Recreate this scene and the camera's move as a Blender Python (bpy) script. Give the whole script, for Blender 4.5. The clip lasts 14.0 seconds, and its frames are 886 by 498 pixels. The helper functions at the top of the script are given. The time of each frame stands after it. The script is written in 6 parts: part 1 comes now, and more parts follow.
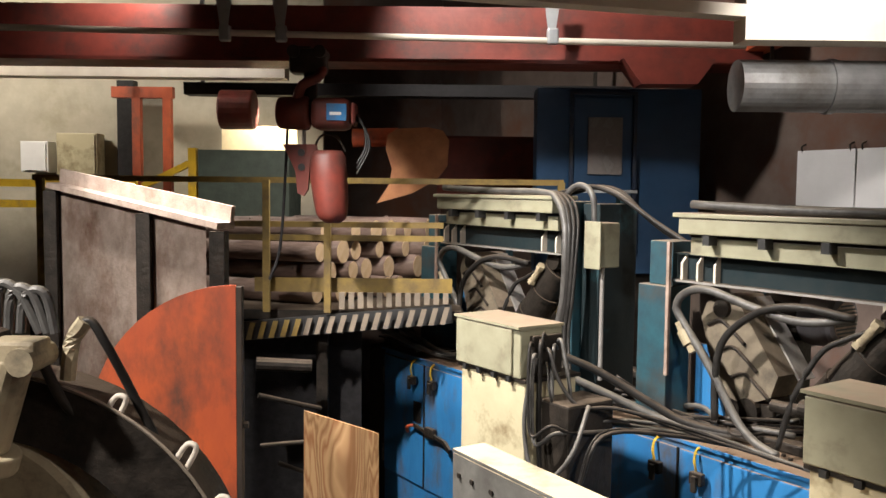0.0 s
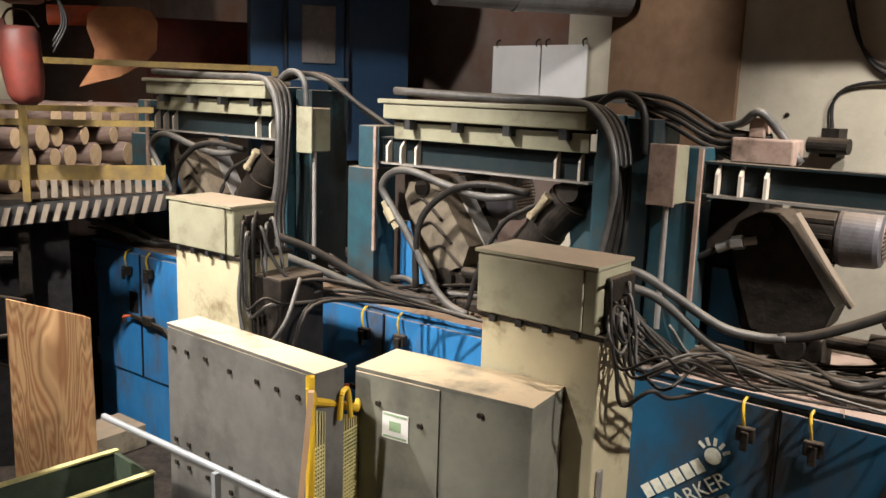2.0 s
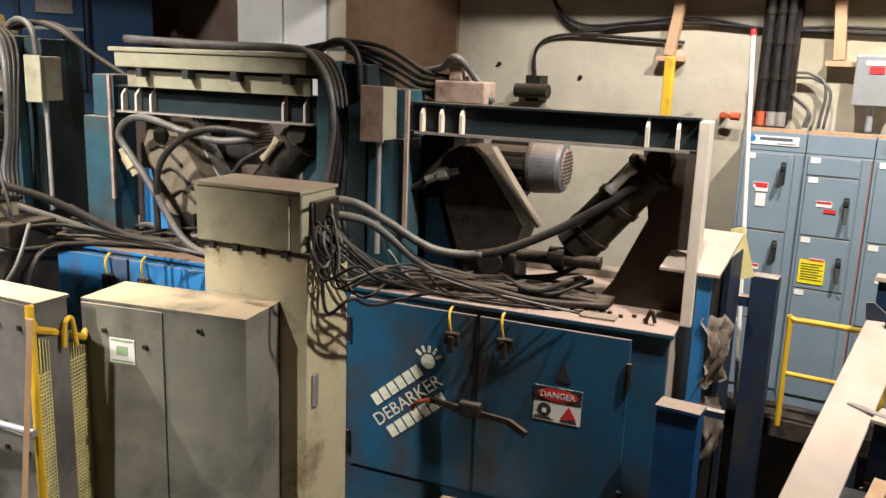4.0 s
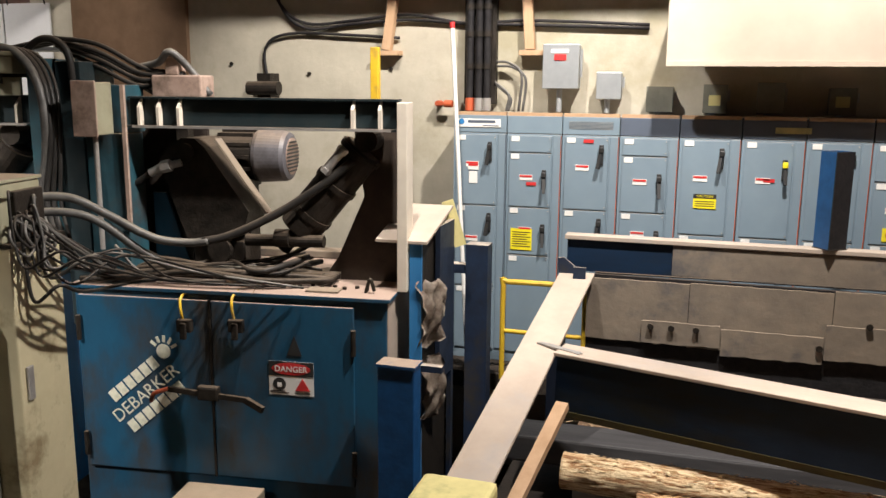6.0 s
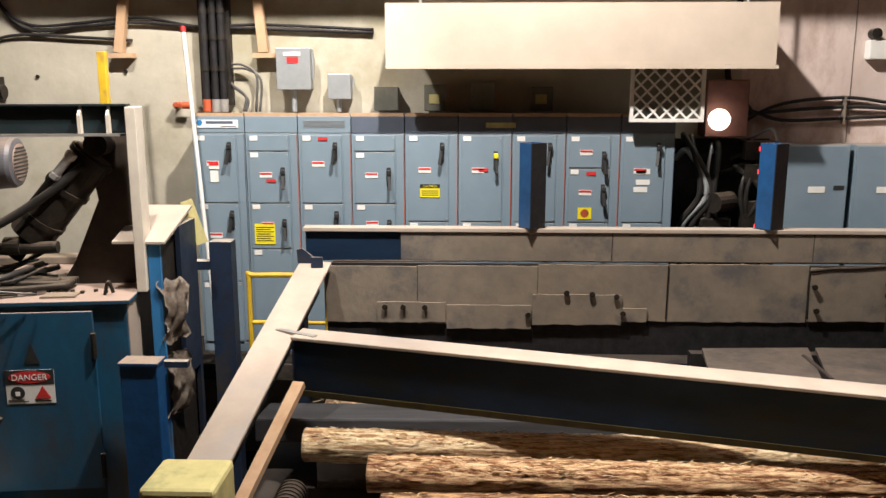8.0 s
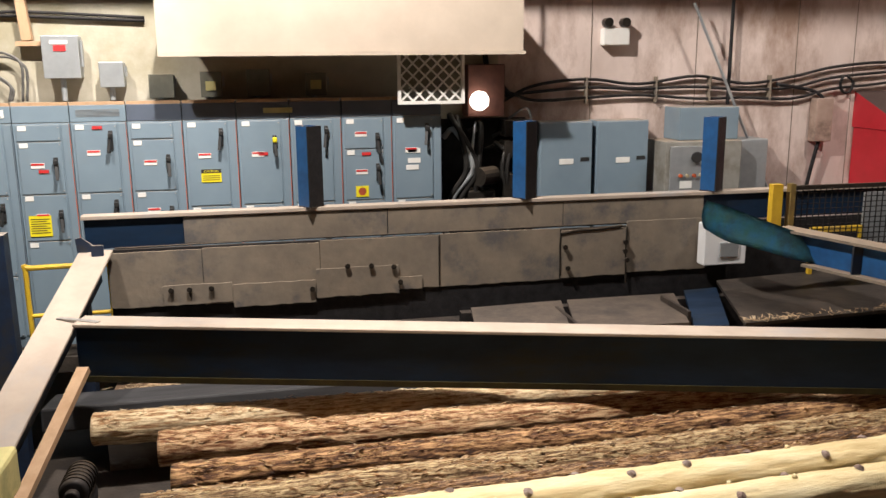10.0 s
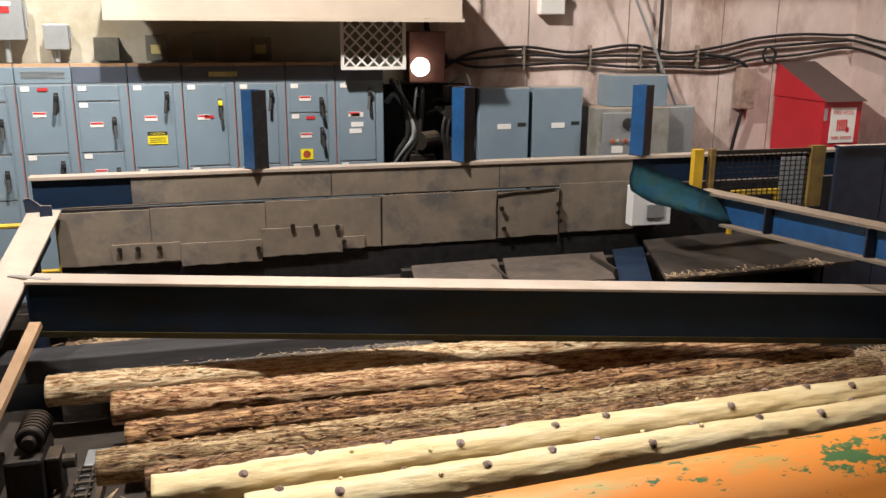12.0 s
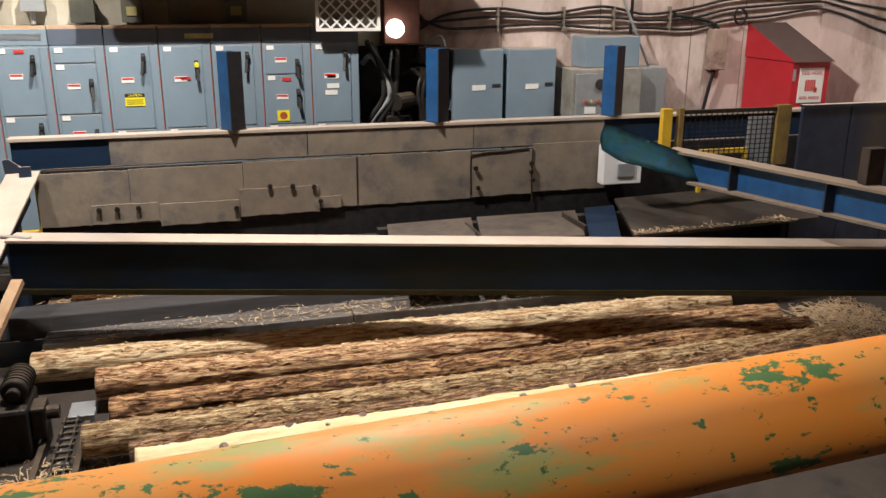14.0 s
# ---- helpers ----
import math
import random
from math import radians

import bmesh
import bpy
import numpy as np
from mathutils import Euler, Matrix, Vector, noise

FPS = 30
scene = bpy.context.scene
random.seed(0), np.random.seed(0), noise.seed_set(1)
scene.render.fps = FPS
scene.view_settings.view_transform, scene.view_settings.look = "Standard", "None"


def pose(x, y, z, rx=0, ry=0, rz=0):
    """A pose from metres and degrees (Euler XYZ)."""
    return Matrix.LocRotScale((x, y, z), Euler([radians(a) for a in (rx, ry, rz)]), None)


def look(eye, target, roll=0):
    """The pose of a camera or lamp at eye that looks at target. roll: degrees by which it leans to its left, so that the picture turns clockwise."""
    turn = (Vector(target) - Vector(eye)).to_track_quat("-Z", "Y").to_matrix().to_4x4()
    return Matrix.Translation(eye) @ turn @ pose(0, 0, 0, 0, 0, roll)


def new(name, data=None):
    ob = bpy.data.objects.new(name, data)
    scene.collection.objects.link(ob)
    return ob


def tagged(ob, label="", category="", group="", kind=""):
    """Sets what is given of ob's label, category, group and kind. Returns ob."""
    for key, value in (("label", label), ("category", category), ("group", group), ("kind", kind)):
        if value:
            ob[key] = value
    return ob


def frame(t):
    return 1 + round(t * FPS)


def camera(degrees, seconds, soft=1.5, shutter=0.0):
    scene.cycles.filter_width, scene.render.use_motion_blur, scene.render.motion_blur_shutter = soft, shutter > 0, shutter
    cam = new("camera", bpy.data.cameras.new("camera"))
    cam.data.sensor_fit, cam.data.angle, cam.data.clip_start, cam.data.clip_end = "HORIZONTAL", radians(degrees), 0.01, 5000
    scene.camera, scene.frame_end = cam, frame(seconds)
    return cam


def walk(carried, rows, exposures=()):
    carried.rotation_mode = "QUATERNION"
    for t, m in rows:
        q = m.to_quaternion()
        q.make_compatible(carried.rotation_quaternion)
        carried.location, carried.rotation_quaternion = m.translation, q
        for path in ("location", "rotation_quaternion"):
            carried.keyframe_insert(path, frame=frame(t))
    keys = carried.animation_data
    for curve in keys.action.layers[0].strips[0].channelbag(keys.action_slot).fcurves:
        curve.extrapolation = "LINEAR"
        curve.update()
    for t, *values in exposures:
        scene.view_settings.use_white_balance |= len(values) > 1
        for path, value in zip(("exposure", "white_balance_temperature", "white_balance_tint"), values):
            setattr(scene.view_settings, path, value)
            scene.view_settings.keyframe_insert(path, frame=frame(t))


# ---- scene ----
cam = camera(55.0, 14.0)
PATH = [
    (0, (0.394, -1.267, 2.992), (-1.384, -0.363, 2.854), 0.6),
    (0.5, (0.462, -1.321, 2.971), (-1.286, -0.369, 2.769), 0.7),
    (1, (0.515, -1.386, 2.912), (-1.159, -0.324, 2.65), 1.1),
    (1.5, (0.604, -1.344, 2.886), (-0.924, -0.095, 2.562), 1.6),
    (2, (0.76, -1.373, 2.911), (-0.621, 0.027, 2.546), 1.9),
    (2.5, (0.902, -1.397, 2.9), (-0.371, 0.095, 2.51), 1.9),
    (3, (1.056, -1.437, 2.89), (-0.105, 0.138, 2.475), 1.9),
    (3.2, (1.138, -1.461, 2.901), (0.018, 0.14, 2.473), 2.0),
    (5.3, (2.069, -1.553, 2.591), (1.302, 0.255, 2.212), 1.1),
    (5.5, (2.113, -1.56, 2.585), (1.398, 0.27, 2.207), 0.9),
    (6, (2.24, -1.666, 2.608), (1.668, 0.213, 2.227), 0.5),
    (6.5, (2.327, -1.766, 2.615), (1.924, 0.156, 2.233), 0.3),
    (7, (2.463, -1.867, 2.628), (2.205, 0.078, 2.24), 0.1),
    (7.5, (2.572, -1.978, 2.652), (2.438, -0.022, 2.259), 0.0),
    (8, (2.693, -2.085, 2.681), (2.621, -0.125, 2.288), 0.0),
    (8.5, (2.823, -2.2, 2.685), (2.846, -0.239, 2.296), 0.1),
    (9, (2.878, -2.358, 2.669), (3.052, -0.404, 2.279), -0.1),
    (9.2, (2.902, -2.404, 2.668), (3.125, -0.456, 2.273), -0.3),
    (11.5, (2.861, -2.896, 2.742), (3.357, -1.022, 2.251), 0.2),
    (12, (2.889, -2.977, 2.733), (3.377, -1.106, 2.225), 0.3),
    (12.5, (2.942, -3.103, 2.728), (3.43, -1.239, 2.191), 0.6),
    (13, (2.941, -3.108, 2.698), (3.434, -1.251, 2.141), 0.3),
    (13.5, (2.927, -3.16, 2.696), (3.42, -1.306, 2.131), 0.2),
    (14, (2.941, -3.203, 2.706), (3.456, -1.361, 2.123), 0.2),
]
walk(cam, [(t, look(eye, target, roll)) for t, eye, target, roll in PATH])

# ---- world and lights ----
world = bpy.data.worlds.new("hall_air")
scene.world = world
world.use_nodes = True
world.node_tree.nodes["Background"].inputs[0].default_value = (0.9, 0.88, 0.85, 1)
world.node_tree.nodes["Background"].inputs[1].default_value = 0.006


def lamp(name, eye, target, watts, size=0.35, colour=(1.0, 0.93, 0.87), cone=150):
    data = bpy.data.lights.new(name, "SPOT")
    data.energy, data.color, data.shadow_soft_size = watts, colour, size
    data.spot_size, data.spot_blend = radians(cone), 0.5
    ob = new(name, data)
    ob.matrix_world = look(eye, target)
    return ob


lamp("high_bay_lamp", (2.6, 3.3, 6.2), (3.0, 4.2, 0), 2200, 0.09)
lamp("high_bay_lamp", (-5.5, -1.2, 6.1), (-5.5, 2.5, 0.6), 3900, 0.12, cone=64)
lamp("high_bay_lamp", (3.6, -3.4, 6.1), (3.4, -2.3, 0.0), 520, 0.16, cone=54)
lamp("high_bay_lamp", (6.8, -3.4, 6.1), (6.8, -2.3, 0.0), 520, 0.16, cone=54)
lamp("high_bay_lamp", (7.0, 3.0, 6.2), (7.0, 3.0, 0), 240, 0.09, cone=96)
lamp("high_bay_lamp", (4.6, 3.0, 6.2), (4.6, 2.4, -0.2), 1050, 0.07, cone=58)
lamp("high_bay_lamp", (0.3, 3.3, 6.2), (-0.3, 6.2, 1.2), 1150, 0.09, cone=74)
lamp("high_bay_lamp", (-7.54, 2.1, 4.3), (-9.6, 1.8, 2.1), 380, 0.1, cone=80)
lamp("high_bay_lamp", (-10.99, 1.95, 4.1), (-11.4, 1.8, 3.5), 110, 0.06, (1.0, 0.88, 0.7), 140)
lamp("high_bay_lamp", (-3.5, 4.2, 4.75), (-5.0, 5.5, 4.0), 200, 0.12, cone=110)
lamp("high_bay_lamp", (-12.0, -3.0, 6.2), (-13.2, -1.2, 3.6), 720, 0.2, (1.0, 0.9, 0.76), 120)
lamp("high_bay_lamp", (-2.4, -4.4, 5.8), (-4.3, -0.7, 1.6), 2300, 0.14, cone=62)
lamp("high_bay_lamp", (-9.2, 0.0, 5.5), (-11.0, 0.2, 4.6), 200, 0.12, cone=110)
lamp("high_bay_lamp", (-6.6, 2.2, 6.1), (-8.0, 5.0, 3.7), 620, 0.12, cone=96)
lamp("high_bay_lamp", (9.6, 3.5, 6.2), (9.9, 5.4, 2.2), 640, 0.14, cone=84)


# ---- materials ----
def material(name, a, b=None, rough=0.6, metal=0.0, scale=6.0, bump=0.2, dust=0.0, stain=None, stain_scale=1.3,
             stain_amount=0.45, stretch=(1, 1, 1), dust_colour=(0.36, 0.27, 0.19), emit=0.0, vary=0.0, sharp=0.18, dust_min=0.28, spec=0.5):
    """Paint or metal with fine grain, large stains and dust on what faces up."""
    m = bpy.data.materials.new(name)
    m.use_nodes = True
    t = m.node_tree
    bsdf = t.nodes["Principled BSDF"]
    coord = t.nodes.new("ShaderNodeTexCoord")
    mapping = t.nodes.new("ShaderNodeMapping")
    mapping.inputs["Scale"].default_value = stretch
    t.links.new(coord.outputs["Object"], mapping.inputs["Vector"])

    def noise_tex(s, detail=6.0, rough_=0.6):
        n = t.nodes.new("ShaderNodeTexNoise")
        n.inputs["Scale"].default_value, n.inputs["Detail"].default_value, n.inputs["Roughness"].default_value = s, detail, rough_
        t.links.new(mapping.outputs["Vector"], n.inputs["Vector"])
        return n.outputs["Fac"]

    def span(value, lo, hi):
        r = t.nodes.new("ShaderNodeMapRange")
        r.inputs["From Min"].default_value, r.inputs["From Max"].default_value = lo, hi
        t.links.new(value, r.inputs["Value"])
        return r.outputs["Result"]

    def mix(fac, c1, c2):
        x = t.nodes.new("ShaderNodeMix")
        x.data_type = "RGBA"
        if isinstance(fac, float):
            x.inputs["Factor"].default_value = fac
        else:
            t.links.new(fac, x.inputs["Factor"])
        for sock, c in ((x.inputs[6], c1), (x.inputs[7], c2)):
            if isinstance(c, tuple):
                sock.default_value = (*c, 1)
            else:
                t.links.new(c, sock)
        return x.outputs[2]

    def times(p, q):
        x = t.nodes.new("ShaderNodeMath")
        x.operation = "MULTIPLY"
        for sock, v in zip(x.inputs, (p, q)):
            if isinstance(v, (int, float)):
                sock.default_value = v
            else:
                t.links.new(v, sock)
        return x.outputs[0]

    b = b or tuple(0.7 * v for v in a)
    grain = noise_tex(scale)
    colour = mix(span(grain, 0.5 - sharp, 0.5 + sharp), a, b)
    if stain:
        blot = noise_tex(stain_scale, 8.0, 0.68)
        colour = mix(times(span(blot, 0.62 - 0.3 * stain_amount, 0.68), 0.9), colour, stain)
    if dust:
        geo = t.nodes.new("ShaderNodeNewGeometry")
        sep = t.nodes.new("ShaderNodeSeparateXYZ")
        t.links.new(geo.outputs["Normal"], sep.inputs[0])
        up = times(span(sep.outputs["Z"], 0.35, 0.85), times(span(noise_tex(2.6, 7.0), dust_min, dust_min + 0.22), dust))
        colour = mix(up, colour, dust_colour)
    if vary:
        info = t.nodes.new("ShaderNodeObjectInfo")
        colour = mix(times(info.outputs["Random"], vary), colour, tuple(0.45 * v for v in a))
    t.links.new(colour, bsdf.inputs["Base Color"])
    bsdf.inputs["Metallic"].default_value = metal
    bsdf.inputs["Specular IOR Level"].default_value = spec
    rr = t.nodes.new("ShaderNodeMapRange")
    rr.inputs["To Min"].default_value, rr.inputs["To Max"].default_value = max(0.05, rough - 0.14), min(1, rough + 0.14)
    t.links.new(grain, rr.inputs["Value"])
    t.links.new(rr.outputs["Result"], bsdf.inputs["Roughness"])
    if bump:
        bp = t.nodes.new("ShaderNodeBump")
        bp.inputs["Strength"].default_value, bp.inputs["Distance"].default_value = bump, 0.02
        t.links.new(noise_tex(scale * 3.0, 8.0), bp.inputs["Height"])
        t.links.new(bp.outputs["Normal"], bsdf.inputs["Normal"])
    if emit:
        t.links.new(colour, bsdf.inputs["Emission Color"])
        bsdf.inputs["Emission Strength"].default_value = emit
    return m


CONCRETE = material("concrete", (0.48, 0.44, 0.35), (0.39, 0.355, 0.28), 0.9, scale=3, bump=0.25, stain=(0.3, 0.27, 0.18), stain_scale=0.7, stain_amount=0.4)
CONCRETE_EAST = material("pale_wall", (0.72, 0.6, 0.55), (0.54, 0.43, 0.38), 0.9, scale=2.2, bump=0.3, stain=(0.27, 0.17, 0.12), stain_scale=1.5, stain_amount=0.5, stretch=(1, 1, 0.5), sharp=0.24)
DARKWALL = material("dark_wall", (0.15, 0.11, 0.09), (0.09, 0.068, 0.058), 0.9, scale=2, stain=(0.16, 0.06, 0.03), stain_scale=0.5)
FLOOR = material("pit_floor", (0.07, 0.055, 0.045), (0.03, 0.025, 0.02), 0.95, scale=8, bump=0.5, spec=0.18)
CEIL = material("ceiling_paint", (0.14, 0.12, 0.1), (0.09, 0.08, 0.07), 0.95, scale=2)
MCC = material("grey_enamel", (0.2, 0.265, 0.315), (0.175, 0.235, 0.285), 0.42, scale=3, bump=0.03, dust=0.8, stain=(0.19, 0.24, 0.27), stain_scale=1.2, stain_amount=0.25)
MCCDARK = material("dark_and_shaded_enamel", (0.1, 0.12, 0.16), (0.08, 0.1, 0.13), 0.45, scale=3, bump=0.03)
BLUE = material("blue_paint", (0.03, 0.2, 0.46), (0.025, 0.16, 0.38), 0.5, scale=5, bump=0.12, dust=1.0, stain=(0.1, 0.085, 0.07), stain_scale=1.8, stain_amount=0.32, stretch=(1, 1, 0.45), dust_min=0.15, dust_colour=(0.26, 0.18, 0.12))
DEEPBLUE = material("deep_blue_paint", (0.014, 0.085, 0.16), (0.01, 0.065, 0.125), 0.45, scale=5, bump=0.12, dust=1.0, stain=(0.05, 0.036, 0.022), stain_scale=1.9, stain_amount=0.55, stretch=(1, 1, 0.5), dust_min=0.1, dust_colour=(0.42, 0.31, 0.25))
GUSSET = material("brown_gusset", (0.06, 0.045, 0.035), (0.035, 0.028, 0.024), 0.6, scale=6, bump=0.2, spec=0.18)
VALVE = material("pink_block", (0.42, 0.31, 0.25), (0.3, 0.21, 0.17), 0.6, scale=6, bump=0.1, stain=(0.1, 0.07, 0.05), stain_scale=4)
FRAME = material("oily_frame", (0.014, 0.024, 0.028), (0.022, 0.03, 0.032), 0.45, scale=6, bump=0.2, dust=0.4, stain=(0.035, 0.1, 0.12), stain_scale=1.1, stain_amount=0.15, spec=0.18)
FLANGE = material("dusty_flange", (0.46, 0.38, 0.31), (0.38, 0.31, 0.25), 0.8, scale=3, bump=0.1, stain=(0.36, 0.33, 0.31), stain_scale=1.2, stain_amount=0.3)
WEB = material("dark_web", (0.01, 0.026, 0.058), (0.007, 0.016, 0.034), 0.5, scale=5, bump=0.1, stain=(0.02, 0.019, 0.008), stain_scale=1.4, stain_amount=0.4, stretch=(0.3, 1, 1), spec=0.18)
DULLYELLOW = material("dull_yellow", (0.24, 0.16, 0.035), (0.15, 0.1, 0.03), 0.65, scale=6, bump=0.15, stain=(0.07, 0.05, 0.025), stain_scale=2.5)
TEAL = material("teal_paint", (0.022, 0.085, 0.11), (0.016, 0.05, 0.068), 0.55, scale=5, bump=0.15, dust=0.9, stain=(0.05, 0.045, 0.04), stain_scale=2.2, stain_amount=0.5)
CURTAIN = material("dirty_plastic", (0.5, 0.43, 0.36), (0.12, 0.08, 0.055), 0.25, scale=9, bump=0.1)
NAVY = material("navy_steel", (0.012, 0.025, 0.055), (0.008, 0.014, 0.03), 0.55, scale=6, bump=0.12, dust=1.0, stain=(0.05, 0.04, 0.025), stain_scale=1.5, stain_amount=0.35, dust_colour=(0.5, 0.42, 0.34))
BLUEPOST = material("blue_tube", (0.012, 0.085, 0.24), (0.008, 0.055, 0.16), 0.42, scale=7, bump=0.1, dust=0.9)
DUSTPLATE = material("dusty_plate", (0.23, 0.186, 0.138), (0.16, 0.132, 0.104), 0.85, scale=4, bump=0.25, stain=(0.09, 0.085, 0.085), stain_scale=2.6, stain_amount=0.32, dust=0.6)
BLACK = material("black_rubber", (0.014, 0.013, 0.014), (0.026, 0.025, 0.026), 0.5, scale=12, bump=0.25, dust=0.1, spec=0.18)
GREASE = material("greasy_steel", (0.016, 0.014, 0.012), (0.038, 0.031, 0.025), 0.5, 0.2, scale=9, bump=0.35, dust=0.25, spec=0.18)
DARKHOSE = material("black_hose", (0.016, 0.015, 0.014), (0.03, 0.028, 0.026), 0.4, scale=8, bump=0.15, dust=0.18, spec=0.18)
HOSE = material("hose_rubber", (0.1, 0.097, 0.09), (0.045, 0.042, 0.04), 0.5, scale=8, bump=0.15, dust=0.5, dust_colour=(0.3, 0.26, 0.2))
CREAM = material("cream_enamel", (0.52, 0.47, 0.31), (0.45, 0.4, 0.26), 0.5, scale=4, bump=0.08, dust=0.9, stain=(0.2, 0.15, 0.08), stain_scale=2.2, stain_amount=0.3)
OLIVE = material("olive_enamel", (0.31, 0.3, 0.21), (0.24, 0.23, 0.155), 0.5, scale=4, bump=0.08, dust=0.95, stain=(0.16, 0.14, 0.1), stain_scale=2.0, stain_amount=0.3)
GREYBOX = material("grey_cabinet", (0.2, 0.2, 0.155), (0.15, 0.15, 0.12), 0.6, scale=4, bump=0.1, dust=1.0, stain=(0.09, 0.085, 0.075), stain_scale=1.9, stain_amount=0.45, dust_colour=(0.55, 0.43, 0.28))
PLATE = material("bare_plate", (0.16, 0.155, 0.14), (0.11, 0.108, 0.098), 0.55, 0.1, scale=4, bump=0.12, dust=1.0, stain=(0.055, 0.05, 0.045), stain_scale=1.7, stain_amount=0.5, dust_colour=(0.62, 0.52, 0.34))
WHITE = material("white_label", (0.8, 0.79, 0.75), (0.74, 0.72, 0.68), 0.5, bump=0.0)
RED = material("red_label", (0.6, 0.03, 0.03), (0.5, 0.03, 0.03), 0.5, bump=0.0)
YELLOWLAB = material("yellow_label", (0.85, 0.72, 0.02), (0.75, 0.62, 0.02), 0.5, bump=0.0)
INK = material("black_ink", (0.02, 0.02, 0.02), (0.03, 0.03, 0.03), 0.5, bump=0.0)
YELLOW = material("yellow_paint", (0.7, 0.46, 0.03), (0.58, 0.36, 0.02), 0.5, scale=7, bump=0.1, stain=(0.25, 0.17, 0.07), stain_scale=3, stain_amount=0.3)
PALE_YELLOW = material("pale_yellow", (0.62, 0.55, 0.24), (0.5, 0.45, 0.2), 0.7, scale=6, bump=0.15, stain=(0.3, 0.3, 0.14), stain_scale=3)
BOARD = material("brown_board", (0.2, 0.12, 0.07), (0.15, 0.09, 0.05), 0.85, scale=5, bump=0.1)
LUMBER = material("lumber", (0.5, 0.33, 0.2), (0.4, 0.25, 0.14), 0.8, scale=8, bump=0.15, stretch=(1, 1, 0.2))
BARK = material("bark_log", (0.22, 0.15, 0.12), (0.1, 0.065, 0.05), 0.9, scale=9, bump=0.6, stretch=(0.25, 1, 1), stain=(0.36, 0.29, 0.26), stain_scale=3)
LOGEND = material("sawn_end", (0.62, 0.46, 0.29), (0.52, 0.36, 0.2), 0.85, scale=9, bump=0.15)
def ramp_material(name, stops, scale, stretch, rough=0.75, bump=1.0, depth=0.03, detail=10.0, gain=0.72, twist=0.0):
    """A surface whose colour and relief both follow one coarse, ragged noise."""
    m = bpy.data.materials.new(name)
    m.use_nodes = True
    t = m.node_tree
    bsdf = t.nodes["Principled BSDF"]
    coord = t.nodes.new("ShaderNodeTexCoord")
    mp = t.nodes.new("ShaderNodeMapping")
    mp.inputs["Scale"].default_value = stretch
    t.links.new(coord.outputs["Object"], mp.inputs["Vector"])
    n = t.nodes.new("ShaderNodeTexNoise")
    n.inputs["Scale"].default_value, n.inputs["Detail"].default_value, n.inputs["Roughness"].default_value, n.inputs["Distortion"].default_value = scale, detail, gain, twist
    info = t.nodes.new("ShaderNodeObjectInfo")
    shift = t.nodes.new("ShaderNodeVectorMath")
    shift.operation = "MULTIPLY_ADD"
    shift.inputs[1].default_value, shift.inputs[2].default_value = (1, 1, 1), (0, 0, 0)
    t.links.new(mp.outputs["Vector"], shift.inputs[0])
    away = t.nodes.new("ShaderNodeMath")
    away.operation = "MULTIPLY"
    away.inputs[1].default_value = 37.0
    t.links.new(info.outputs["Random"], away.inputs[0])
    t.links.new(away.outputs[0], shift.inputs[2])
    t.links.new(shift.outputs[0], n.inputs["Vector"])
    r = t.nodes.new("ShaderNodeValToRGB")
    e = r.color_ramp.elements
    e[0].position, e[0].color = stops[0][0], (*stops[0][1], 1)
    e[1].position, e[1].color = stops[-1][0], (*stops[-1][1], 1)
    for at, c in stops[1:-1]:
        e.new(at).color = (*c, 1)
    t.links.new(n.outputs["Fac"], r.inputs["Fac"])
    t.links.new(r.outputs["Color"], bsdf.inputs["Base Color"])
    bsdf.inputs["Roughness"].default_value = rough
    b = t.nodes.new("ShaderNodeBump")
    b.inputs["Strength"].default_value, b.inputs["Distance"].default_value = bump, depth
    t.links.new(n.outputs["Fac"], b.inputs["Height"])
    t.links.new(b.outputs["Normal"], bsdf.inputs["Normal"])
    return m


def fibre(name, light, dark, deep, amount):
    k = 0.1 * amount
    pale = tuple(min(0.85, 1.3 * v + 0.04) for v in light)
    return ramp_material(name, [(0.36 + k, deep), (0.44 + k, dark), (0.52 + k, light), (0.62 + k, pale)], 40.0, (0.13, 1, 1), 0.8, 0.9, 0.02, 12.0, 0.74, 0.3)


STRIPPED = [fibre("tan_fibre", (0.66, 0.5, 0.3), (0.36, 0.19, 0.08), (0.15, 0.06, 0.02), 0.0), fibre("red_fibre", (0.6, 0.4, 0.22), (0.27, 0.11, 0.04), (0.09, 0.03, 0.012), 0.2),
            fibre("dark_fibre", (0.5, 0.29, 0.13), (0.16, 0.07, 0.028), (0.045, 0.018, 0.009), 0.42), fibre("olive_fibre", (0.52, 0.39, 0.21), (0.2, 0.115, 0.05), (0.07, 0.035, 0.016), 0.35),
            fibre("brown_fibre", (0.4, 0.25, 0.13), (0.12, 0.06, 0.03), (0.04, 0.02, 0.012), 0.5)]
MOTORGREY = material("motor_grey", (0.12, 0.115, 0.125), (0.08, 0.076, 0.085), 0.5, scale=5, bump=0.05, dust=0.5, stain=(0.05, 0.045, 0.04), stain_scale=2.5)
DUSTYLITARM = material("dusty_lit_arm", (0.2, 0.165, 0.115), (0.12, 0.098, 0.07), 0.75, scale=6, bump=0.2, dust=0.6, stain=(0.045, 0.038, 0.03), stain_scale=2.6, stain_amount=0.4)
PALELOG = ramp_material("pale_log", [(0.3, (0.4, 0.24, 0.09)), (0.4, (0.66, 0.5, 0.25)), (0.55, (0.78, 0.65, 0.38)), (0.7, (0.84, 0.74, 0.5))], 8.0, (0.16, 1, 1), 0.7, 0.9, 0.025)
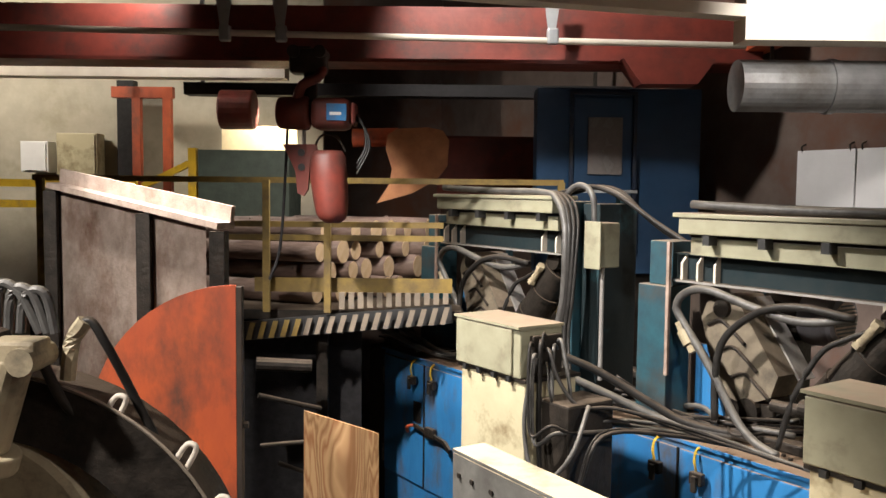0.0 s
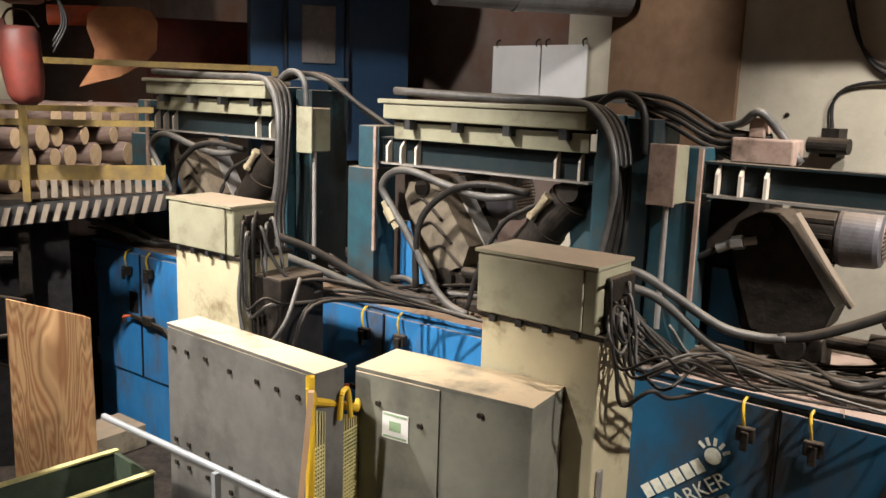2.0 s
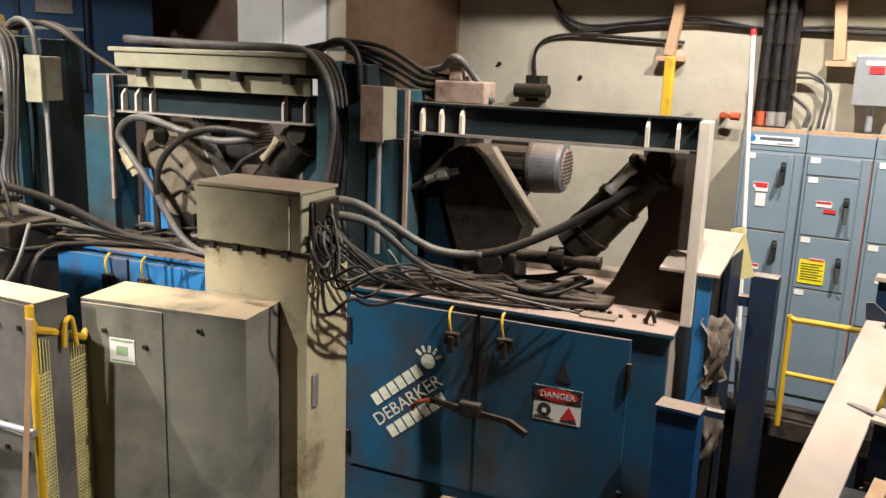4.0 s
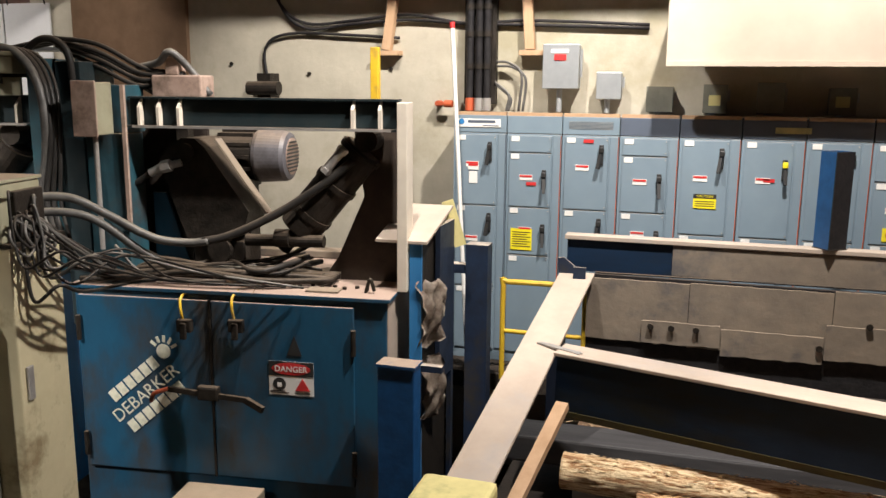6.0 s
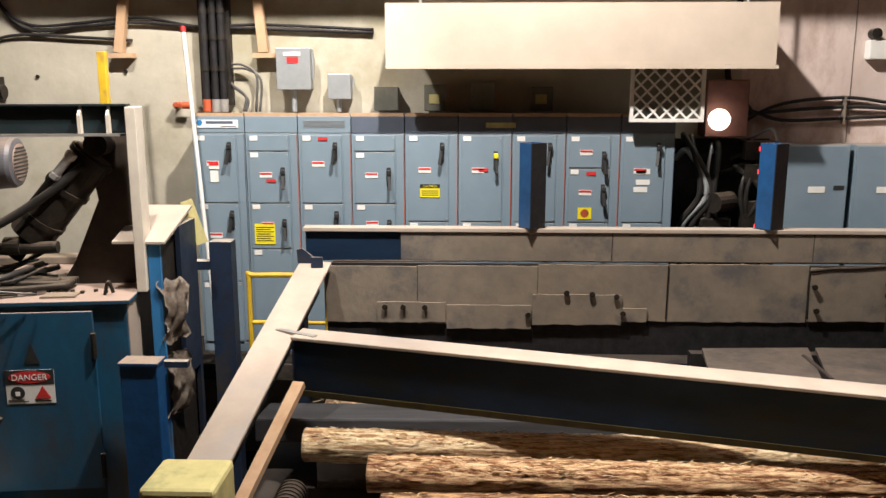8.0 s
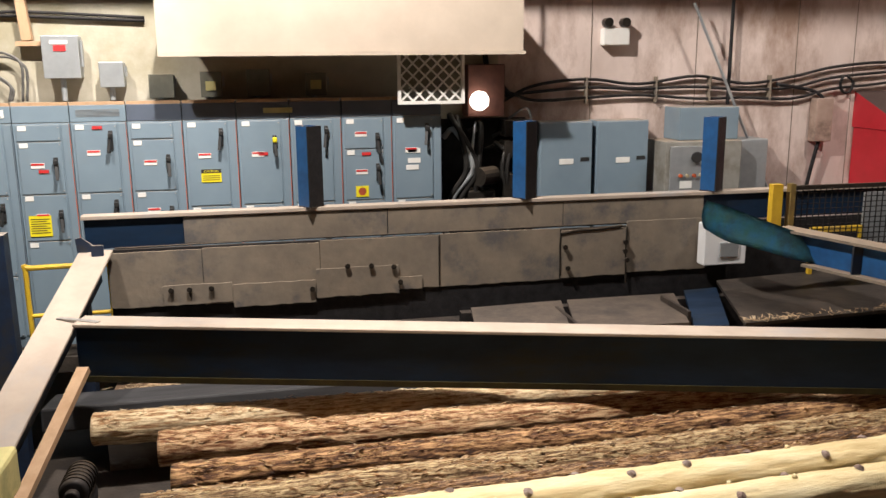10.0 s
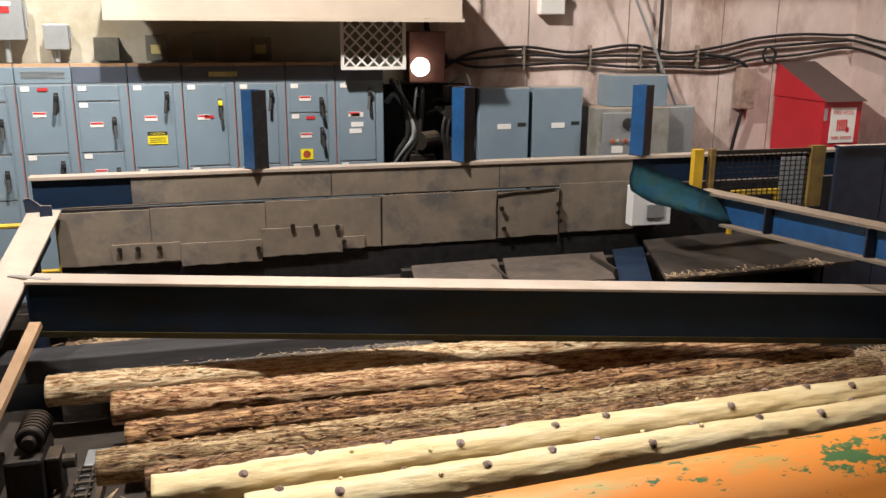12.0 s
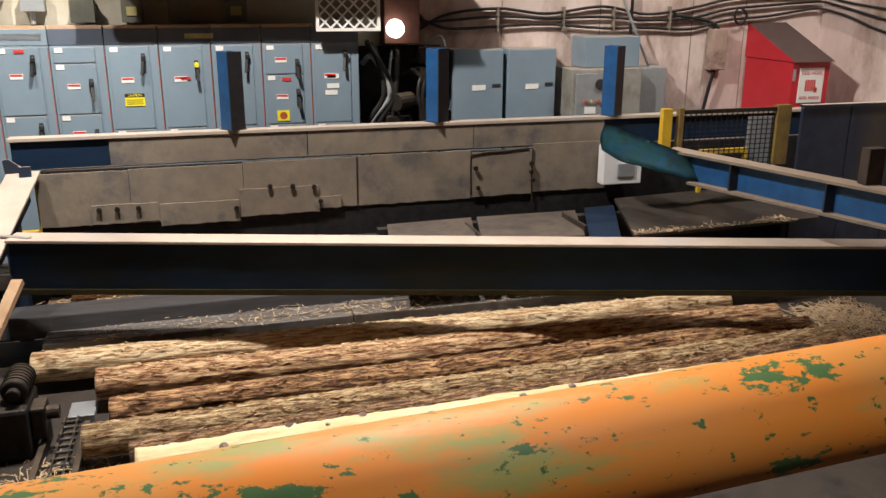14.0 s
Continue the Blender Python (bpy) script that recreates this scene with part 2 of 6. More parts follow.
WOODLIGHT = ramp_material("plywood", [(0.3 + 0.025 * k, (0.5, 0.31, 0.15) if k % 2 else (0.25 + 0.02 * (k % 3), 0.125, 0.05)) for k in range(16)], 1.1, (3.2, 1, 0.5), 0.8, 0.12, 0.01, 4.0, 0.42, 0.7)
CHIP = material("wood_chips", (0.7, 0.54, 0.35), (0.46, 0.31, 0.17), 0.85, scale=20, bump=0.2)
REDPAINT = material("red_paint", (0.2, 0.036, 0.024), (0.13, 0.026, 0.018), 0.55, scale=5, bump=0.12, stain=(0.06, 0.03, 0.025), stain_scale=1.5, stain_amount=0.4)
REDBOX = material("red_enamel", (0.55, 0.02, 0.035), (0.48, 0.02, 0.03), 0.4, scale=4, bump=0.04, dust=1.0, dust_min=0.05, dust_colour=(0.07, 0.045, 0.04))
RUST = material("orange_rust", (0.52, 0.1, 0.03), (0.36, 0.065, 0.025), 0.6, scale=3, bump=0.12, stain=(0.07, 0.04, 0.028), stain_scale=2.4, stain_amount=0.5, stretch=(1, 1, 0.5))
WEATHERED = material("weathered_plate", (0.38, 0.3, 0.25), (0.24, 0.185, 0.15), 0.75, scale=11, bump=0.3, stain=(0.15, 0.08, 0.05), stain_scale=2.2, stain_amount=0.4, stretch=(1, 1, 0.7))
STEEL = material("worn_steel", (0.5, 0.48, 0.45), (0.34, 0.32, 0.3), 0.4, 0.5, scale=9, bump=0.1)
BEIGE = material("beige_cast", (0.4, 0.34, 0.22), (0.27, 0.22, 0.14), 0.65, scale=6, bump=0.2, stain=(0.08, 0.07, 0.05), stain_scale=3, stain_amount=0.45)
GALV = material("galvanised", (0.42, 0.44, 0.45), (0.34, 0.36, 0.37), 0.45, 0.5, scale=6, bump=0.05)
GALVDULL = material("dull_galvanised", (0.2, 0.2, 0.2), (0.13, 0.13, 0.13), 0.5, 0.3, scale=5, bump=0.05, stain=(0.08, 0.07, 0.06), stain_scale=1.5, stain_amount=0.4)
HOODPAINT = material("hood_paint", (0.56, 0.47, 0.38), (0.49, 0.41, 0.33), 0.8, scale=3, bump=0.05)
BOOTH = material("booth_blue", (0.018, 0.06, 0.13), (0.014, 0.046, 0.1), 0.45, scale=3, bump=0.05, stain=(0.03, 0.07, 0.14), stain_scale=1.2)
GLOW = material("lamp_glass", (1.0, 0.95, 0.85), (1.0, 0.95, 0.85), 0.4, bump=0, emit=6.0)
REDGLOW = material("red_led", (1.0, 0.03, 0.02), (1.0, 0.03, 0.02), 0.4, bump=0, emit=3.0)
SHEET = material("white_sheet", (0.78, 0.78, 0.78), (0.7, 0.7, 0.7), 0.35, scale=3, bump=0.03)
PAINTEDSTEEL = material("white_beam", (0.66, 0.6, 0.5), (0.56, 0.5, 0.42), 0.6, scale=4, bump=0.06)


# ---- mesh helpers ----
def box(bm, x0, x1, y0, y1, z0, z1, bevel=0.0):
    r = bmesh.ops.create_cube(bm, size=1.0, matrix=Matrix.Translation(((x0 + x1) / 2, (y0 + y1) / 2, (z0 + z1) / 2)) @ Matrix.Diagonal((abs(x1 - x0), abs(y1 - y0), abs(z1 - z0), 1)))
    if bevel:
        edges = list({e for v in r["verts"] for e in v.link_edges})
        bmesh.ops.bevel(bm, geom=edges, offset=bevel, segments=2, affect="EDGES", profile=0.5)


def between(p, q):
    p, q = Vector(p), Vector(q)
    return Matrix.Translation((p + q) / 2) @ (q - p).to_track_quat("Z", "Y").to_matrix().to_4x4(), (q - p).length


def cyl(bm, p, q, r, r2=None, n=16, bevel=0.0):
    m, d = between(p, q)
    res = bmesh.ops.create_cone(bm, cap_ends=True, segments=n, radius1=r, radius2=r if r2 is None else r2, depth=d, matrix=m)
    if bevel:
        edges = list({e for f in {f for v in res["verts"] for f in v.link_faces} if len(f.verts) > 4 for e in f.edges})
        bmesh.ops.bevel(bm, geom=edges, offset=bevel, segments=2, affect="EDGES", profile=0.5)


def bar(bm, p, q, w, h, bevel=0.0):
    """A rectangular bar from p to q: w across (level), h upright."""
    p, q = Vector(p), Vector(q)
    d = (q - p).normalized()
    side = d.cross(Vector((0, 0, 1)))
    side = side.normalized() if side.length > 1e-4 else Vector((1, 0, 0))
    up = side.cross(d)
    m = Matrix((side, d, up)).transposed().to_4x4()
    m.translation = (p + q) / 2
    r = bmesh.ops.create_cube(bm, size=1.0, matrix=m @ Matrix.Diagonal((w, (q - p).length, h, 1)))
    if bevel:
        edges = list({e for v in r["verts"] for e in v.link_edges})
        bmesh.ops.bevel(bm, geom=edges, offset=bevel, segments=1, affect="EDGES")


def smooth_path(pts, steps=6):
    pts = [Vector(p) for p in pts]
    if len(pts) < 3:
        return pts
    ext = [2 * pts[0] - pts[1], *pts, 2 * pts[-1] - pts[-2]]
    out = []
    for i in range(len(pts) - 1):
        a, b, c, d = ext[i:i + 4]
        for k in range(steps):
            s = k / steps
            out.append(0.5 * (2 * b + (c - a) * s + (2 * a - 5 * b + 4 * c - d) * s * s + (3 * b - a - 3 * c + d) * s ** 3))
    return out + [pts[-1]]


def tube(bm, pts, r, n=8, steps=6):
    pts = smooth_path(pts, steps)
    rings, ref = [], Vector((0.31, 0.17, 0.93))
    for i, p in enumerate(pts):
        d = (pts[min(i + 1, len(pts) - 1)] - pts[max(i - 1, 0)]).normalized()
        a = d.cross(ref)
        a = a.normalized() if a.length > 0.05 else d.orthogonal().normalized()
        b = d.cross(a)
        rings.append([bm.verts.new(p + r * (math.cos(t) * a + math.sin(t) * b)) for t in (2 * math.pi * k / n for k in range(n))])
    for u, v in zip(rings, rings[1:]):
        for k in range(n):
            bm.faces.new((u[k], u[(k + 1) % n], v[(k + 1) % n], v[k]))
    bm.faces.new(rings[0][::-1])
    bm.faces.new(rings[-1])


def prism(bm, outline, m, depth):
    """A flat outline (x, y) given thickness depth along z, placed by the matrix m."""
    lo = [bm.verts.new(m @ Vector((x, y, 0))) for x, y in outline]
    hi = [bm.verts.new(m @ Vector((x, y, depth))) for x, y in outline]
    bm.faces.new(lo[::-1])
    bm.faces.new(hi)
    for i in range(len(lo)):
        j = (i + 1) % len(lo)
        bm.faces.new((lo[i], lo[j], hi[j], hi[i]))


def part(name, bm, mat, parent=None, label="", smooth=False):
    bmesh.ops.recalc_face_normals(bm, faces=bm.faces)
    me = bpy.data.meshes.new(name)
    bm.to_mesh(me)
    bm.free()
    me.materials.append(mat)
    if smooth:
        me.polygons.foreach_set("use_smooth", [True] * len(me.polygons))
    ob = new(name, me)
    ob.parent = parent
    if label:
        ob["label"] = label
    return ob


def make(fn, *a, **k):
    bm = bmesh.new()
    fn(bm, *a, **k)
    return bm


def many(*calls):
    bm = bmesh.new()
    for fn, *a in calls:
        fn(bm, *a)
    return bm


def thing(name, label, category, m=None, group="", kind=""):
    ob = new(name)
    ob.empty_display_size = 0.1
    if m is not None:
        ob.matrix_world = m
    return tagged(ob, label, category, group, kind)


def solo(name, bm, mat, label, category, group="", kind="", smooth=False, m=None):
    ob = part(name, bm, mat, None, "", smooth)
    if m is not None:
        ob.matrix_world = m
    return tagged(ob, label, category, group, kind)


def words(name, text, size, m, mat, parent, align="CENTER"):
    cu = bpy.data.curves.new(name, "FONT")
    cu.body, cu.size, cu.align_x, cu.extrude = text, size, align, 0.0008
    tmp = bpy.data.objects.new(name, cu)
    scene.collection.objects.link(tmp)
    me = bpy.data.meshes.new_from_object(tmp.evaluated_get(bpy.context.evaluated_depsgraph_get()))
    bpy.data.objects.remove(tmp)
    me.materials.clear()
    me.materials.append(mat)
    ob = new(name, me)
    ob.parent = parent
    ob.matrix_local = m
    return ob


# ---- the hall ----
solo("wall_north_east", make(box, 5.3, 10.75, 6.5, 6.75, -1.3, 7), CONCRETE_EAST, "pale pinkish stained wall behind the cabinets", "wall", kind="structure")
solo("wall_north_west", make(box, -15, -5.15, 6.5, 6.75, -1.3, 7), DARKWALL, "dark brown wall beside the booth", "wall", kind="structure")
solo("wall_north", make(box, -5.15, 5.3, 6.5, 6.75, -1.3, 7), CONCRETE, "stained cream concrete wall behind the machines", "wall", kind="structure")
solo("wall_east", make(box, 10.75, 11, -7, 6.75, -1.3, 7), CONCRETE_EAST, "pale stained wall beside the hose cabinet", "wall", kind="structure")
solo("wall_west", make(box, -15.3, -15, -7, 6.75, -1.3, 7), DARKWALL, "dark brown far end wall of the hall", "wall", kind="structure")
solo("wall_south", make(box, -15.3, 11, -7.2, -7, -1.3, 7), DARKWALL, "dark wall behind the walkway", "wall", kind="structure")
solo("floor", make(box, -15.3, 11, -7.2, 6.75, -1.5, -1.3), FLOOR, "dark oily pit floor strewn with debris", "floor", kind="structure")
solo("ceiling", make(box, -15.3, 11, -7.2, 6.75, 7, 7.2), CEIL, "dark sooty hall ceiling", "ceiling", kind="structure")
solo("platform", make(box, -2.6, 10.75, 5.6, 6.5, -0.15, 0.0), FLOOR, "narrow raised floor under the switchgear", "platform", kind="structure")

solo("runway_beam", many((box, -3.0, 10.75, 5.29, 5.31, 4.46, 7.0), (box, -3.0, 10.75, 5.2, 5.4, 4.43, 4.46)), REDPAINT, "dark red unseen beam that shades the upper north wall", "beam", kind="structure")

# ---- switchgear line ----
SPLITS = [(1.5, 0.72), (2.0, 1.5, 1.05), (1.5, 0.8), (2.0, 1.5, 1.1), (1.33, 0.7), (1.33, 0.7), (1.33, 0.7), (1.85, 1.33, 0.8), (1.33, 0.7)]


def label_plate(parent, x, z, w, h, mat=WHITE, y=-0.016, name="label_plate", stripe=None):
    ob = part(name, make(box, x - w / 2, x + w / 2, y - 0.003, y, z - h / 2, z + h / 2), mat, parent)
    if stripe:
        part("stripe", make(box, x - w / 2 + 0.004, x + w / 2 - 0.004, y - 0.006, y - 0.003, z + 0.08 * h, z + 0.42 * h), stripe, ob)
    return ob


def switchgear(k):
    t = thing("switchgear_cabinet", "blue-grey steel switchgear column with breaker handles", "electrical cabinet", pose(0.508 * k, 6.0, 0), "switchgear line")
    part("body", make(box, 0.003, 0.505, 0, 0.45, 0.0, 2.17, 0.004), MCC, t)
    part("header", make(box, 0.004, 0.504, -0.004, 0.45, 2.174, 2.33, 0.004), MCC if k < 3 else MCCDARK, t)
    zs = [2.16, *SPLITS[k], 0.1]
    for hi, lo in zip(zs, zs[1:]):
        door = part("door", make(box, 0.03, 0.415, -0.014, -0.001, lo + 0.006, hi - 0.006, 0.004), MCC, t)
        for z in (lo + 0.03, hi - 0.03):
            part("screw", make(cyl, (0.4, -0.02, z), (0.4, -0.012, z), 0.006, n=8), STEEL, door)
        if hi - lo > 0.3 and lo > 0.6:
            zz = hi - 0.12 if k % 2 == 0 else hi - 0.2
            h = part("handle", many((box, 0.335, 0.375, -0.03, -0.014, zz - 0.13, zz + 0.05, 0.006), (bar, (0.355, -0.03, zz), (0.335 + 0.03 * (k % 2), -0.075, zz - 0.16), 0.028, 0.026)), INK, door)
            part("grip", make(box, 0.335, 0.38, -0.062, -0.03, zz - 0.02, zz + 0.03, 0.008), YELLOWLAB if k == 5 else INK, h)
            label_plate(door, 0.19, hi - 0.33 * (hi - lo) - 0.06, 0.12, 0.05, stripe=RED)
        label_plate(door, 0.085, hi - 0.035, 0.075, 0.045)
    wire = part("wireway", make(box, 0.43, 0.5, -0.01, -0.001, 0.12, 2.16, 0.003), MCC, t)
    part("trim", make(box, 0.497, 0.503, -0.014, -0.01, 0.1, 2.16), RUST if k in (1, 2, 3, 4, 5, 6, 7) else MCCDARK, wire)
    part("lifting_strip", make(box, 0.01, 0.498, 0.0, 0.06, 2.331, 2.36), LUMBER, t)
    return t


gear = [switchgear(k) for k in range(9)]
label_plate(gear[0], 0.25, 2.26, 0.4, 0.075, WHITE, -0.008, "name_plate")
part("badge", make(cyl, (0.08, -0.014, 2.27), (0.08, -0.008, 2.27), 0.028), BLUE, gear[0])
part("bar_text", many((box, 0.14, 0.4, -0.013, -0.011, 2.26, 2.285), (box, 0.28, 0.43, -0.013, -0.011, 2.232, 2.24)), MCCDARK, gear[0])
part("vent", many(*[(box, 0.06, 0.45, -0.008, -0.004, 2.225 + 0.012 * i, 2.23 + 0.012 * i) for i in range(6)]), GALV, gear[2])
ys = label_plate(gear[1], 0.16, 1.2, 0.2, 0.2, YELLOWLAB, -0.018, "notice_sheet")
part("bar_text", many(*[(box, 0.075, 0.245 - 0.03 * (i % 2), -0.0225, -0.021, 1.13 + 0.022 * i, 1.138 + 0.022 * i) for i in range(7)]), INK, ys)
cs = label_plate(gear[4], 0.24, 1.63, 0.19, 0.125, YELLOWLAB, -0.018, "caution_sign")
part("sign_band", make(box, 0.145, 0.335, -0.0225, -0.021, 1.655, 1.693), INK, cs)
words("sign_word", "CAUTION", 0.03, pose(0.24, -0.0235, 1.664, 90), YELLOWLAB, cs)
part("bar_text", many(*[(box, 0.16, 0.32, -0.0225, -0.021, 1.585 + 0.02 * i, 1.592 + 0.02 * i) for i in range(3)]), INK, cs)
st = label_plate(gear[7], 0.19, 1.42, 0.13, 0.11, YELLOWLAB, -0.018, "sticker")
part("sticker_mark", make(cyl, (0.19, -0.023, 1.42), (0.19, -0.021, 1.42), 0.04), RUST, st)
label_plate(gear[5], 0.4, 2.25, 0.28, 0.05, PALE_YELLOW, -0.008, "tag_plate")
for x, z in ((0.22, 1.82), (0.22, 1.72), (0.2, 1.65)):
    label_plate(gear[8], x, z, 0.13, 0.05)
label_plate(gear[0], 0.2, 1.86, 0.1, 0.06, WHITE, -0.018, stripe=RED)
label_plate(gear[0], 0.2, 1.76, 0.08, 0.11, WHITE, -0.018)
for k, z in ((1, 1.72), (2, 2.12), (5, 1.83), (7, 1.8)):
    label_plate(gear[k], 0.24, z, 0.09, 0.03, RED, -0.019, "red_tag")

# ---- things on the north wall ----
def wall_box(x0, x1, z0, z1, mat, y0=6.3, stub=True):
    t = thing("wall_switch_box", "grey steel switch box fixed to the concrete wall", "electrical box", pose(0, 0, 0), "wall switch boxes")
    part("body", make(box, x0, x1, y0 + 0.02, 6.498, z0, z1, 0.01), mat, t)
    part("cover", make(box, x0 - 0.008, x1 + 0.008, y0, y0 + 0.018, z0 - 0.006, z1 + 0.006, 0.006), mat, t)
    part("lever", make(box, x1 + 0.009, x1 + 0.03, y0 + 0.05, y0 + 0.09, z0 + 0.1, z1 - 0.04), GALV, t)
    if stub:
        part("conduit", make(cyl, ((x0 + x1) / 2 - 0.02, 6.4, 2.36), ((x0 + x1) / 2 - 0.02, 6.4, z0), 0.026), GALV, t)
    return t


b1 = wall_box(0.77, 1.09, 2.58, 2.97, GALV)
part("red_label", make(box, 0.87, 0.98, 6.293, 6.299, 2.83, 2.885), RED, b1)
part("white_label", make(box, 0.84, 1.0, 6.293, 6.299, 2.895, 2.93), WHITE, b1)
wall_box(1.27, 1.48, 2.49, 2.72, GALV)
for x0, x1, z1 in ((1.72, 1.94, 2.6), (2.21, 2.4, 2.62), (2.66, 2.87, 2.64), (3.24, 3.44, 2.6)):
    w = wall_box(x0, x1, 2.38, z1, GREYBOX)
    if x0 in (2.21, 3.24):
        part("paper_label", make(box, x0 + 0.04, x1 - 0.05, 6.293, 6.299, 2.44, 2.53), PALE_YELLOW, w)
for i, x in enumerate((0.05, 0.14, 0.22)):
    t = thing("riser_pipe", "black vertical conduit rising from the switchgear", "conduit", None, "riser pipes")
    part("pipe", make(cyl, (x, 6.36, 2.36), (x, 6.36, 5.2), 0.033), BLACK, t, smooth=False)
    part("collar", make(cyl, (x, 6.36, 2.36), (x, 6.36, 2.48), 0.042), RUST if i == 0 else STEEL, t)
    for z in (2.75, 3.05, 3.3):
        part("coupling", make(cyl, (x, 6.36, z), (x, 6.36, z + 0.05), 0.041), GREASE, t)
solo("riser_backing", make(box, -0.02, 0.29, 6.42, 6.498, 2.42, 5.2), GREASE, "dark backing channel behind the riser conduits", "channel")
for i, (dx, z) in enumerate(((0.0, 2.82), (0.04, 2.78), (-0.12, 2.63), (-0.1, 2.6))):
    solo("flexible_conduit", make(tube, [(0.3, 6.4, z), (0.42 + dx, 6.4, z - 0.01), (0.55 + dx, 6.38, z - 0.12), (0.53 + dx, 6.37, 2.36)], 0.013), HOSE, "thin grey flexible conduit bending into the switchgear top", "conduit", "flexible conduits", smooth=True)
for k, zz in enumerate((3.12, 3.06)):
    solo("wall_cable", make(tube, [(-2.2, 6.46, 3.9 + 0.2 * k), (-2.0, 6.46, 3.4), (-1.7, 6.46, 3.2 - 0.05 * k), (-1.2, 6.46, 3.22 - 0.03 * k), (-0.6, 6.46, 3.27 - 0.05 * k), (0.0, 6.46, 3.18), (0.6, 6.46, 3.2 - k * 0.04), (1.7, 6.46, 3.15 - k * 0.03)][0:8], 0.016), BLACK, "black cable sagging along the concrete wall", "cable", "wall cables", smooth=True)
solo("wall_cable", make(tube, [(-2.15, 6.46, 2.55), (-2.18, 6.46, 2.95), (-1.9, 6.46, 3.1), (-1.2, 6.46, 3.08), (-0.7, 6.46, 3.05)], 0.016), BLACK, "black cable looping up the concrete wall", "cable", "wall cables", smooth=True)
for x, top, lean in ((-0.82, 3.7, 0.12), (0.62, 3.7, -0.06)):
    t = thing("timber_bracket", "short lumber bracket nailed to the wall", "bracket", None, "timber brackets")
    part("post", make(bar, (x, 6.42, 2.93), (x + lean, 6.42, top), 0.09, 0.09, 0.004), LUMBER, t)
    part("foot", make(box, x - 0.1, x + 0.14, 6.37, 6.498, 2.88, 2.925), LUMBER, t)
pole = thing("leaning_pole", "white pole with a red tip leaning on the switchgear", "pole")
part("shaft", make(cyl, (0.24, 5.72, 0.0), (0.02, 5.86, 3.1), 0.019), WHITE, pole)
part("tip", make(cyl, (0.02, 5.86, 3.1), (0.015, 5.863, 3.15), 0.024), RED, pole)
solo("yellow_post", make(box, -0.43, -0.36, 5.0, 5.06, -1.3, 2.9, 0.006), YELLOW, "upright yellow steel post behind the debarker", "post")
hood = thing("hood", "cream sheet-metal hood panel hanging over the switchgear", "hood")
part("front_panel", make(box, 1.9, 5.32, 5.62, 5.65, 2.8, 3.33), HOODPAINT, hood)
part("top_panel", make(box, 1.9, 5.32, 5.65, 6.498, 3.3, 3.33), HOODPAINT, hood)
part("lip", make(box, 1.9, 5.34, 5.6, 5.66, 2.765, 2.798), HOODPAINT, hood)
part("hanger", make(cyl, (2.2, 5.8, 3.33), (2.2, 5.8, 7.0), 0.015), GALV, hood)
part("hanger", make(cyl, (5.1, 5.8, 3.33), (5.1, 5.8, 7.0), 0.015), GALV, hood)


def lattice(bm, x0, x1, y, z0, z1, n):
    d = (x1 - x0) / n
    for i in range(-n, n + 1):
        for s in (1, -1):
            pts = []
            for tt in np.linspace(0, 1, 61):
                z = z0 + (z1 - z0) * tt
                x = (x0 + i * d + (z - z0)) if s == 1 else (x1 - i * d - (z - z0))
                if x0 <= x <= x1:
                    pts.append((x, y + 0.004 * s, z))
            if len(pts) > 2:
                bar(bm, pts[0], pts[-1], 0.012, 0.018)


grille = thing("vent_filter", "white lattice vent panel beside the lamp", "vent panel")
part("frame", many((box, 4.11, 4.14, 5.83, 5.88, 2.29, 2.8), (box, 4.75, 4.78, 5.83, 5.88, 2.29, 2.8), (box, 4.14, 4.75, 5.83, 5.88, 2.29, 2.32), (box, 4.14, 4.75, 5.83, 5.88, 2.77, 2.8)), WHITE, grille)
part("lattice", make(lattice, 4.14, 4.75, 5.85, 2.32, 2.77, 5), WHITE, grille)
part("filter_pad", make(box, 4.14, 4.75, 5.885, 5.92, 2.32, 2.77), GREYBOX, grille)
part("hanger", make(box, 4.3, 4.34, 5.92, 6.498, 2.7, 2.74), GALV, grille)
bl = thing("bulkhead_lamp", "lit round white lamp on a rusty box", "wall lamp")
part("box", make(box, 4.9, 5.3, 6.22, 6.498, 2.13, 2.67, 0.01), material("rusty_box", (0.16, 0.06, 0.04), (0.1, 0.04, 0.03), 0.8, scale=6), bl)
part("globe", make(lambda bm: bmesh.ops.create_uvsphere(bm, u_segments=24, v_segments=14, radius=0.1, matrix=pose(5.0, 6.12, 2.3))), GLOW, bl, smooth=True)

for i, x in enumerate((5.69, 6.34)):
    t = thing("grey_cabinet", "plain blue-grey steel wall cabinet with a small label", "electrical cabinet", None, "grey cabinets")
    part("body", make(box, x, x + 0.6, 6.22, 6.498, 0.0, 2.06, 0.008), MCC, t)
    part("door", make(box, x + 0.01, x + 0.59, 6.2, 6.218, 0.05, 2.05, 0.006), MCC, t)
    part("label_plate", make(box, x + 0.22, x + 0.38, 6.194, 6.199, 1.6, 1.66), WHITE, t)
    part("maker_plate", make(box, x + 0.46, x + 0.56, 6.194, 6.199, 1.63, 1.67), INK, t)
GALVDIRTY = material("dirty_grey_paint", (0.3, 0.29, 0.26), (0.22, 0.21, 0.185), 0.55, scale=5, bump=0.08, stain=(0.15, 0.13, 0.1), stain_scale=2.2, stain_amount=0.4, dust=0.8)
cp = thing("operator_console", "dusty grey console cabinet with push buttons", "console")
part("body", make(box, 7.05, 7.95, 6.0, 6.498, 0.3, 1.83, 0.01), GALVDIRTY, cp)
part("door", make(box, 7.1, 7.62, 5.98, 5.999, 0.4, 1.78, 0.006), GALV, cp)
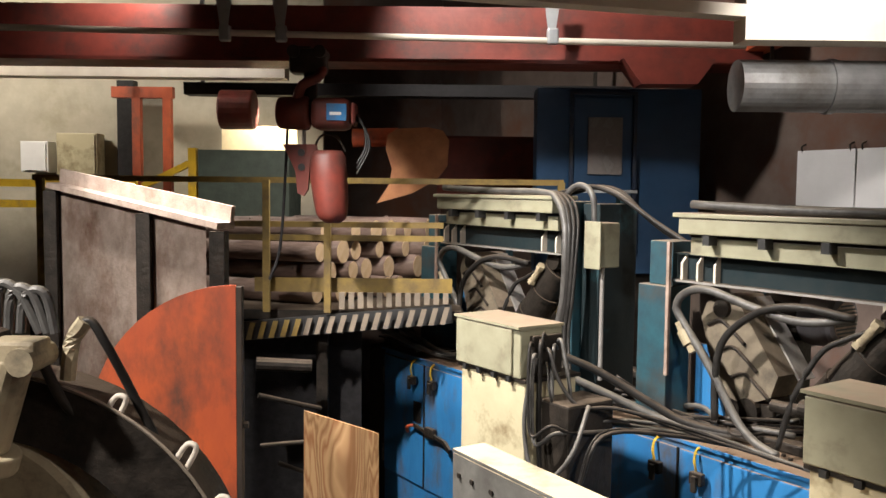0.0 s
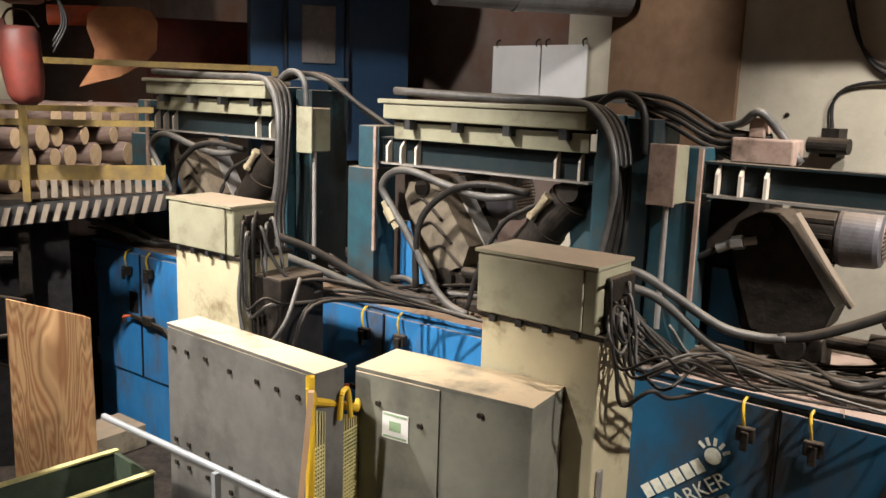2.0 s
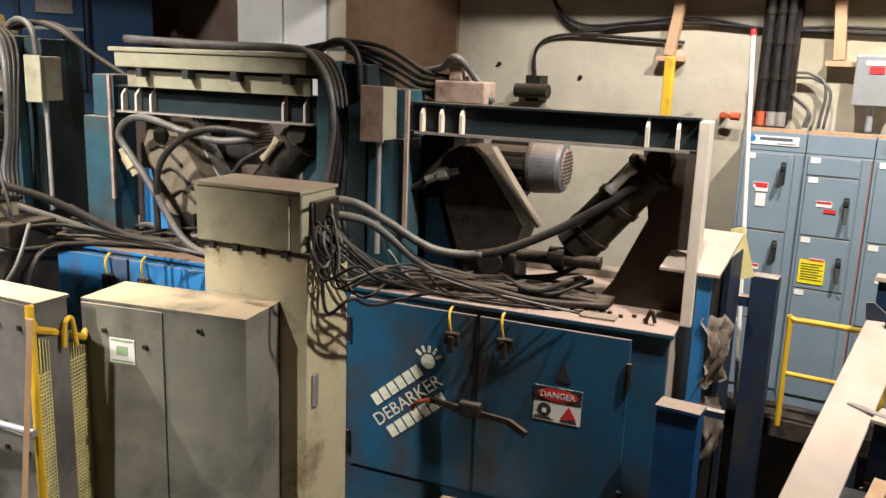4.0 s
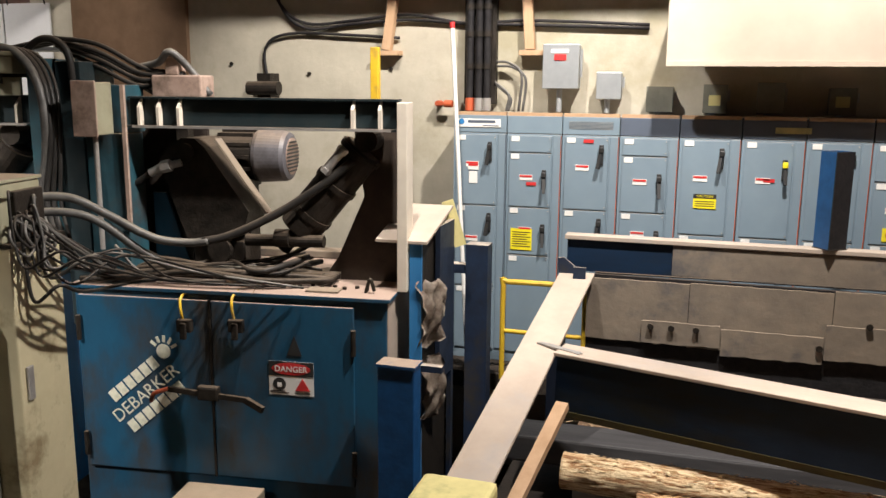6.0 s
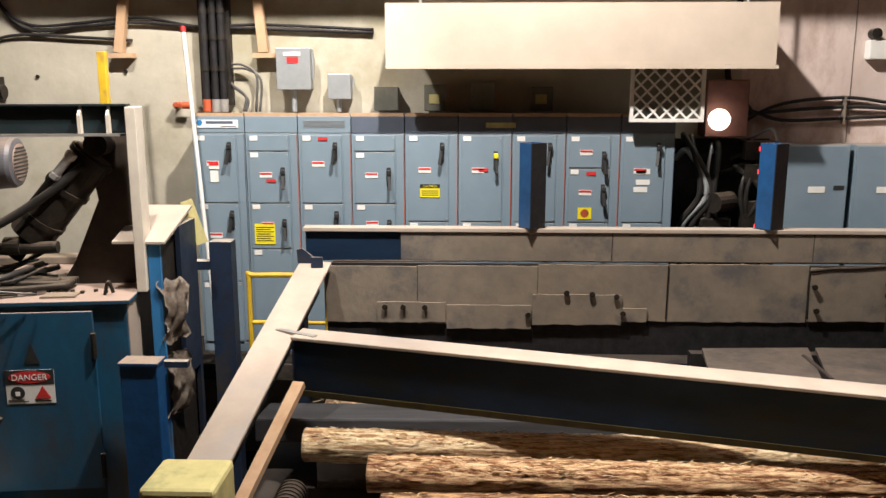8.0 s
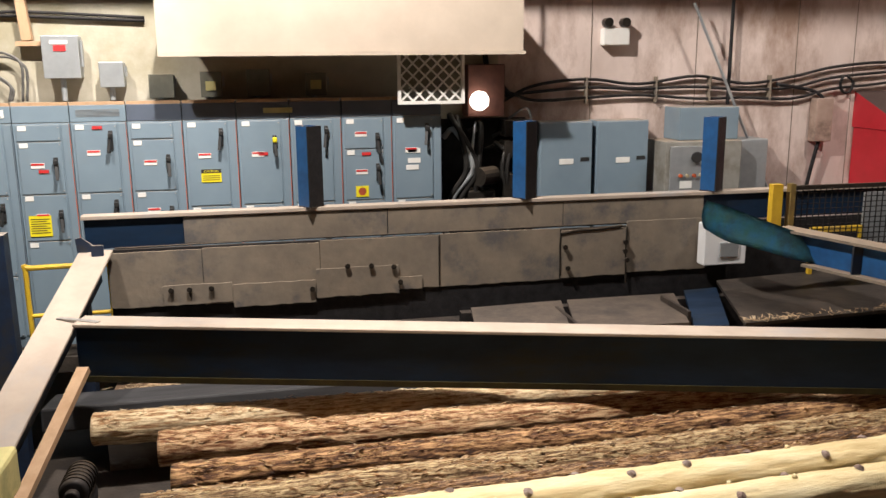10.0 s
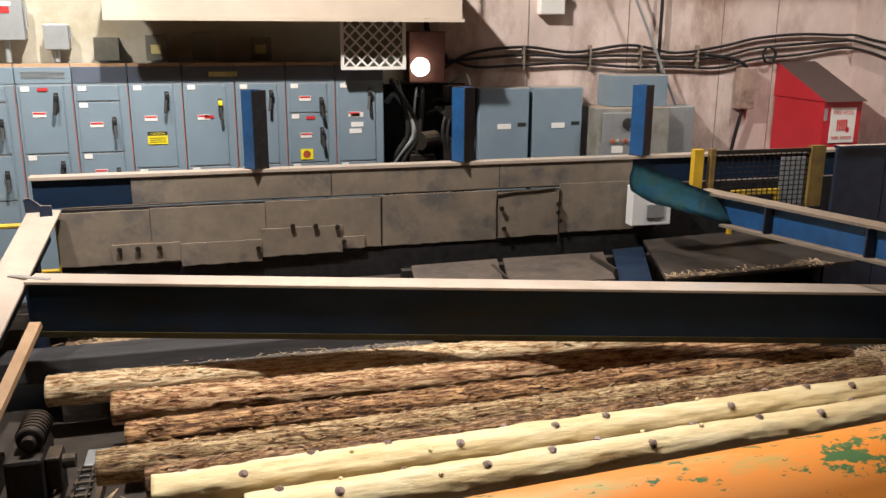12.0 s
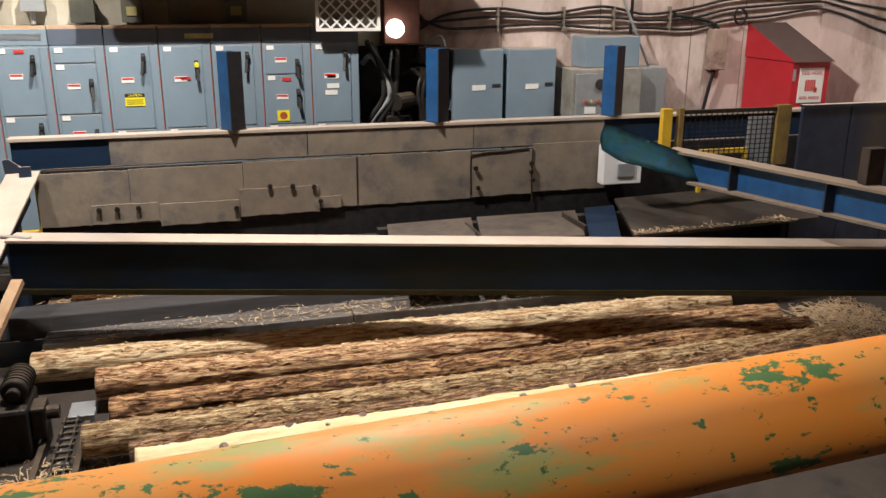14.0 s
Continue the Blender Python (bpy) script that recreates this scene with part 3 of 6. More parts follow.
part("meter", make(cyl, (7.4, 5.95, 1.66), (7.4, 5.98, 1.66), 0.06), INK, cp)
for i in range(4):
    part("button", make(cyl, (7.22 + 0.08 * i, 5.955, 1.46), (7.22 + 0.08 * i, 5.98, 1.46), 0.02), BEIGE if i % 2 else RUST, cp)
part("label_plate", make(box, 7.22, 7.36, 5.975, 5.98, 1.32, 1.4), WHITE, cp)
part("dial", make(box, 7.5, 7.58, 5.96, 5.98, 1.42, 1.52, 0.01), INK, cp)
tb = thing("transformer_box", "grey box standing on the control panel", "electrical box")
part("body", make(box, 7.25, 7.95, 6.1, 6.498, 1.832, 2.19, 0.01), MCC, tb)
solo("junction_box", make(box, 8.02, 8.36, 6.15, 6.498, 1.0, 1.82, 0.01), GALV, "light grey junction box on the pale wall", "electrical box")
solo("junction_box", make(box, 9.08, 9.3, 6.36, 6.498, 1.75, 2.25, 0.01), VALVE, "pinkish dusty junction box below cables", "electrical box")
solo("diagonal_strut", make(cyl, (7.45, 6.3, 3.3), (8.5, 6.3, 1.2), 0.016), GALV, "thin pale diagonal strut along the wall", "strut")
solo("roof_strut", make(cyl, (7.98, 6.42, 2.2), (7.98, 6.42, 5.0), 0.02), BLACK, "black vertical conduit on the pale wall", "conduit")
for k, (z, dz) in enumerate(((2.47, 0.05), (2.4, 0.0), (2.31, -0.04))):
    run = [(5.1, 6.44, 2.12 + 0.1 * k), (5.35, 6.44, 2.28 + 0.05 * k), (5.7, 6.45, z - 0.03), (6.3, 6.45, z + 0.03 - 0.02 * k), (6.9, 6.45, z - 0.03 + 0.02 * k), (7.6, 6.45, z + dz), (8.2, 6.45, z - 0.04), (8.8, 6.45, z + dz - 0.02), (9.3, 6.45, z + 0.08 + dz), (9.9, 6.45, z + 0.13 + dz), (10.5, 6.45, z + 0.17), (10.68, 6.4, z + 0.17), (10.71, 6.0, z + 0.1), (10.71, 5.2, z + 0.02 - 0.05 * k), (10.71, 4.2, z - 0.05)]
    solo("wall_cable", make(tube, run, 0.017), BLACK, "black cable strung along the pale wall", "cable", "east cables", smooth=True)
for x in (6.28, 7.1, 7.75, 8.5):
    solo("cable_clip", make(box, x, x + 0.02, 6.42, 6.499, 2.24, 2.52, 0.004), DUSTPLATE, "thin steel strap holding the wall cables", "clip", "cable clips")
solo("cable_eye", make(tube, [(9.45, 6.44, 2.5), (9.4, 6.42, 2.42), (9.44, 6.42, 2.32), (9.53, 6.42, 2.32), (9.57, 6.42, 2.42), (9.5, 6.44, 2.5)], 0.016), BLACK, "small coil of cable on the wall", "cable", smooth=True)
solo("wall_cable", make(tube, [(8.6, 6.45, 2.42), (9.15, 6.45, 2.3), (9.2, 6.4, 2.0), (9.1, 6.42, 1.4), (9.05, 6.45, 1.0)], 0.022), BLACK, "black cable dropping down the pale wall", "cable", "east cables", smooth=True)
solo("wall_cable", make(tube, [(5.2, 6.45, 4.2), (5.22, 6.45, 3.2), (5.15, 6.45, 2.7), (5.4, 6.43, 2.35)], 0.03), BLACK, "thick black cable dropping down the wall", "cable", "east cables", smooth=True)
el = thing("emergency_light", "white twin-head emergency light on the wall", "emergency light")
part("body", make(box, 6.45, 6.75, 6.38, 6.498, 2.86, 3.04, 0.012), WHITE, el)
for x in (6.5, 6.7):
    part("lamp_head", make(cyl, (x, 6.36, 3.1), (x, 6.46, 3.1), 0.05), GREASE, el)
# recess with cables between the switchgear and the cabinets, its shade a black panel
rnd_c = random.Random(11)
for i in range(9):
    x = 4.68 + 0.09 * i
    top_z = rnd_c.uniform(1.75, 2.1)
    solo("slack_cable", make(tube, [(x, 6.42, top_z), (x + rnd_c.uniform(-0.1, 0.25), 6.3, top_z + 0.08), (x + rnd_c.uniform(-0.1, 0.3), 6.2, 1.6), (x + rnd_c.uniform(-0.2, 0.3), 6.25, 1.2), (x, 6.3, 0.5), (x, 6.3, 0.01)], rnd_c.choice((0.014, 0.022, 0.03))), DARKHOSE if i % 4 else GALV, "loose cable hanging in the dark recess", "cable", "slack cables", smooth=True)
solo("recess_motor", many((box, 4.9, 5.2, 6.2, 6.45, 0.0, 1.35, 0.02), (cyl, (5.0, 6.15, 1.5), (5.2, 6.3, 1.5), 0.1)), GREASE, "greasy dark unit standing in the cable recess", "unit")
solo("dark_backing", make(box, 4.6, 5.6, 6.46, 6.498, 0.0, 2.1), BLACK, "black panel standing in for the shade of the cable recess", "panel")
for z in (2.0, 1.78, 1.42, 1.25):
    t = thing("drive_display", "small drive unit with a red lit display", "drive unit", None, "drive displays")
    part("body", make(box, 5.3, 5.6, 6.2, 6.458, z - 0.09, z + 0.09, 0.006), GREASE, t)
    part("display", make(box, 5.42, 5.52, 6.195, 6.199, z, z + 0.04), REDGLOW, t)
hb = thing("fire_hose_cabinet", "red fire hose cabinet with a sloping dusty roof", "hose cabinet")
part("body", make(box, 9.68, 10.2, 5.56, 6.498, 1.1, 1.9, 0.008), REDBOX, hb)
part("roof", make(prism, [(5.5, 1.902), (6.498, 2.32), (6.498, 1.902)], Matrix(((0, 0, 1, 9.66), (1, 0, 0, 0), (0, 1, 0, 0), (0, 0, 0, 1))), 0.56), REDBOX, hb)
part("latch", make(box, 9.69, 9.72, 5.54, 5.559, 1.68, 1.82), GALV, hb)
sg = part("sign", make(box, 9.78, 10.12, 5.55, 5.558, 1.42, 1.83), WHITE, hb)
words("sign_word", "FIRE HOSE", 0.062, pose(9.95, 5.548, 1.75, 90), RED, sg)
words("sign_word", "REEL INSIDE", 0.052, pose(9.95, 5.548, 1.46, 90), RED, sg)
part("sign_picture", many(*[(box, 9.87 + 0.03 * i, 9.89 + 0.03 * i, 5.546, 5.549, 1.56, 1.69) for i in range(5)], (box, 10.0, 10.04, 5.546, 5.549, 1.54, 1.6)), RED, sg)
# boards on the wall behind the debarkers
solo("wall_board", make(box, -4.55, -3.1, 6.44, 6.498, 2.4, 5.2), BOARD, "brown plywood board fixed to the concrete wall", "board")
for x0, x1 in ((-6.22, -5.5), (-5.48, -4.85)):
    t = thing("hung_sheet", "glossy white sheet hung on wall hooks", "sheet", None, "hung sheets")
    part("sheet", make(box, x0, x1, 6.45, 6.47, 2.3, 3.46), SHEET, t)
    for x in (x0 + 0.06, x1 - 0.06):
        part("hook", make(tube, [(x, 6.46, 3.44), (x, 6.44, 3.5), (x, 6.498, 3.53)], 0.01), GREASE, t)

for x in (6.35, 7.6, 8.85, 9.6):
    solo("wall_joint", make(box, x, x + 0.006, 6.494, 6.499, 1.0, 6.9), DUSTPLATE, "thin dark joint strip in the pale wall", "joint strip", "wall joints")
solo("wall_stub", many((cyl, (-0.28, 6.4, 2.42), (-0.28, 6.498, 2.42), 0.03), (cyl, (-0.2, 6.36, 2.42), (-0.12, 6.36, 2.42), 0.035), (bar, (-0.3, 6.38, 2.42), (-0.12, 6.36, 2.42), 0.03, 0.03)), RUST, "small rusty pipe fitting on the wall", "pipe fitting")

duct = thing("round_duct", "grey round sheet-metal duct under the roof", "duct", pose(0.39, -1.27, 0, 0, 0, 63))
part("pipe", make(cyl, (2.6, 7.7, 3.95), (4.65, 7.7, 3.95), 0.23, None, 32), GALVDULL, duct)
part("collar", make(cyl, (3.4, 7.7, 3.95), (3.46, 7.7, 3.95), 0.245, None, 32), GALVDULL, duct)
for x in (2.9, 4.2):
    part("hanger", make(box, x, x + 0.03, 7.69, 7.71, 4.17, 7.0), GREASE, duct)
solo("wall_valve", many((cyl, (-2.3, 6.3, 2.55), (-1.95, 6.3, 2.55), 0.07), (box, -2.2, -2.05, 6.3, 6.498, 2.45, 2.7)), GREASE, "dark valve fittings on the concrete wall", "valve")
for k in range(7):
    solo("wall_bolt", make(cyl, (-4.4 + 0.9 * k, 6.48, 2.7 + 0.05 * (k % 3)), (-4.4 + 0.9 * k, 6.499, 2.7 + 0.05 * (k % 3)), 0.02, None, 8), GREASE, "rusty bolt head in the concrete", "bolt", "wall bolts")

# ---- transfer chute in front of the switchgear ----
def flange(bm, p, q, w, f=0.025):
    p, q = Vector(p), Vector(q)
    bar(bm, p - Vector((0, 0, f / 2)), q - Vector((0, 0, f / 2)), w, f, 0.004)


def web(bm, p, q, h, t=0.03, f=0.025, shift=(0, 0, 0)):
    p, q = Vector(p) + Vector(shift), Vector(q) + Vector(shift)
    up = Vector((0, 0, 1))
    bar(bm, p - up * (f + h) / 2, q - up * (f + h) / 2, t, h - f - 0.002)


def ibeam(bm, p, q, w, h, t=0.02, f=0.025):
    """An I section whose top face runs from p to q."""
    p, q = Vector(p), Vector(q)
    up = Vector((0, 0, 1))
    bar(bm, p - up * f / 2, q - up * f / 2, w, f)
    bar(bm, p - up * (h - f / 2), q - up * (h - f / 2), w, f)
    bar(bm, p - up * h / 2, q - up * h / 2, t, h - 2 * f - 0.002)


TROUGH = material("dusty_trough", (0.1, 0.075, 0.058), (0.06, 0.047, 0.038), 0.7, scale=5, bump=0.25, stain=(0.03, 0.026, 0.024), stain_scale=2.2, stain_amount=0.4)
DARKPLATE = material("dark_plate", (0.045, 0.036, 0.03), (0.026, 0.022, 0.02), 0.5, scale=4, bump=0.3, stain=(0.09, 0.07, 0.055), stain_scale=2, spec=0.2)
chute = thing("transfer_chute", "dusty steel side wall of the log transfer chute", "chute")
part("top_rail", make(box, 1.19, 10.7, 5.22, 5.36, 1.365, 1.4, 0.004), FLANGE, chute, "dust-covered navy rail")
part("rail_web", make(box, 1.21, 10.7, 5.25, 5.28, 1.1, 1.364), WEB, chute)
xs = [2.05, 3.9, 5.63, 7.12]
for a, b in zip(xs, xs[1:]):
    part("upper_plate", make(box, a + 0.004, b - 0.004, 5.235, 5.249, 1.115, 1.36, 0.003), DUSTPLATE, chute)


def torn_plate(bm, x0, x1, y, z0, z1, seed, rough=0.006):
    """A plate with uneven cut edges above and below."""
    n = max(4, int((x1 - x0) / 0.06))
    rnd = random.Random(seed)
    low = [(x0 + (x1 - x0) * i / n, z0 + rnd.uniform(-rough, rough)) for i in range(n + 1)]
    high = [(x1 - (x1 - x0) * i / n, z1 + rnd.uniform(-0.4, 0.4) * rough) for i in range(n + 1)]
    prism(bm, low + high, Matrix.Translation((0, y, 0)) @ pose(0, 0, 0, 90), 0.016)


for k, (a, b, dy, z0, z1) in enumerate(((1.4, 2.2, 0, 0.57, 1.075), (2.205, 3.25, 0.006, 0.56, 1.085), (3.255, 4.37, 0, 0.6, 1.1), (4.375, 5.57, 0.006, 0.6, 1.11), (5.58, 6.25, -0.012, 0.62, 1.09), (6.26, 7.12, 0, 0.63, 1.15))):
    part("side_plate", make(torn_plate, a, b, 5.155 + dy, z0, z1, k), DUSTPLATE, chute)
for k, (a, b, z0, z1) in enumerate(((1.85, 2.45, 0.58, 0.76), (2.46, 3.2, 0.53, 0.74), (3.21, 3.98, 0.57, 0.84), (3.99, 4.2, 0.6, 0.72))):
    part("wear_plate", make(torn_plate, a, b, 5.131, z0, z1, 30 + k, 0.007), DUSTPLATE, chute)
part("weld_seam", many((tube, [(5.58, 5.128, 1.06), (5.75, 5.128, 1.085), (5.95, 5.128, 1.09), (6.2, 5.128, 1.11)], 0.014), (tube, [(5.575, 5.13, 1.07), (5.57, 5.13, 0.9), (5.58, 5.13, 0.64)], 0.009), (tube, [(6.255, 5.13, 1.1), (6.25, 5.13, 0.85), (6.26, 5.13, 0.52)], 0.009), (tube, [(4.372, 5.136, 1.1), (4.37, 5.136, 0.62)], 0.006), (tube, [(1.45, 5.233, 1.1), (3.0, 5.232, 1.112), (5.0, 5.232, 1.113), (7.1, 5.232, 1.118)], 0.008)), GREASE, chute, "rough dark weld seams")
for x, z in ((1.92, 0.72), (2.08, 0.72), (2.27, 0.72), (3.17, 0.66), (3.5, 0.86), (3.72, 0.85), (3.93, 0.83), (3.99, 0.68), (5.61, 0.93), (5.64, 0.72), (6.23, 0.95), (6.23, 0.86), (6.25, 0.77)):
    part("bolt", make(cyl, (x, 5.085, z), (x, 5.118, z), 0.026, 0.02, 8), GREASE, chute)
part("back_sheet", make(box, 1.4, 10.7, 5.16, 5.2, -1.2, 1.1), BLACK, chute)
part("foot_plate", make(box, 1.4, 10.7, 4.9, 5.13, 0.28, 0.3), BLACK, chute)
for i, x in enumerate((3.2, 5.25, 7.22)):
    t = thing("tube_post", "blue square tube post standing on the chute rail", "post", pose(x, 5.29, 1.4, 0, 0, 36), "tube posts")
    a, w = 0.082, 0.01
    part("tube", many((box, -a, a, a - w, a, 0, 0.74), (box, -a, -a + w, -a + w, a - w, 0, 0.74), (box, a - w, a, -a + w, a - w, 0, 0.74)), BLUEPOST, t)
    part("tarred_face", make(box, -a, a, -a, -a + w, 0, 0.74), BLACK, t, "face coloured black for its shaded side")
    part("weld", make(box, -a - 0.006, a + 0.006, -a - 0.006, a + 0.006, 0.0, 0.008), GREASE, t)

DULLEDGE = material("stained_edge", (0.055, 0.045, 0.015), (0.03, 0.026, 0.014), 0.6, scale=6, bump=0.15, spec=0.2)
left_beam = thing("deck_beam", "dust-covered navy steel beam sloping beside the log deck", "steel beam", None, "deck beams")
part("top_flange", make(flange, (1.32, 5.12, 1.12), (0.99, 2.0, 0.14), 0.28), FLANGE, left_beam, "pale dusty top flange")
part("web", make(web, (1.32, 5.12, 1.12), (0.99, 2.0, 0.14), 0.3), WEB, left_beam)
part("bracket", many((prism, [(-0.1, 0.0), (0.05, 0.0), (0.03, 0.06), (-0.06, 0.13), (-0.11, 0.12)], pose(1.27, 5.1, 1.11, 90), 0.02), (box, 1.3, 1.4, 5.0, 5.02, 1.08, 1.18)), NAVY, left_beam)
part("lumber_strip", make(bar, (1.46, 3.62, 0.55), (1.19, 2.3, -0.07), 0.085, 0.05), LUMBER, left_beam)
part("foot", make(box, 1.05, 1.2, 2.2, 2.4, -1.3, 0.1), NAVY, left_beam)
part("foot", make(box, 1.14, 1.26, 4.85, 5.0, -1.3, 0.85), NAVY, left_beam)
long_beam = thing("deck_beam", "long navy steel beam with a dusty top flange", "steel beam", None, "deck beams")
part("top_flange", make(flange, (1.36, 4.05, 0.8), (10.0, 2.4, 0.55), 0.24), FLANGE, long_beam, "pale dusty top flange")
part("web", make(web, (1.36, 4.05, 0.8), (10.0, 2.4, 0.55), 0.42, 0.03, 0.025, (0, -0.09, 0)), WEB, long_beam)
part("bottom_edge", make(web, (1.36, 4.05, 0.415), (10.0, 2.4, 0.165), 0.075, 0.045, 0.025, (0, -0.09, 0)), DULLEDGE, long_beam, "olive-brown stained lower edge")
part("splice_plate", make(bar, (1.2, 4.12, 0.803), (1.52, 3.96, 0.797), 0.05, 0.012), STEEL, long_beam)
part("foot", make(box, 9.7, 9.9, 2.3, 2.5, -1.3, 0.12), NAVY, long_beam)
solo("bump_block", make(box, 0.84, 1.27, 2.2, 2.62, 0.17, 0.45, 0.03), PALE_YELLOW, "pale yellow padded block on the beam end", "block")
for x, y, z in ((0.316, 5.33, 1.245), ):
    t = thing("stand_post", "dark steel stand beside the debarker outlet", "stand")
    part("post", make(box, x, x + 0.2, y, y + 0.16, -1.3, z, 0.004), NAVY, t)
    part("arm", make(box, x - 0.24, x - 0.002, y + 0.02, y + 0.12, 0.98, 1.06), NAVY, t)
gr = thing("guard_rail", "yellow tube guard rail in front of the switchgear", "guard rail")
part("rail", make(tube, [(0.62, 5.5, 0.0), (0.62, 5.5, 0.86), (0.66, 5.5, 0.9), (1.3, 5.5, 0.9), (1.34, 5.5, 0.86), (1.34, 5.5, 0.0)], 0.024, 8, 3), YELLOW, gr)
part("mid_rail", make(cyl, (0.64, 5.5, 0.45), (1.32, 5.5, 0.45), 0.02), YELLOW, gr)
rb = thing("deck_beam", "blue steel side beam with dusty flanges", "steel beam", None, "deck beams")
part("top_flange", make(bar, (7.4, 4.31, 1.188), (8.35, 1.5, 1.188), 0.2, 0.024), DUSTPLATE, rb)
part("bottom_flange", make(bar, (7.5, 4.01, 0.912), (8.35, 1.5, 0.912), 0.2, 0.024), DUSTPLATE, rb)
part("web", make(bar, (7.42, 4.25, 1.05), (8.35, 1.5, 1.05), 0.02, 0.25), BLUEPOST, rb)
for s in (0.38, 0.66):
    part("stiffener", make(box, 7.25 + 1.1 * s - 0.1, 7.25 + 1.1 * s + 0.08, 4.75 - 3.25 * s, 4.77 - 3.25 * s, 0.93, 1.17), NAVY, rb)
part("foot", make(box, 8.2, 8.35, 1.6, 1.8, -1.3, 0.89), NAVY, rb)
flap = thing("guide_flap", "bent teal steel guide flap, scratched and dirty", "guide flap")


def bent(bm):
    top = smooth_path([(6.87, 4.72, 1.4), (6.92, 4.5, 1.385), (7.03, 4.35, 1.34), (7.26, 4.2, 1.25), (7.42, 4.05, 1.19)], 4)
    low = smooth_path([(6.83, 4.68, 1.14), (6.91, 4.4, 1.07), (7.06, 4.24, 1.04), (7.33, 4.02, 0.97), (7.6, 3.9, 0.92)], 4)
    rows = [[bm.verts.new(a.lerp(b, k / 5) + Vector((-0.02, 0.03, 0)) * math.sin(math.pi * k / 5)) for k in range(6)] for a, b in zip(top, low)]
    for u, v in zip(rows, rows[1:]):
        for k in range(5):
            bm.faces.new((u[k], v[k], v[k + 1], u[k + 1]))
    bmesh.ops.solidify(bm, geom=bm.faces[:], thickness=0.015)


part("sheet", make(bent), material("scratched_teal", (0.02, 0.13, 0.25), (0.03, 0.12, 0.1), 0.45, scale=9, bump=0.2, stain=(0.02, 0.03, 0.035), stain_scale=3, stain_amount=0.5), flap, smooth=True)
gate = thing("mesh_gate", "black wire mesh gate between yellow posts", "gate")
for x, w_ in ((7.32, 0.1), (7.5, 0.05), (8.64, 0.16)):
    part("post", make(box, x, x + w_, 4.35, 4.42, 0.96, 1.58), YELLOW if x < 7.4 else DULLYELLOW, gate)
part("mesh", many(*[(box, 7.58 + 0.06 * i, 7.588 + 0.06 * i, 4.38, 4.388, 0.97, 1.52) for i in range(18)], *[(box, 7.57, 8.64, 4.388, 4.396, 0.98 + 0.05 * j, 0.988 + 0.05 * j) for j in range(11)]), BLACK, gate)
part("rail", make(box, 7.56, 8.638, 4.37, 4.4, 1.52, 1.56), GREASE, gate)
part("rail", make(box, 7.56, 8.638, 4.37, 4.4, 0.93, 0.97), GREASE, gate)
solo("pale_panel", make(box, 8.7, 9.08, 4.9, 4.93, -1.3, 1.38), GALV, "pale sheet panel standing behind the mesh gate", "panel")
solo("yellow_barrier", many((box, 8.1, 8.68, 4.86, 4.9, 1.0, 1.05), (box, 8.64, 8.68, 4.86, 4.9, -1.3, 0.999), (box, 8.1, 8.14, 4.86, 4.9, -1.3, 0.999)), YELLOW, "yellow barrier rail behind the mesh gate", "barrier")
solo("beam_stub", make(box, 8.04, 8.2, 2.36, 2.46, 1.201, 1.5, 0.006), GUSSET, "short rusty stub post on the side beam", "post")
scr = thing("blue_screen", "dark blue steel screen plates beside the gate", "screen")
for a, b in ((8.9, 9.49), (9.5, 10.09), (10.1, 10.7)):
    part("panel", make(box, a, b, 4.3, 4.34, -0.6, 1.55, 0.004), NAVY, scr)
part("top_angle", make(box, 8.9, 10.7, 4.28, 4.36, 1.551, 1.58), NAVY, scr)
def slab(bm, near, far, thick=0.03):
    """A plate between a near edge and a far edge, each given by its two ends."""
    a, b, c, d = (Vector(p) for p in (*near, *far))
    top = [bm.verts.new(p) for p in (a, b, d, c)]
    low = [bm.verts.new(p - Vector((0, 0, thick))) for p in (a, b, d, c)]
    bm.faces.new(top)
    bm.faces.new(low[::-1])
    for i in range(4):
        j = (i + 1) % 4
        bm.faces.new((top[i], top[j], low[j], low[i]))


solo("gutter_plate", make(slab, [(6.75, 3.72, 0.5), (8.9, 3.86, 0.5)], [(7.12, 4.9, 0.56), (9.3, 5.0, 0.6)]), DARKPLATE, "dark worn sloping plate of the outfeed trough", "plate")
solo("gutter_plate", make(slab, [(6.35, 3.85, 0.46), (6.66, 3.82, 0.46)], [(6.74, 4.83, 0.5), (7.1, 4.86, 0.5)]), WEB, "scraped blue end plate of the trough", "plate")
solo("gutter_plate", make(slab, [(4.45, 3.9, 0.5), (5.25, 3.9, 0.5)], [(4.58, 4.71, 0.5), (5.46, 4.76, 0.5)]), TROUGH, "dusty cover plate of the outfeed trough", "plate", "trough covers")
solo("gutter_plate", make(slab, [(5.3, 3.9, 0.5), (6.3, 3.85, 0.5)], [(5.52, 4.76, 0.5), (6.6, 4.76, 0.5)]), TROUGH, "dusty cover plate of the outfeed trough", "plate", "trough covers")
for x, z0, z1 in ((6.36, 0.42, 0.58), (5.33, 0.45, 0.54)):
    solo("trough_clamp", make(box, x, x + 0.035, 4.0, 4.55, z0, z1 - 0.03, 0.006), DARKPLATE, "worn edge strip beside a trough cover", "strip", "trough clamps")
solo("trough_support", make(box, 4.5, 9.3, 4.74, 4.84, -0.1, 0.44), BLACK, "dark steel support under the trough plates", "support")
bin_w = thing("white_bin", "small white box behind the chute end", "box")
part("body", make(box, 7.0, 7.45, 4.95, 5.1, 0.7, 1.12, 0.01), SHEET, bin_w)
part("cover", make(box, 7.16, 7.36, 4.935, 4.949, 0.78, 0.93, 0.006), GALV, bin_w)
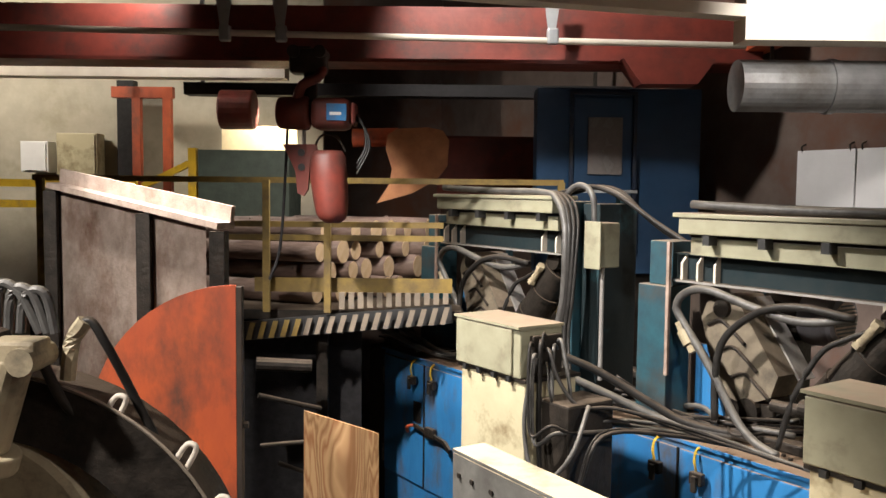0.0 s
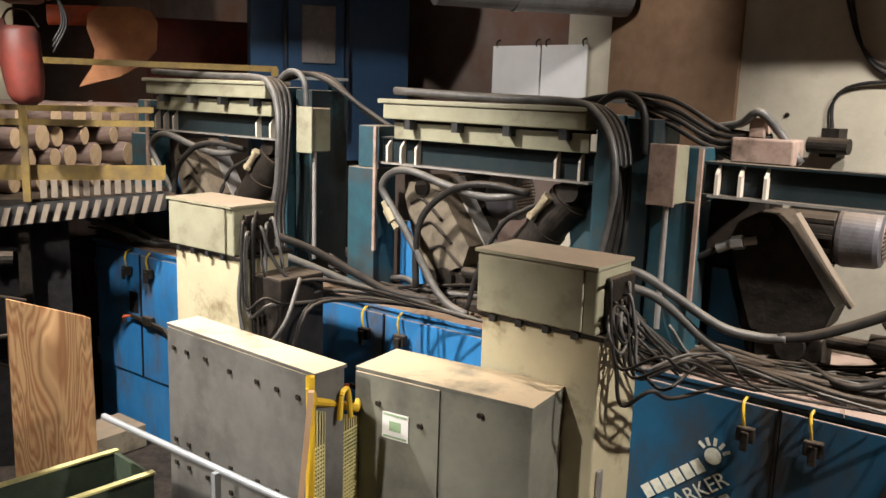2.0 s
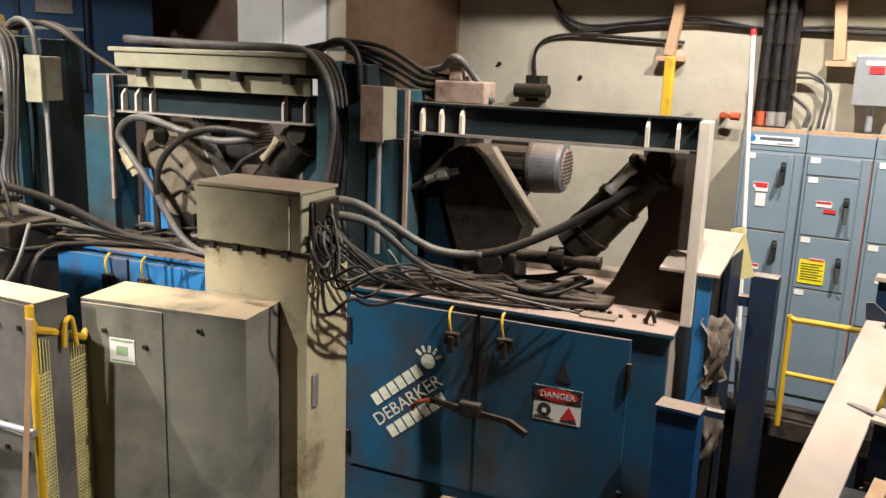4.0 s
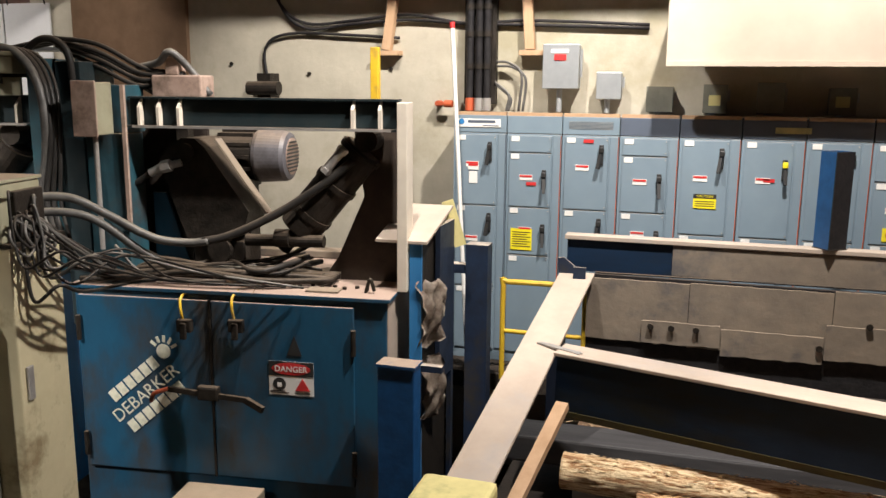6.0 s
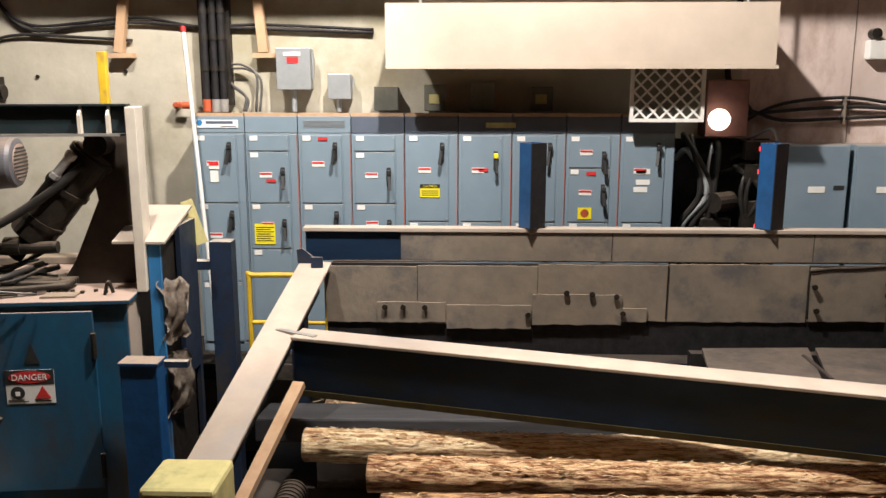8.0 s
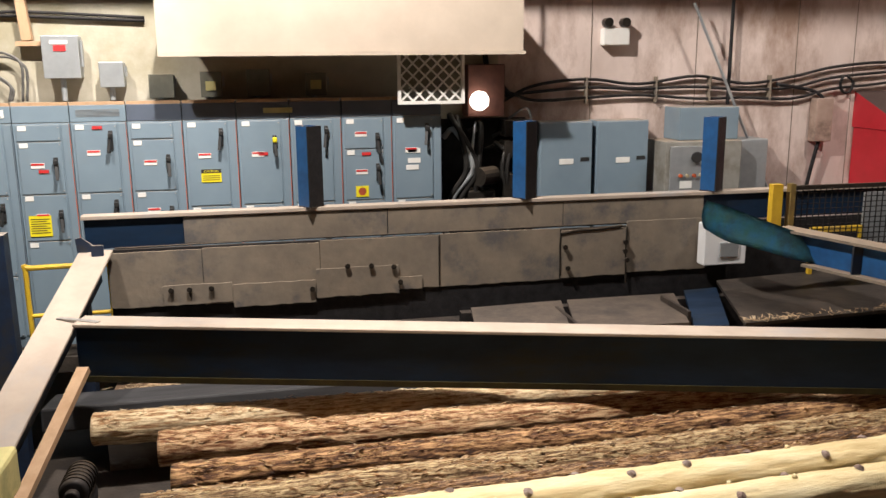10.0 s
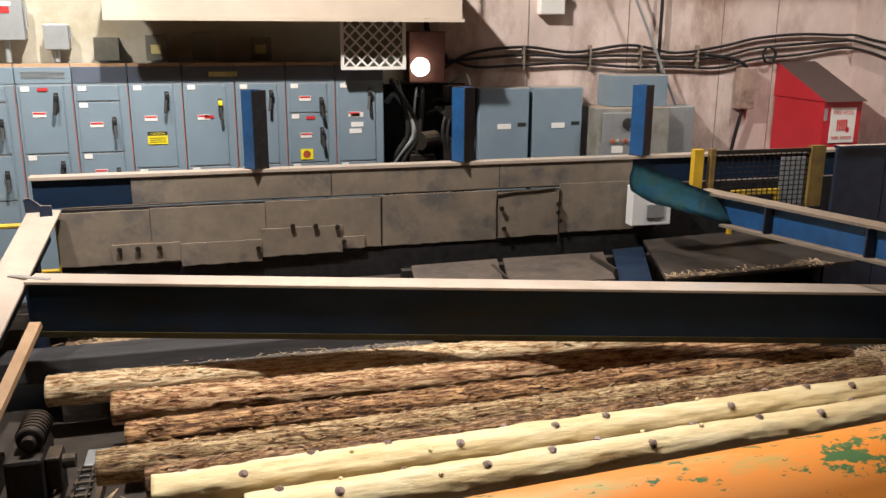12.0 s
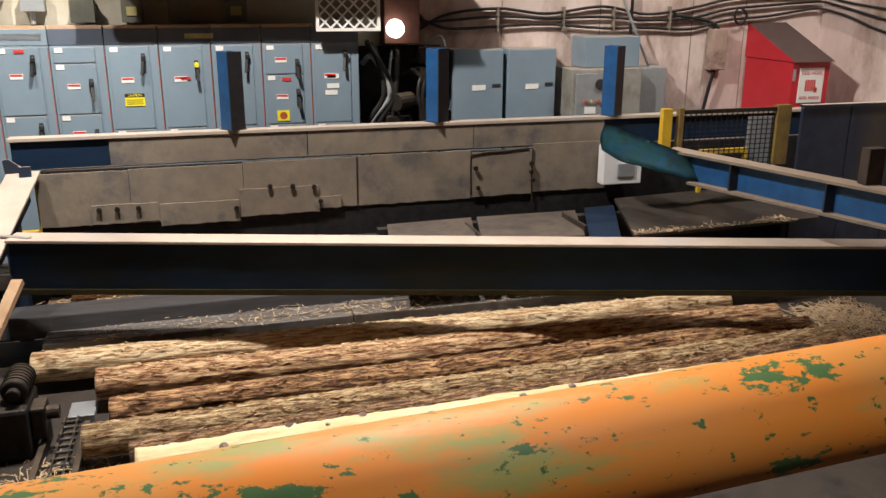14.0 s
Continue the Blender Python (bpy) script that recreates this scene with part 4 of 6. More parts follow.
# ---- log deck ----
solo("log_deck", make(box, 0.9, 10.7, 0.3, 5.1, -0.62, -0.42), BLACK, "black steel log deck littered with chips", "deck", kind="structure")
WETPLANK = material("wet_plank", (0.2, 0.18, 0.165), (0.09, 0.082, 0.078), 0.26, scale=5, bump=0.3, stretch=(0.3, 1, 1), stain=(0.1, 0.075, 0.05), stain_scale=3)
step = thing("deck_step", "dark worn plank step at the back of the log deck", "plank step")
for i in range(4):
    for j, (a, b) in enumerate(((1.5, 4.1), (4.11, 6.8), (6.81, 9.2))):
        part("plank", make(box, a, b, 3.95 + 0.138 * i, 4.083 + 0.138 * i, -0.42, -0.12 + 0.004 * ((i + j) % 2), 0.006), WETPLANK, step)


def log_mesh(bm, length, r, seed, n=40, rows=200):
    rnd = random.Random(seed)
    rings = []
    for i in range(rows + 1):
        x = length * i / rows
        ring = []
        for k in range(n):
            a = 2 * math.pi * k / n
            p = Vector((x * 2.2, math.cos(a) * 1.6 + seed, math.sin(a) * 1.6))
            rr = r * (1 - 0.1 * i / rows) * (1 + 0.07 * noise.noise(p) + 0.06 * noise.noise(p * 3.1) + 0.05 * noise.noise(Vector((p.x * 4, p.y * 9, p.z * 9))) + 0.035 * noise.noise(Vector((p.x * 9, p.y * 22, p.z * 22))))
            ring.append(bm.verts.new((x, rr * math.cos(a) + 0.02 * noise.noise(Vector((x * 0.6, seed, 0))), rr * math.sin(a))))
        rings.append(ring)
    for u, v in zip(rings, rings[1:]):
        for k in range(n):
            bm.faces.new((u[k], u[(k + 1) % n], v[(k + 1) % n], v[k]))
    bm.faces.new(rings[0][::-1])
    bm.faces.new(rings[-1])
    for j in range(5):
        x, a = rnd.uniform(0.1, 0.95) * length, rnd.uniform(0.2, 2.4)
        c = Vector((x, r * 0.93 * math.cos(a), r * 0.93 * math.sin(a)))
        cyl(bm, c, c + Vector((0, math.cos(a), math.sin(a))) * 0.022, 0.02, 0.012, 7)


def shreds(bm, length, r, seed, count):
    """Torn strips of bark lying along the log, some lifting at one end."""
    rnd = random.Random(seed)
    for _ in range(count):
        x, a = rnd.uniform(0.01, 0.97) * length, rnd.uniform(0.65, 2.6)
        rr = r * (1 - 0.1 * x / length) * rnd.uniform(0.97, 1.06)
        out, side = Vector((0, math.cos(a), math.sin(a))), Vector((0, -math.sin(a), math.cos(a)))
        n = rnd.uniform(0.015, 0.085)
        d = (Vector((rnd.choice((-1, 1)), 0, 0)) + side * rnd.uniform(-0.22, 0.22) + out * (rnd.uniform(0, 0.06) if rnd.random() < 0.85 else rnd.uniform(0.1, 0.5))).normalized()
        c = Vector((x, rr * math.cos(a), rr * math.sin(a)))
        w = rnd.uniform(0.0015, 0.005)
        vs = [bm.verts.new(p) for p in (c - side * w, c + side * w, c + d * n + side * w * 0.3, c + d * n - side * w * 0.3)]
        tip = bm.verts.new(c + d * n * 0.45 + out * 0.006)
        for i in range(4):
            bm.faces.new((vs[i], vs[(i + 1) % 4], tip))
        bm.faces.new(vs[::-1])


def flake_material(name, stops):
    """Bark strips whose colour changes from strip to strip."""
    m = bpy.data.materials.new(name)
    m.use_nodes = True
    t = m.node_tree
    geo = t.nodes.new("ShaderNodeNewGeometry")
    r = t.nodes.new("ShaderNodeValToRGB")
    e = r.color_ramp.elements
    e[0].position, e[0].color = stops[0][0], (*stops[0][1], 1)
    e[1].position, e[1].color = stops[-1][0], (*stops[-1][1], 1)
    for at, c in stops[1:-1]:
        e.new(at).color = (*c, 1)
    t.links.new(geo.outputs["Random Per Island"], r.inputs["Fac"])
    t.links.new(r.outputs["Color"], t.nodes["Principled BSDF"].inputs["Base Color"])
    t.nodes["Principled BSDF"].inputs["Roughness"].default_value = 0.8
    return m


FLAKES = [flake_material("pale_flakes", [(0.0, (0.5, 0.33, 0.17)), (0.5, (0.68, 0.53, 0.33)), (1.0, (0.82, 0.7, 0.5))]),
          flake_material("red_flakes", [(0.0, (0.3, 0.15, 0.06)), (0.4, (0.48, 0.29, 0.14)), (0.75, (0.62, 0.43, 0.24)), (1.0, (0.78, 0.65, 0.44))]),
          flake_material("dark_flakes", [(0.0, (0.12, 0.055, 0.024)), (0.5, (0.3, 0.16, 0.07)), (0.8, (0.46, 0.29, 0.14)), (1.0, (0.7, 0.55, 0.34))])]
moving_logs = []
LOGS = [((1.45, 3.75), (7.75, 3.62), 0.125, STRIPPED[0], "fibrous brown debarked log on the deck"), ((1.98, 3.3), (8.0, 3.2), 0.125, STRIPPED[1], "reddish-brown debarked log on the deck"),
        ((2.12, 2.78), (8.1, 2.88), 0.11, STRIPPED[2], "dark shaggy debarked log on the deck"), ((1.98, 2.38), (8.15, 2.6), 0.115, STRIPPED[3], "greenish-brown shaggy debarked log on the deck"),
        ((2.3, 2.12), (8.2, 2.42), 0.1, STRIPPED[4], "thin dark bark-covered log on the deck"),
        ((2.35, 1.94), (8.3, 2.2), 0.13, PALELOG, "pale clean log with dark knots on the deck"), ((2.9, 1.58), (8.3, 1.88), 0.13, PALELOG, "pale clean log with knots beside the pipe")]
for i, (p, q, r, mt, lab) in enumerate(LOGS):
    d = Vector((q[0] - p[0], q[1] - p[1], 0))
    m = Matrix.Translation((p[0], p[1], -0.23)) @ Euler((0, 0, math.atan2(d.y, d.x))).to_matrix().to_4x4()
    t = thing("log", lab, "log", m, "logs on the deck")
    part("trunk", make(log_mesh, d.length, r, i + 3), mt, t, smooth=True)
    if mt is not PALELOG:
        tagged(part("bark_fibre", make(shreds, d.length, r, i, 1200), FLAKES[(0, 1, 2, 1, 2)[i]], t), kind="stuff")
    else:
        for j in range(14):
            a = 1.5 + 0.75 * math.sin(j * 2.4 + i)
            x = 0.2 + 0.42 * j + 0.08 * math.sin(j * 5.1)
            part("knot", make(cyl, (x, 0.9 * r * math.cos(a), 0.9 * r * math.sin(a)), (x + 0.01, 1.08 * r * math.cos(a), 1.08 * r * math.sin(a)), 0.036, 0.02, 10), BARK, t)
    moving_logs.append((t, m))

lift = thing("lift_cradle", "greasy steel lift cradle under the logs", "lift")
for x in (2.7, 4.6, 6.6):
    part("lift_bar", make(box, x, x + 0.07, 1.5, 3.85, -0.414, -0.374), GREASE, lift)
part("cross_bar", make(box, 2.771, 4.599, 2.6, 2.66, -0.414, -0.385), GREASE, lift)
part("cross_bar", make(box, 4.671, 6.599, 2.6, 2.66, -0.414, -0.385), GREASE, lift)
IN_POSE = pose(0.1, 4.9, 0.015, 0, 0, 179)
incoming = thing("log", "brown debarked log sliding out of the debarker outlet", "log", IN_POSE, "logs on the deck")
part("trunk", make(log_mesh, 2.5, 0.11, 31), STRIPPED[1], incoming, smooth=True)
SWEEP = material("worn_rubber", (0.075, 0.073, 0.075), (0.04, 0.039, 0.041), 0.55, scale=6, bump=0.25, stretch=(0.15, 1, 1), spec=0.3)
sweep = solo("sweep_plate", make(box, 0.95, 6.4, -0.3, 0.22, -0.1, 0.1, 0.02), SWEEP, "black rubber-faced sweep plate behind the logs", "sweep plate", m=pose(0, 4.52, -0.12, -8, 0, 1.2))


def litter(bm, seed, count, x0, x1, y0, y1, z, big=0.1):
    rnd = random.Random(seed)
    for _ in range(count):
        c = Vector((rnd.uniform(x0, x1), rnd.uniform(y0, y1), z + rnd.uniform(0.003, 0.03)))
        a = rnd.uniform(0, 6.28)
        d = Vector((math.cos(a), math.sin(a), rnd.uniform(-0.1, 0.35)))
        bar(bm, c, c + d * rnd.uniform(0.015, big * 1.5) * rnd.random() ** 0.5, rnd.uniform(0.002, 0.008), 0.002)


def pile(bm, seed, x0, x1, y0, y1, z, h, count):
    rnd = random.Random(seed)
    for _ in range(count):
        u, v = rnd.gauss(0.5, 0.2), rnd.gauss(0.5, 0.2)
        hh = h * math.exp(-((u - 0.5) ** 2 + (v - 0.5) ** 2) * 9)
        c = Vector((x0 + u * (x1 - x0), y0 + v * (y1 - y0), z + hh * rnd.random()))
        a = rnd.uniform(0, 6.28)
        bar(bm, c, c + Vector((math.cos(a), math.sin(a), rnd.uniform(-0.3, 0.3))) * rnd.uniform(0.02, 0.13), rnd.uniform(0.003, 0.01), 0.003)


solo("wood_chips", many((litter, 1, 420, 1.8, 9.0, 3.9, 4.1, -0.12, 0.08), (litter, 3, 500, 1.9, 9.0, 4.05, 4.5, -0.12, 0.09), (litter, 4, 60, 3.0, 9.0, 3.95, 4.45, -0.12, 0.2), (litter, 2, 220, 1.4, 9, 1.0, 3.9, -0.42, 0.08)), CHIP, "scattered wood splinters on the log deck", "wood chips", kind="stuff")
solo("trough_chips", many((litter, 21, 130, 6.75, 7.3, 3.73, 3.78, 0.5, 0.05), (litter, 22, 120, 7.2, 8.6, 3.77, 3.84, 0.5, 0.05), (litter, 23, 70, 8.15, 8.5, 3.83, 3.92, 0.5, 0.06)), CHIP, "thin strip of loose bark on the trough", "wood chips", kind="stuff")
solo("chip_heap", make(pile, 4, 7.9, 9.4, 2.4, 3.7, -0.42, 0.35, 1600), CHIP, "heap of shredded bark at the log ends", "wood chips", kind="stuff")
solo("chip_heap", make(pile, 5, 1.5, 3.2, 4.75, 5.1, -0.1, 0.12, 1200), CHIP, "heap of shredded bark behind the sweep plate", "wood chips", kind="stuff")
solo("chip_heap", make(pile, 6, 1.2, 2.3, 1.0, 2.6, -0.42, 0.16, 1400), CHIP, "heap of shredded bark beside the chain", "wood chips", kind="stuff")
solo("back_ledge", make(box, 1.4, 10.6, 4.72, 5.1, -0.4, -0.1), BOARD, "brown timber ledge behind the sweep plate", "ledge")
drive = thing("deck_drive", "greasy chain drive with a motor at the deck side", "drive unit")
part("motor", make(cyl, (1.54, 2.66, 0.06), (1.54, 2.98, 0.06), 0.09, n=24, bevel=0.02), BLACK, drive, smooth=True)
part("motor_cap", make(cyl, (1.54, 2.6, 0.06), (1.54, 2.659, 0.06), 0.045, n=18, bevel=0.01), BLACK, drive)
for k in range(6):
    part("cooling_rib", make(cyl, (1.54, 2.71 + 0.045 * k, 0.06), (1.54, 2.72 + 0.045 * k, 0.06), 0.098, None, 24), GREASE, drive)
part("gearbox", make(box, 1.38, 1.62, 2.56, 3.0, -0.42, -0.03, 0.03), BLACK, drive)
part("bearing", many((box, 1.62, 1.72, 2.62, 2.82, -0.3, -0.06, 0.02), (cyl, (1.6, 2.72, -0.14), (1.8, 2.72, -0.14), 0.05)), GREASE, drive)
part("guard_plate", make(box, 1.05, 1.27, 2.3, 3.1, -0.42, -0.2, 0.02), GREASE, drive)
solo("wet_block", make(box, 1.78, 1.97, 3.05, 3.3, -0.42, -0.36, 0.008), GALV, "small wet metal block beside the chain", "block")
CHAINSTEEL = material("oily_chain", (0.09, 0.085, 0.08), (0.05, 0.047, 0.044), 0.35, 0.6, scale=9, bump=0.15)
chain = thing("deck_chain", "greasy steel drag chain running to the logs", "chain")
for i in range(20):
    y = 3.0 - 0.09 * i
    part("link", many((box, 1.765, 1.778, y - 0.055, y + 0.045, -0.4, -0.35), (box, 1.852, 1.865, y - 0.055, y + 0.045, -0.4, -0.35), (cyl, (1.75, y, -0.375), (1.88, y, -0.375), 0.014, None, 8)), CHAINSTEEL if i % 2 else GREASE, chain)
part("trough", make(box, 1.66, 1.7, 1.0, 2.9, -0.42, -0.33), GREASE, chain)
part("trough", make(box, 1.92, 1.96, 1.0, 2.9, -0.42, -0.33), GREASE, chain)


def pipe_paint():
    m = material("orange_pipe", (0.84, 0.27, 0.03), (0.78, 0.3, 0.06), 0.6, scale=2.2, bump=0.06)
    t = m.node_tree
    bsdf = t.nodes["Principled BSDF"]
    base = bsdf.inputs["Base Color"].links[0].from_socket
    coord = t.nodes.new("ShaderNodeTexCoord")

    def layer(base, scale, lo, hi, colour, stretch, detail=6.0):
        mp = t.nodes.new("ShaderNodeMapping")
        mp.inputs["Scale"].default_value = stretch
        t.links.new(coord.outputs["Object"], mp.inputs["Vector"])
        n = t.nodes.new("ShaderNodeTexNoise")
        n.inputs["Scale"].default_value, n.inputs["Detail"].default_value = scale, detail
        t.links.new(mp.outputs["Vector"], n.inputs["Vector"])
        r = t.nodes.new("ShaderNodeMapRange")
        n.inputs["Roughness"].default_value = 0.66
        r.inputs["From Min"].default_value, r.inputs["From Max"].default_value = lo, hi
        t.links.new(n.outputs["Fac"], r.inputs["Value"])
        x = t.nodes.new("ShaderNodeMix")
        x.data_type = "RGBA"
        t.links.new(r.outputs["Result"], x.inputs["Factor"])
        t.links.new(base, x.inputs[6])
        x.inputs[7].default_value = (*colour, 1)
        return x.outputs[2]

    base = layer(base, 0.5, 0.57, 0.72, (0.58, 0.4, 0.13), (0.7, 1, 1), 3.0)
    base = layer(base, 2.0, 0.555, 0.64, (0.4, 0.38, 0.12), (0.4, 1.2, 1.4), 12.0)
    base = layer(base, 6.5, 0.582, 0.592, (0.075, 0.17, 0.055), (0.6, 1.1, 1.1), 15.0)
    base = layer(base, 20.0, 0.63, 0.645, (0.06, 0.14, 0.045), (0.7, 1, 1), 8.0)
    t.links.new(base, bsdf.inputs["Base Color"])
    return m


big_pipe = solo("orange_pipe", make(cyl, (-0.6, -1.4, 1.325), (10.7, -0.79, 1.495), 0.19, n=64), pipe_paint(), "large orange pipe with flaking paint showing green", "pipe")
for p in big_pipe.data.polygons:
    p.use_smooth = len(p.vertices) == 4
solo("pipe_stand", make(box, 9.0, 9.2, -1.0, -0.8, -1.3, 1.28), NAVY, "steel stand under the orange pipe", "stand")

# ---- debarkers ----
ROW = math.degrees(math.atan2(0.129, 0.9917))


def row_pose(x, y=0.0, z=0.0):
    return Matrix.Translation((0.05 + 0.9917 * x - 0.129 * y, 4.08 + 0.129 * x + 0.9917 * y, z)) @ pose(0, 0, 0, 0, 0, ROW)


def left_arm(t, s, up, mat):
    """Wedge-shaped arm housing with a worn side plate, ribs and a pivot base."""
    lay = Matrix.Translation((s, 0.86, up)) @ pose(0, 0, 0, 90)
    arm = part("swing_arm", make(prism, [(-1.98, 1.95), (-1.93, 2.08), (-1.8, 2.16), (-1.68, 2.16), (-1.6, 2.09), (-1.24, 1.58), (-1.3, 1.4), (-1.52, 1.3), (-1.78, 1.34), (-1.88, 1.62)], lay, 0.4), mat, t)
    part("side_plate", make(bar, (s - 1.63, 0.78, up + 2.14), (s - 1.2, 0.78, up + 1.53), 0.2 if s else 0.12, 0.022), STEEL if s else DUSTPLATE, arm, "worn bright side plate")
    for k in range(3 if s else 0):
        c = Vector((s - 1.9 + 0.12 * k, 0.45, up + 1.9 - 0.2 * k))
        part("rib", make(tube, [c, c + Vector((0.12, 0.0, 0.05)), c + Vector((0.25, 0.0, -0.03)), c + Vector((0.36, 0.0, -0.12))], 0.016, 6), GREASE, arm, smooth=True)
    part("pivot", make(cyl, (s - 1.76, 0.42, up + 2.05), (s - 1.76, 0.9, up + 2.05), 0.075, None, 20), GREASE, arm)
    part("pivot_base", many((box, s - 1.75, s - 1.3, 0.5, 0.82, 1.031, up + 1.33, 0.015), (cyl, (s - 1.5, 0.44, 1.26), (s - 1.5, 0.9, 1.26), 0.1)), GREASE, arm)


def right_arm(t, s, up, mat):
    """Thick tensioning cylinder leaning the other way, with end caps and fittings."""
    top, foot = Vector((s - 0.3, 0.55, up + 2.1)), Vector((s - 0.85, 0.55, up + 1.44))
    d = (foot - top).normalized()
    arm = part("tension_cylinder", make(cyl, top, foot, 0.16, 0.175, 28, 0.015), mat, t)
    for k in (0.02, 0.34, 0.66):
        part("band", make(cyl, top + d * k, top + d * (k + 0.045), 0.182, None, 28), GREASE, arm)
    part("rod", make(cyl, foot, foot + d * 0.22, 0.06), GREASE, arm)
    part("clevis", make(cyl, top - d * 0.1 + Vector((0, -0.2, 0)), top - d * 0.1 + Vector((0, 0.2, 0)), 0.09, None, 20), GREASE, arm)
    side = top + Vector((-0.14, -0.19, -0.02))
    part("fitting", many((cyl, side, side + d * 0.16, 0.034), (cyl, side - d * 0.05, side, 0.046, None, 6), (cyl, side + d * 0.16, side + d * 0.2, 0.046, None, 6)), STEEL if up == 0 and s == 0 else BEIGE, arm)


def big_motor(t, s, up):
    x0, y, z = s - 1.76, 1.12, up + 1.98
    m = part("motor", make(cyl, (x0, y, z), (s - 1.4, y, z), 0.2, None, 40, 0.02), GREASE, t)
    for k in range(12):
        a = 2 * math.pi * k / 12
        part("cooling_fin", make(bar, (x0 + 0.03, y + 0.21 * math.cos(a), z + 0.21 * math.sin(a)), (s - 1.41, y + 0.21 * math.cos(a), z + 0.21 * math.sin(a)), 0.012, 0.03), GREASE, m)
    part("fan_cover", make(cyl, (s - 1.405, y, z), (s - 1.1, y, z), 0.235, 0.215, 48, 0.045), MOTORGREY, m, "dark grey rounded fan cover")
    part("grille_disc", make(cyl, (s - 1.099, y, z), (s - 1.093, y, z), 0.16, None, 28), VALVE, m)
    for k in range(9):
        h = -0.125 + 0.031 * k
        w = math.sqrt(0.152 ** 2 - h * h)
        part("fan_slot", make(box, s - 1.092, s - 1.086, y - w, y + w, z + h - 0.007, z + h + 0.007), INK, m)
    part("motor_foot", make(box, x0 + 0.02, s - 1.45, y - 0.16, y + 0.16, z - 0.27, z - 0.2), GREASE, m)
    for k in range(2):
        part("motor_stand", make(box, x0 + 0.03 + 0.2 * k, x0 + 0.1 + 0.2 * k, y - 0.1, y + 0.12, 1.031, z - 0.271), GREASE, m)


def latch(t, x, z):
    l = part("latch", many((box, x - 0.06, x + 0.06, -0.09, -0.031, z - 0.05, z + 0.05, 0.01), (box, x - 0.02, x + 0.03, -0.12, -0.09, z - 0.1, z + 0.03, 0.008)), GREASE, t)
    part("lamp_wire", make(tube, [(x - 0.02, -0.05, z + 0.05), (x - 0.03, -0.06, z + 0.14), (x - 0.04, -0.02, z + 0.21), (x - 0.02, 0.06, z + 0.25)], 0.011, 6), YELLOW, l)


def debarker(dx, tray, width=2.55, label="blue steel debarker housing with doors and greasy swing arms", offset=0.0, lift=0.0, paint=BLUE, seam=-1.4):
    t = thing("debarker", label, "debarker", row_pose(dx), "debarkers")
    w = -width
    part("housing", make(box, w, 0, 0.032, 1.55, -1.29, 0.995, 0.01), paint, t)
    top = part("top_plate", make(box, w - 0.03, 0.03, 0.0, 1.56, 0.997, 1.03, 0.006), paint, t, "blue deck plate under brown sawdust")
    for a, b in ((w + 0.04, seam - 0.01), (seam + 0.01, -0.25)):
        d = part("door", make(box, a, b, -0.0, 0.03, -0.5, 0.95, 0.008), paint, t)
        for z in (-0.3, 0.68):
            part("hinge", make(cyl, (b if b > -1 else a, -0.014, z - 0.1), (b if b > -1 else a, -0.014, z + 0.1), 0.02, None, 10), GREASE, d)
    part("seam_strip", make(box, seam - 0.008, seam + 0.008, -0.012, -0.001, -0.5, 0.96), GREASE, t)
    latch(t, seam - 0.18, 0.76)
    latch(t, seam + 0.24, 0.78)
    latch_bar = part("latch_bar", many((bar, (-1.75, -0.05, 0.23), (-1.1, -0.07, 0.19), 0.03, 0.04), (box, -1.5, -1.32, -0.09, -0.02, 0.16, 0.28, 0.02), (bar, (-1.1, -0.07, 0.19), (-0.95, -0.1, 0.13), 0.035, 0.05)), GREASE, t)
    part("handle", make(tube, [(-1.75, -0.05, 0.23), (-1.85, -0.09, 0.2), (-1.9, -0.05, 0.12)], 0.018), RUST, latch_bar)
    part("triangle_decal", make(prism, [(-0.06, -0.07), (0.06, -0.07), (0, 0.09)], Matrix.Translation((-0.72, -0.002, 0.62)) @ pose(0, 0, 0, 90), 0.003), INK, t)
    # upper frame
    o, up = offset, lift
    fr = part("frame_beam", many((box, o - 2.15, o + 0.03, 0.34, 0.37, 2.27 + up, 2.475 + up), (box, o - 2.15, o + 0.03, 0.3, 0.42, 2.476 + up, 2.492 + up), (box, o - 2.15, o + 0.03, 0.27, 0.42, 2.252 + up, 2.268 + up)), FRAME, t)
    part("worn_edge", make(box, o - 2.1, o - 0.02, 0.262, 0.269, 2.25 + up, 2.268 + up), STEEL, fr, "bright worn lower edge")
    for x in (-2.06, -1.9, -1.73, -0.33, -0.12):
        part("clip", make(prism, [(0.338, 2.269), (0.275, 2.269), (0.275, 2.41), (0.338, 2.475)], Matrix(((0, 0, 1, o + x), (1, 0, 0, 0), (0, 1, 0, up), (0, 0, 0, 1))), 0.022), PAINTEDSTEEL, fr)
    part("gusset", make(prism, [(o - 0.39, 2.25 + up), (o + 0.03, 2.25 + up), (o + 0.03, 1.031), (o - 0.66, 1.031), (o - 0.53, 1.22), (o - 0.31, 1.72)], Matrix.Translation((0, 0.62, 0)) @ pose(0, 0, 0, 90), 0.04), TEAL if tray else GUSSET, t)
    part("side_flange", make(box, o + 0.031, o + 0.11, 0.24, 0.46, 1.031, 2.47 + up, 0.006), PAINTEDSTEEL if not tray else TEAL, t)
    part("left_column", many((box, o - 2.5, o - 2.17, 0.25, 0.55, 1.031, 2.2 + up, 0.01), (box, o - 2.42, o - 2.17, 0.3, 0.6, 2.202 + up, 2.58 + up, 0.01)), TEAL, t)
    part("column_edge", make(box, o - 2.165, o - 2.135, 0.22, 0.249, 1.45, 2.58 + up), VALVE, t)
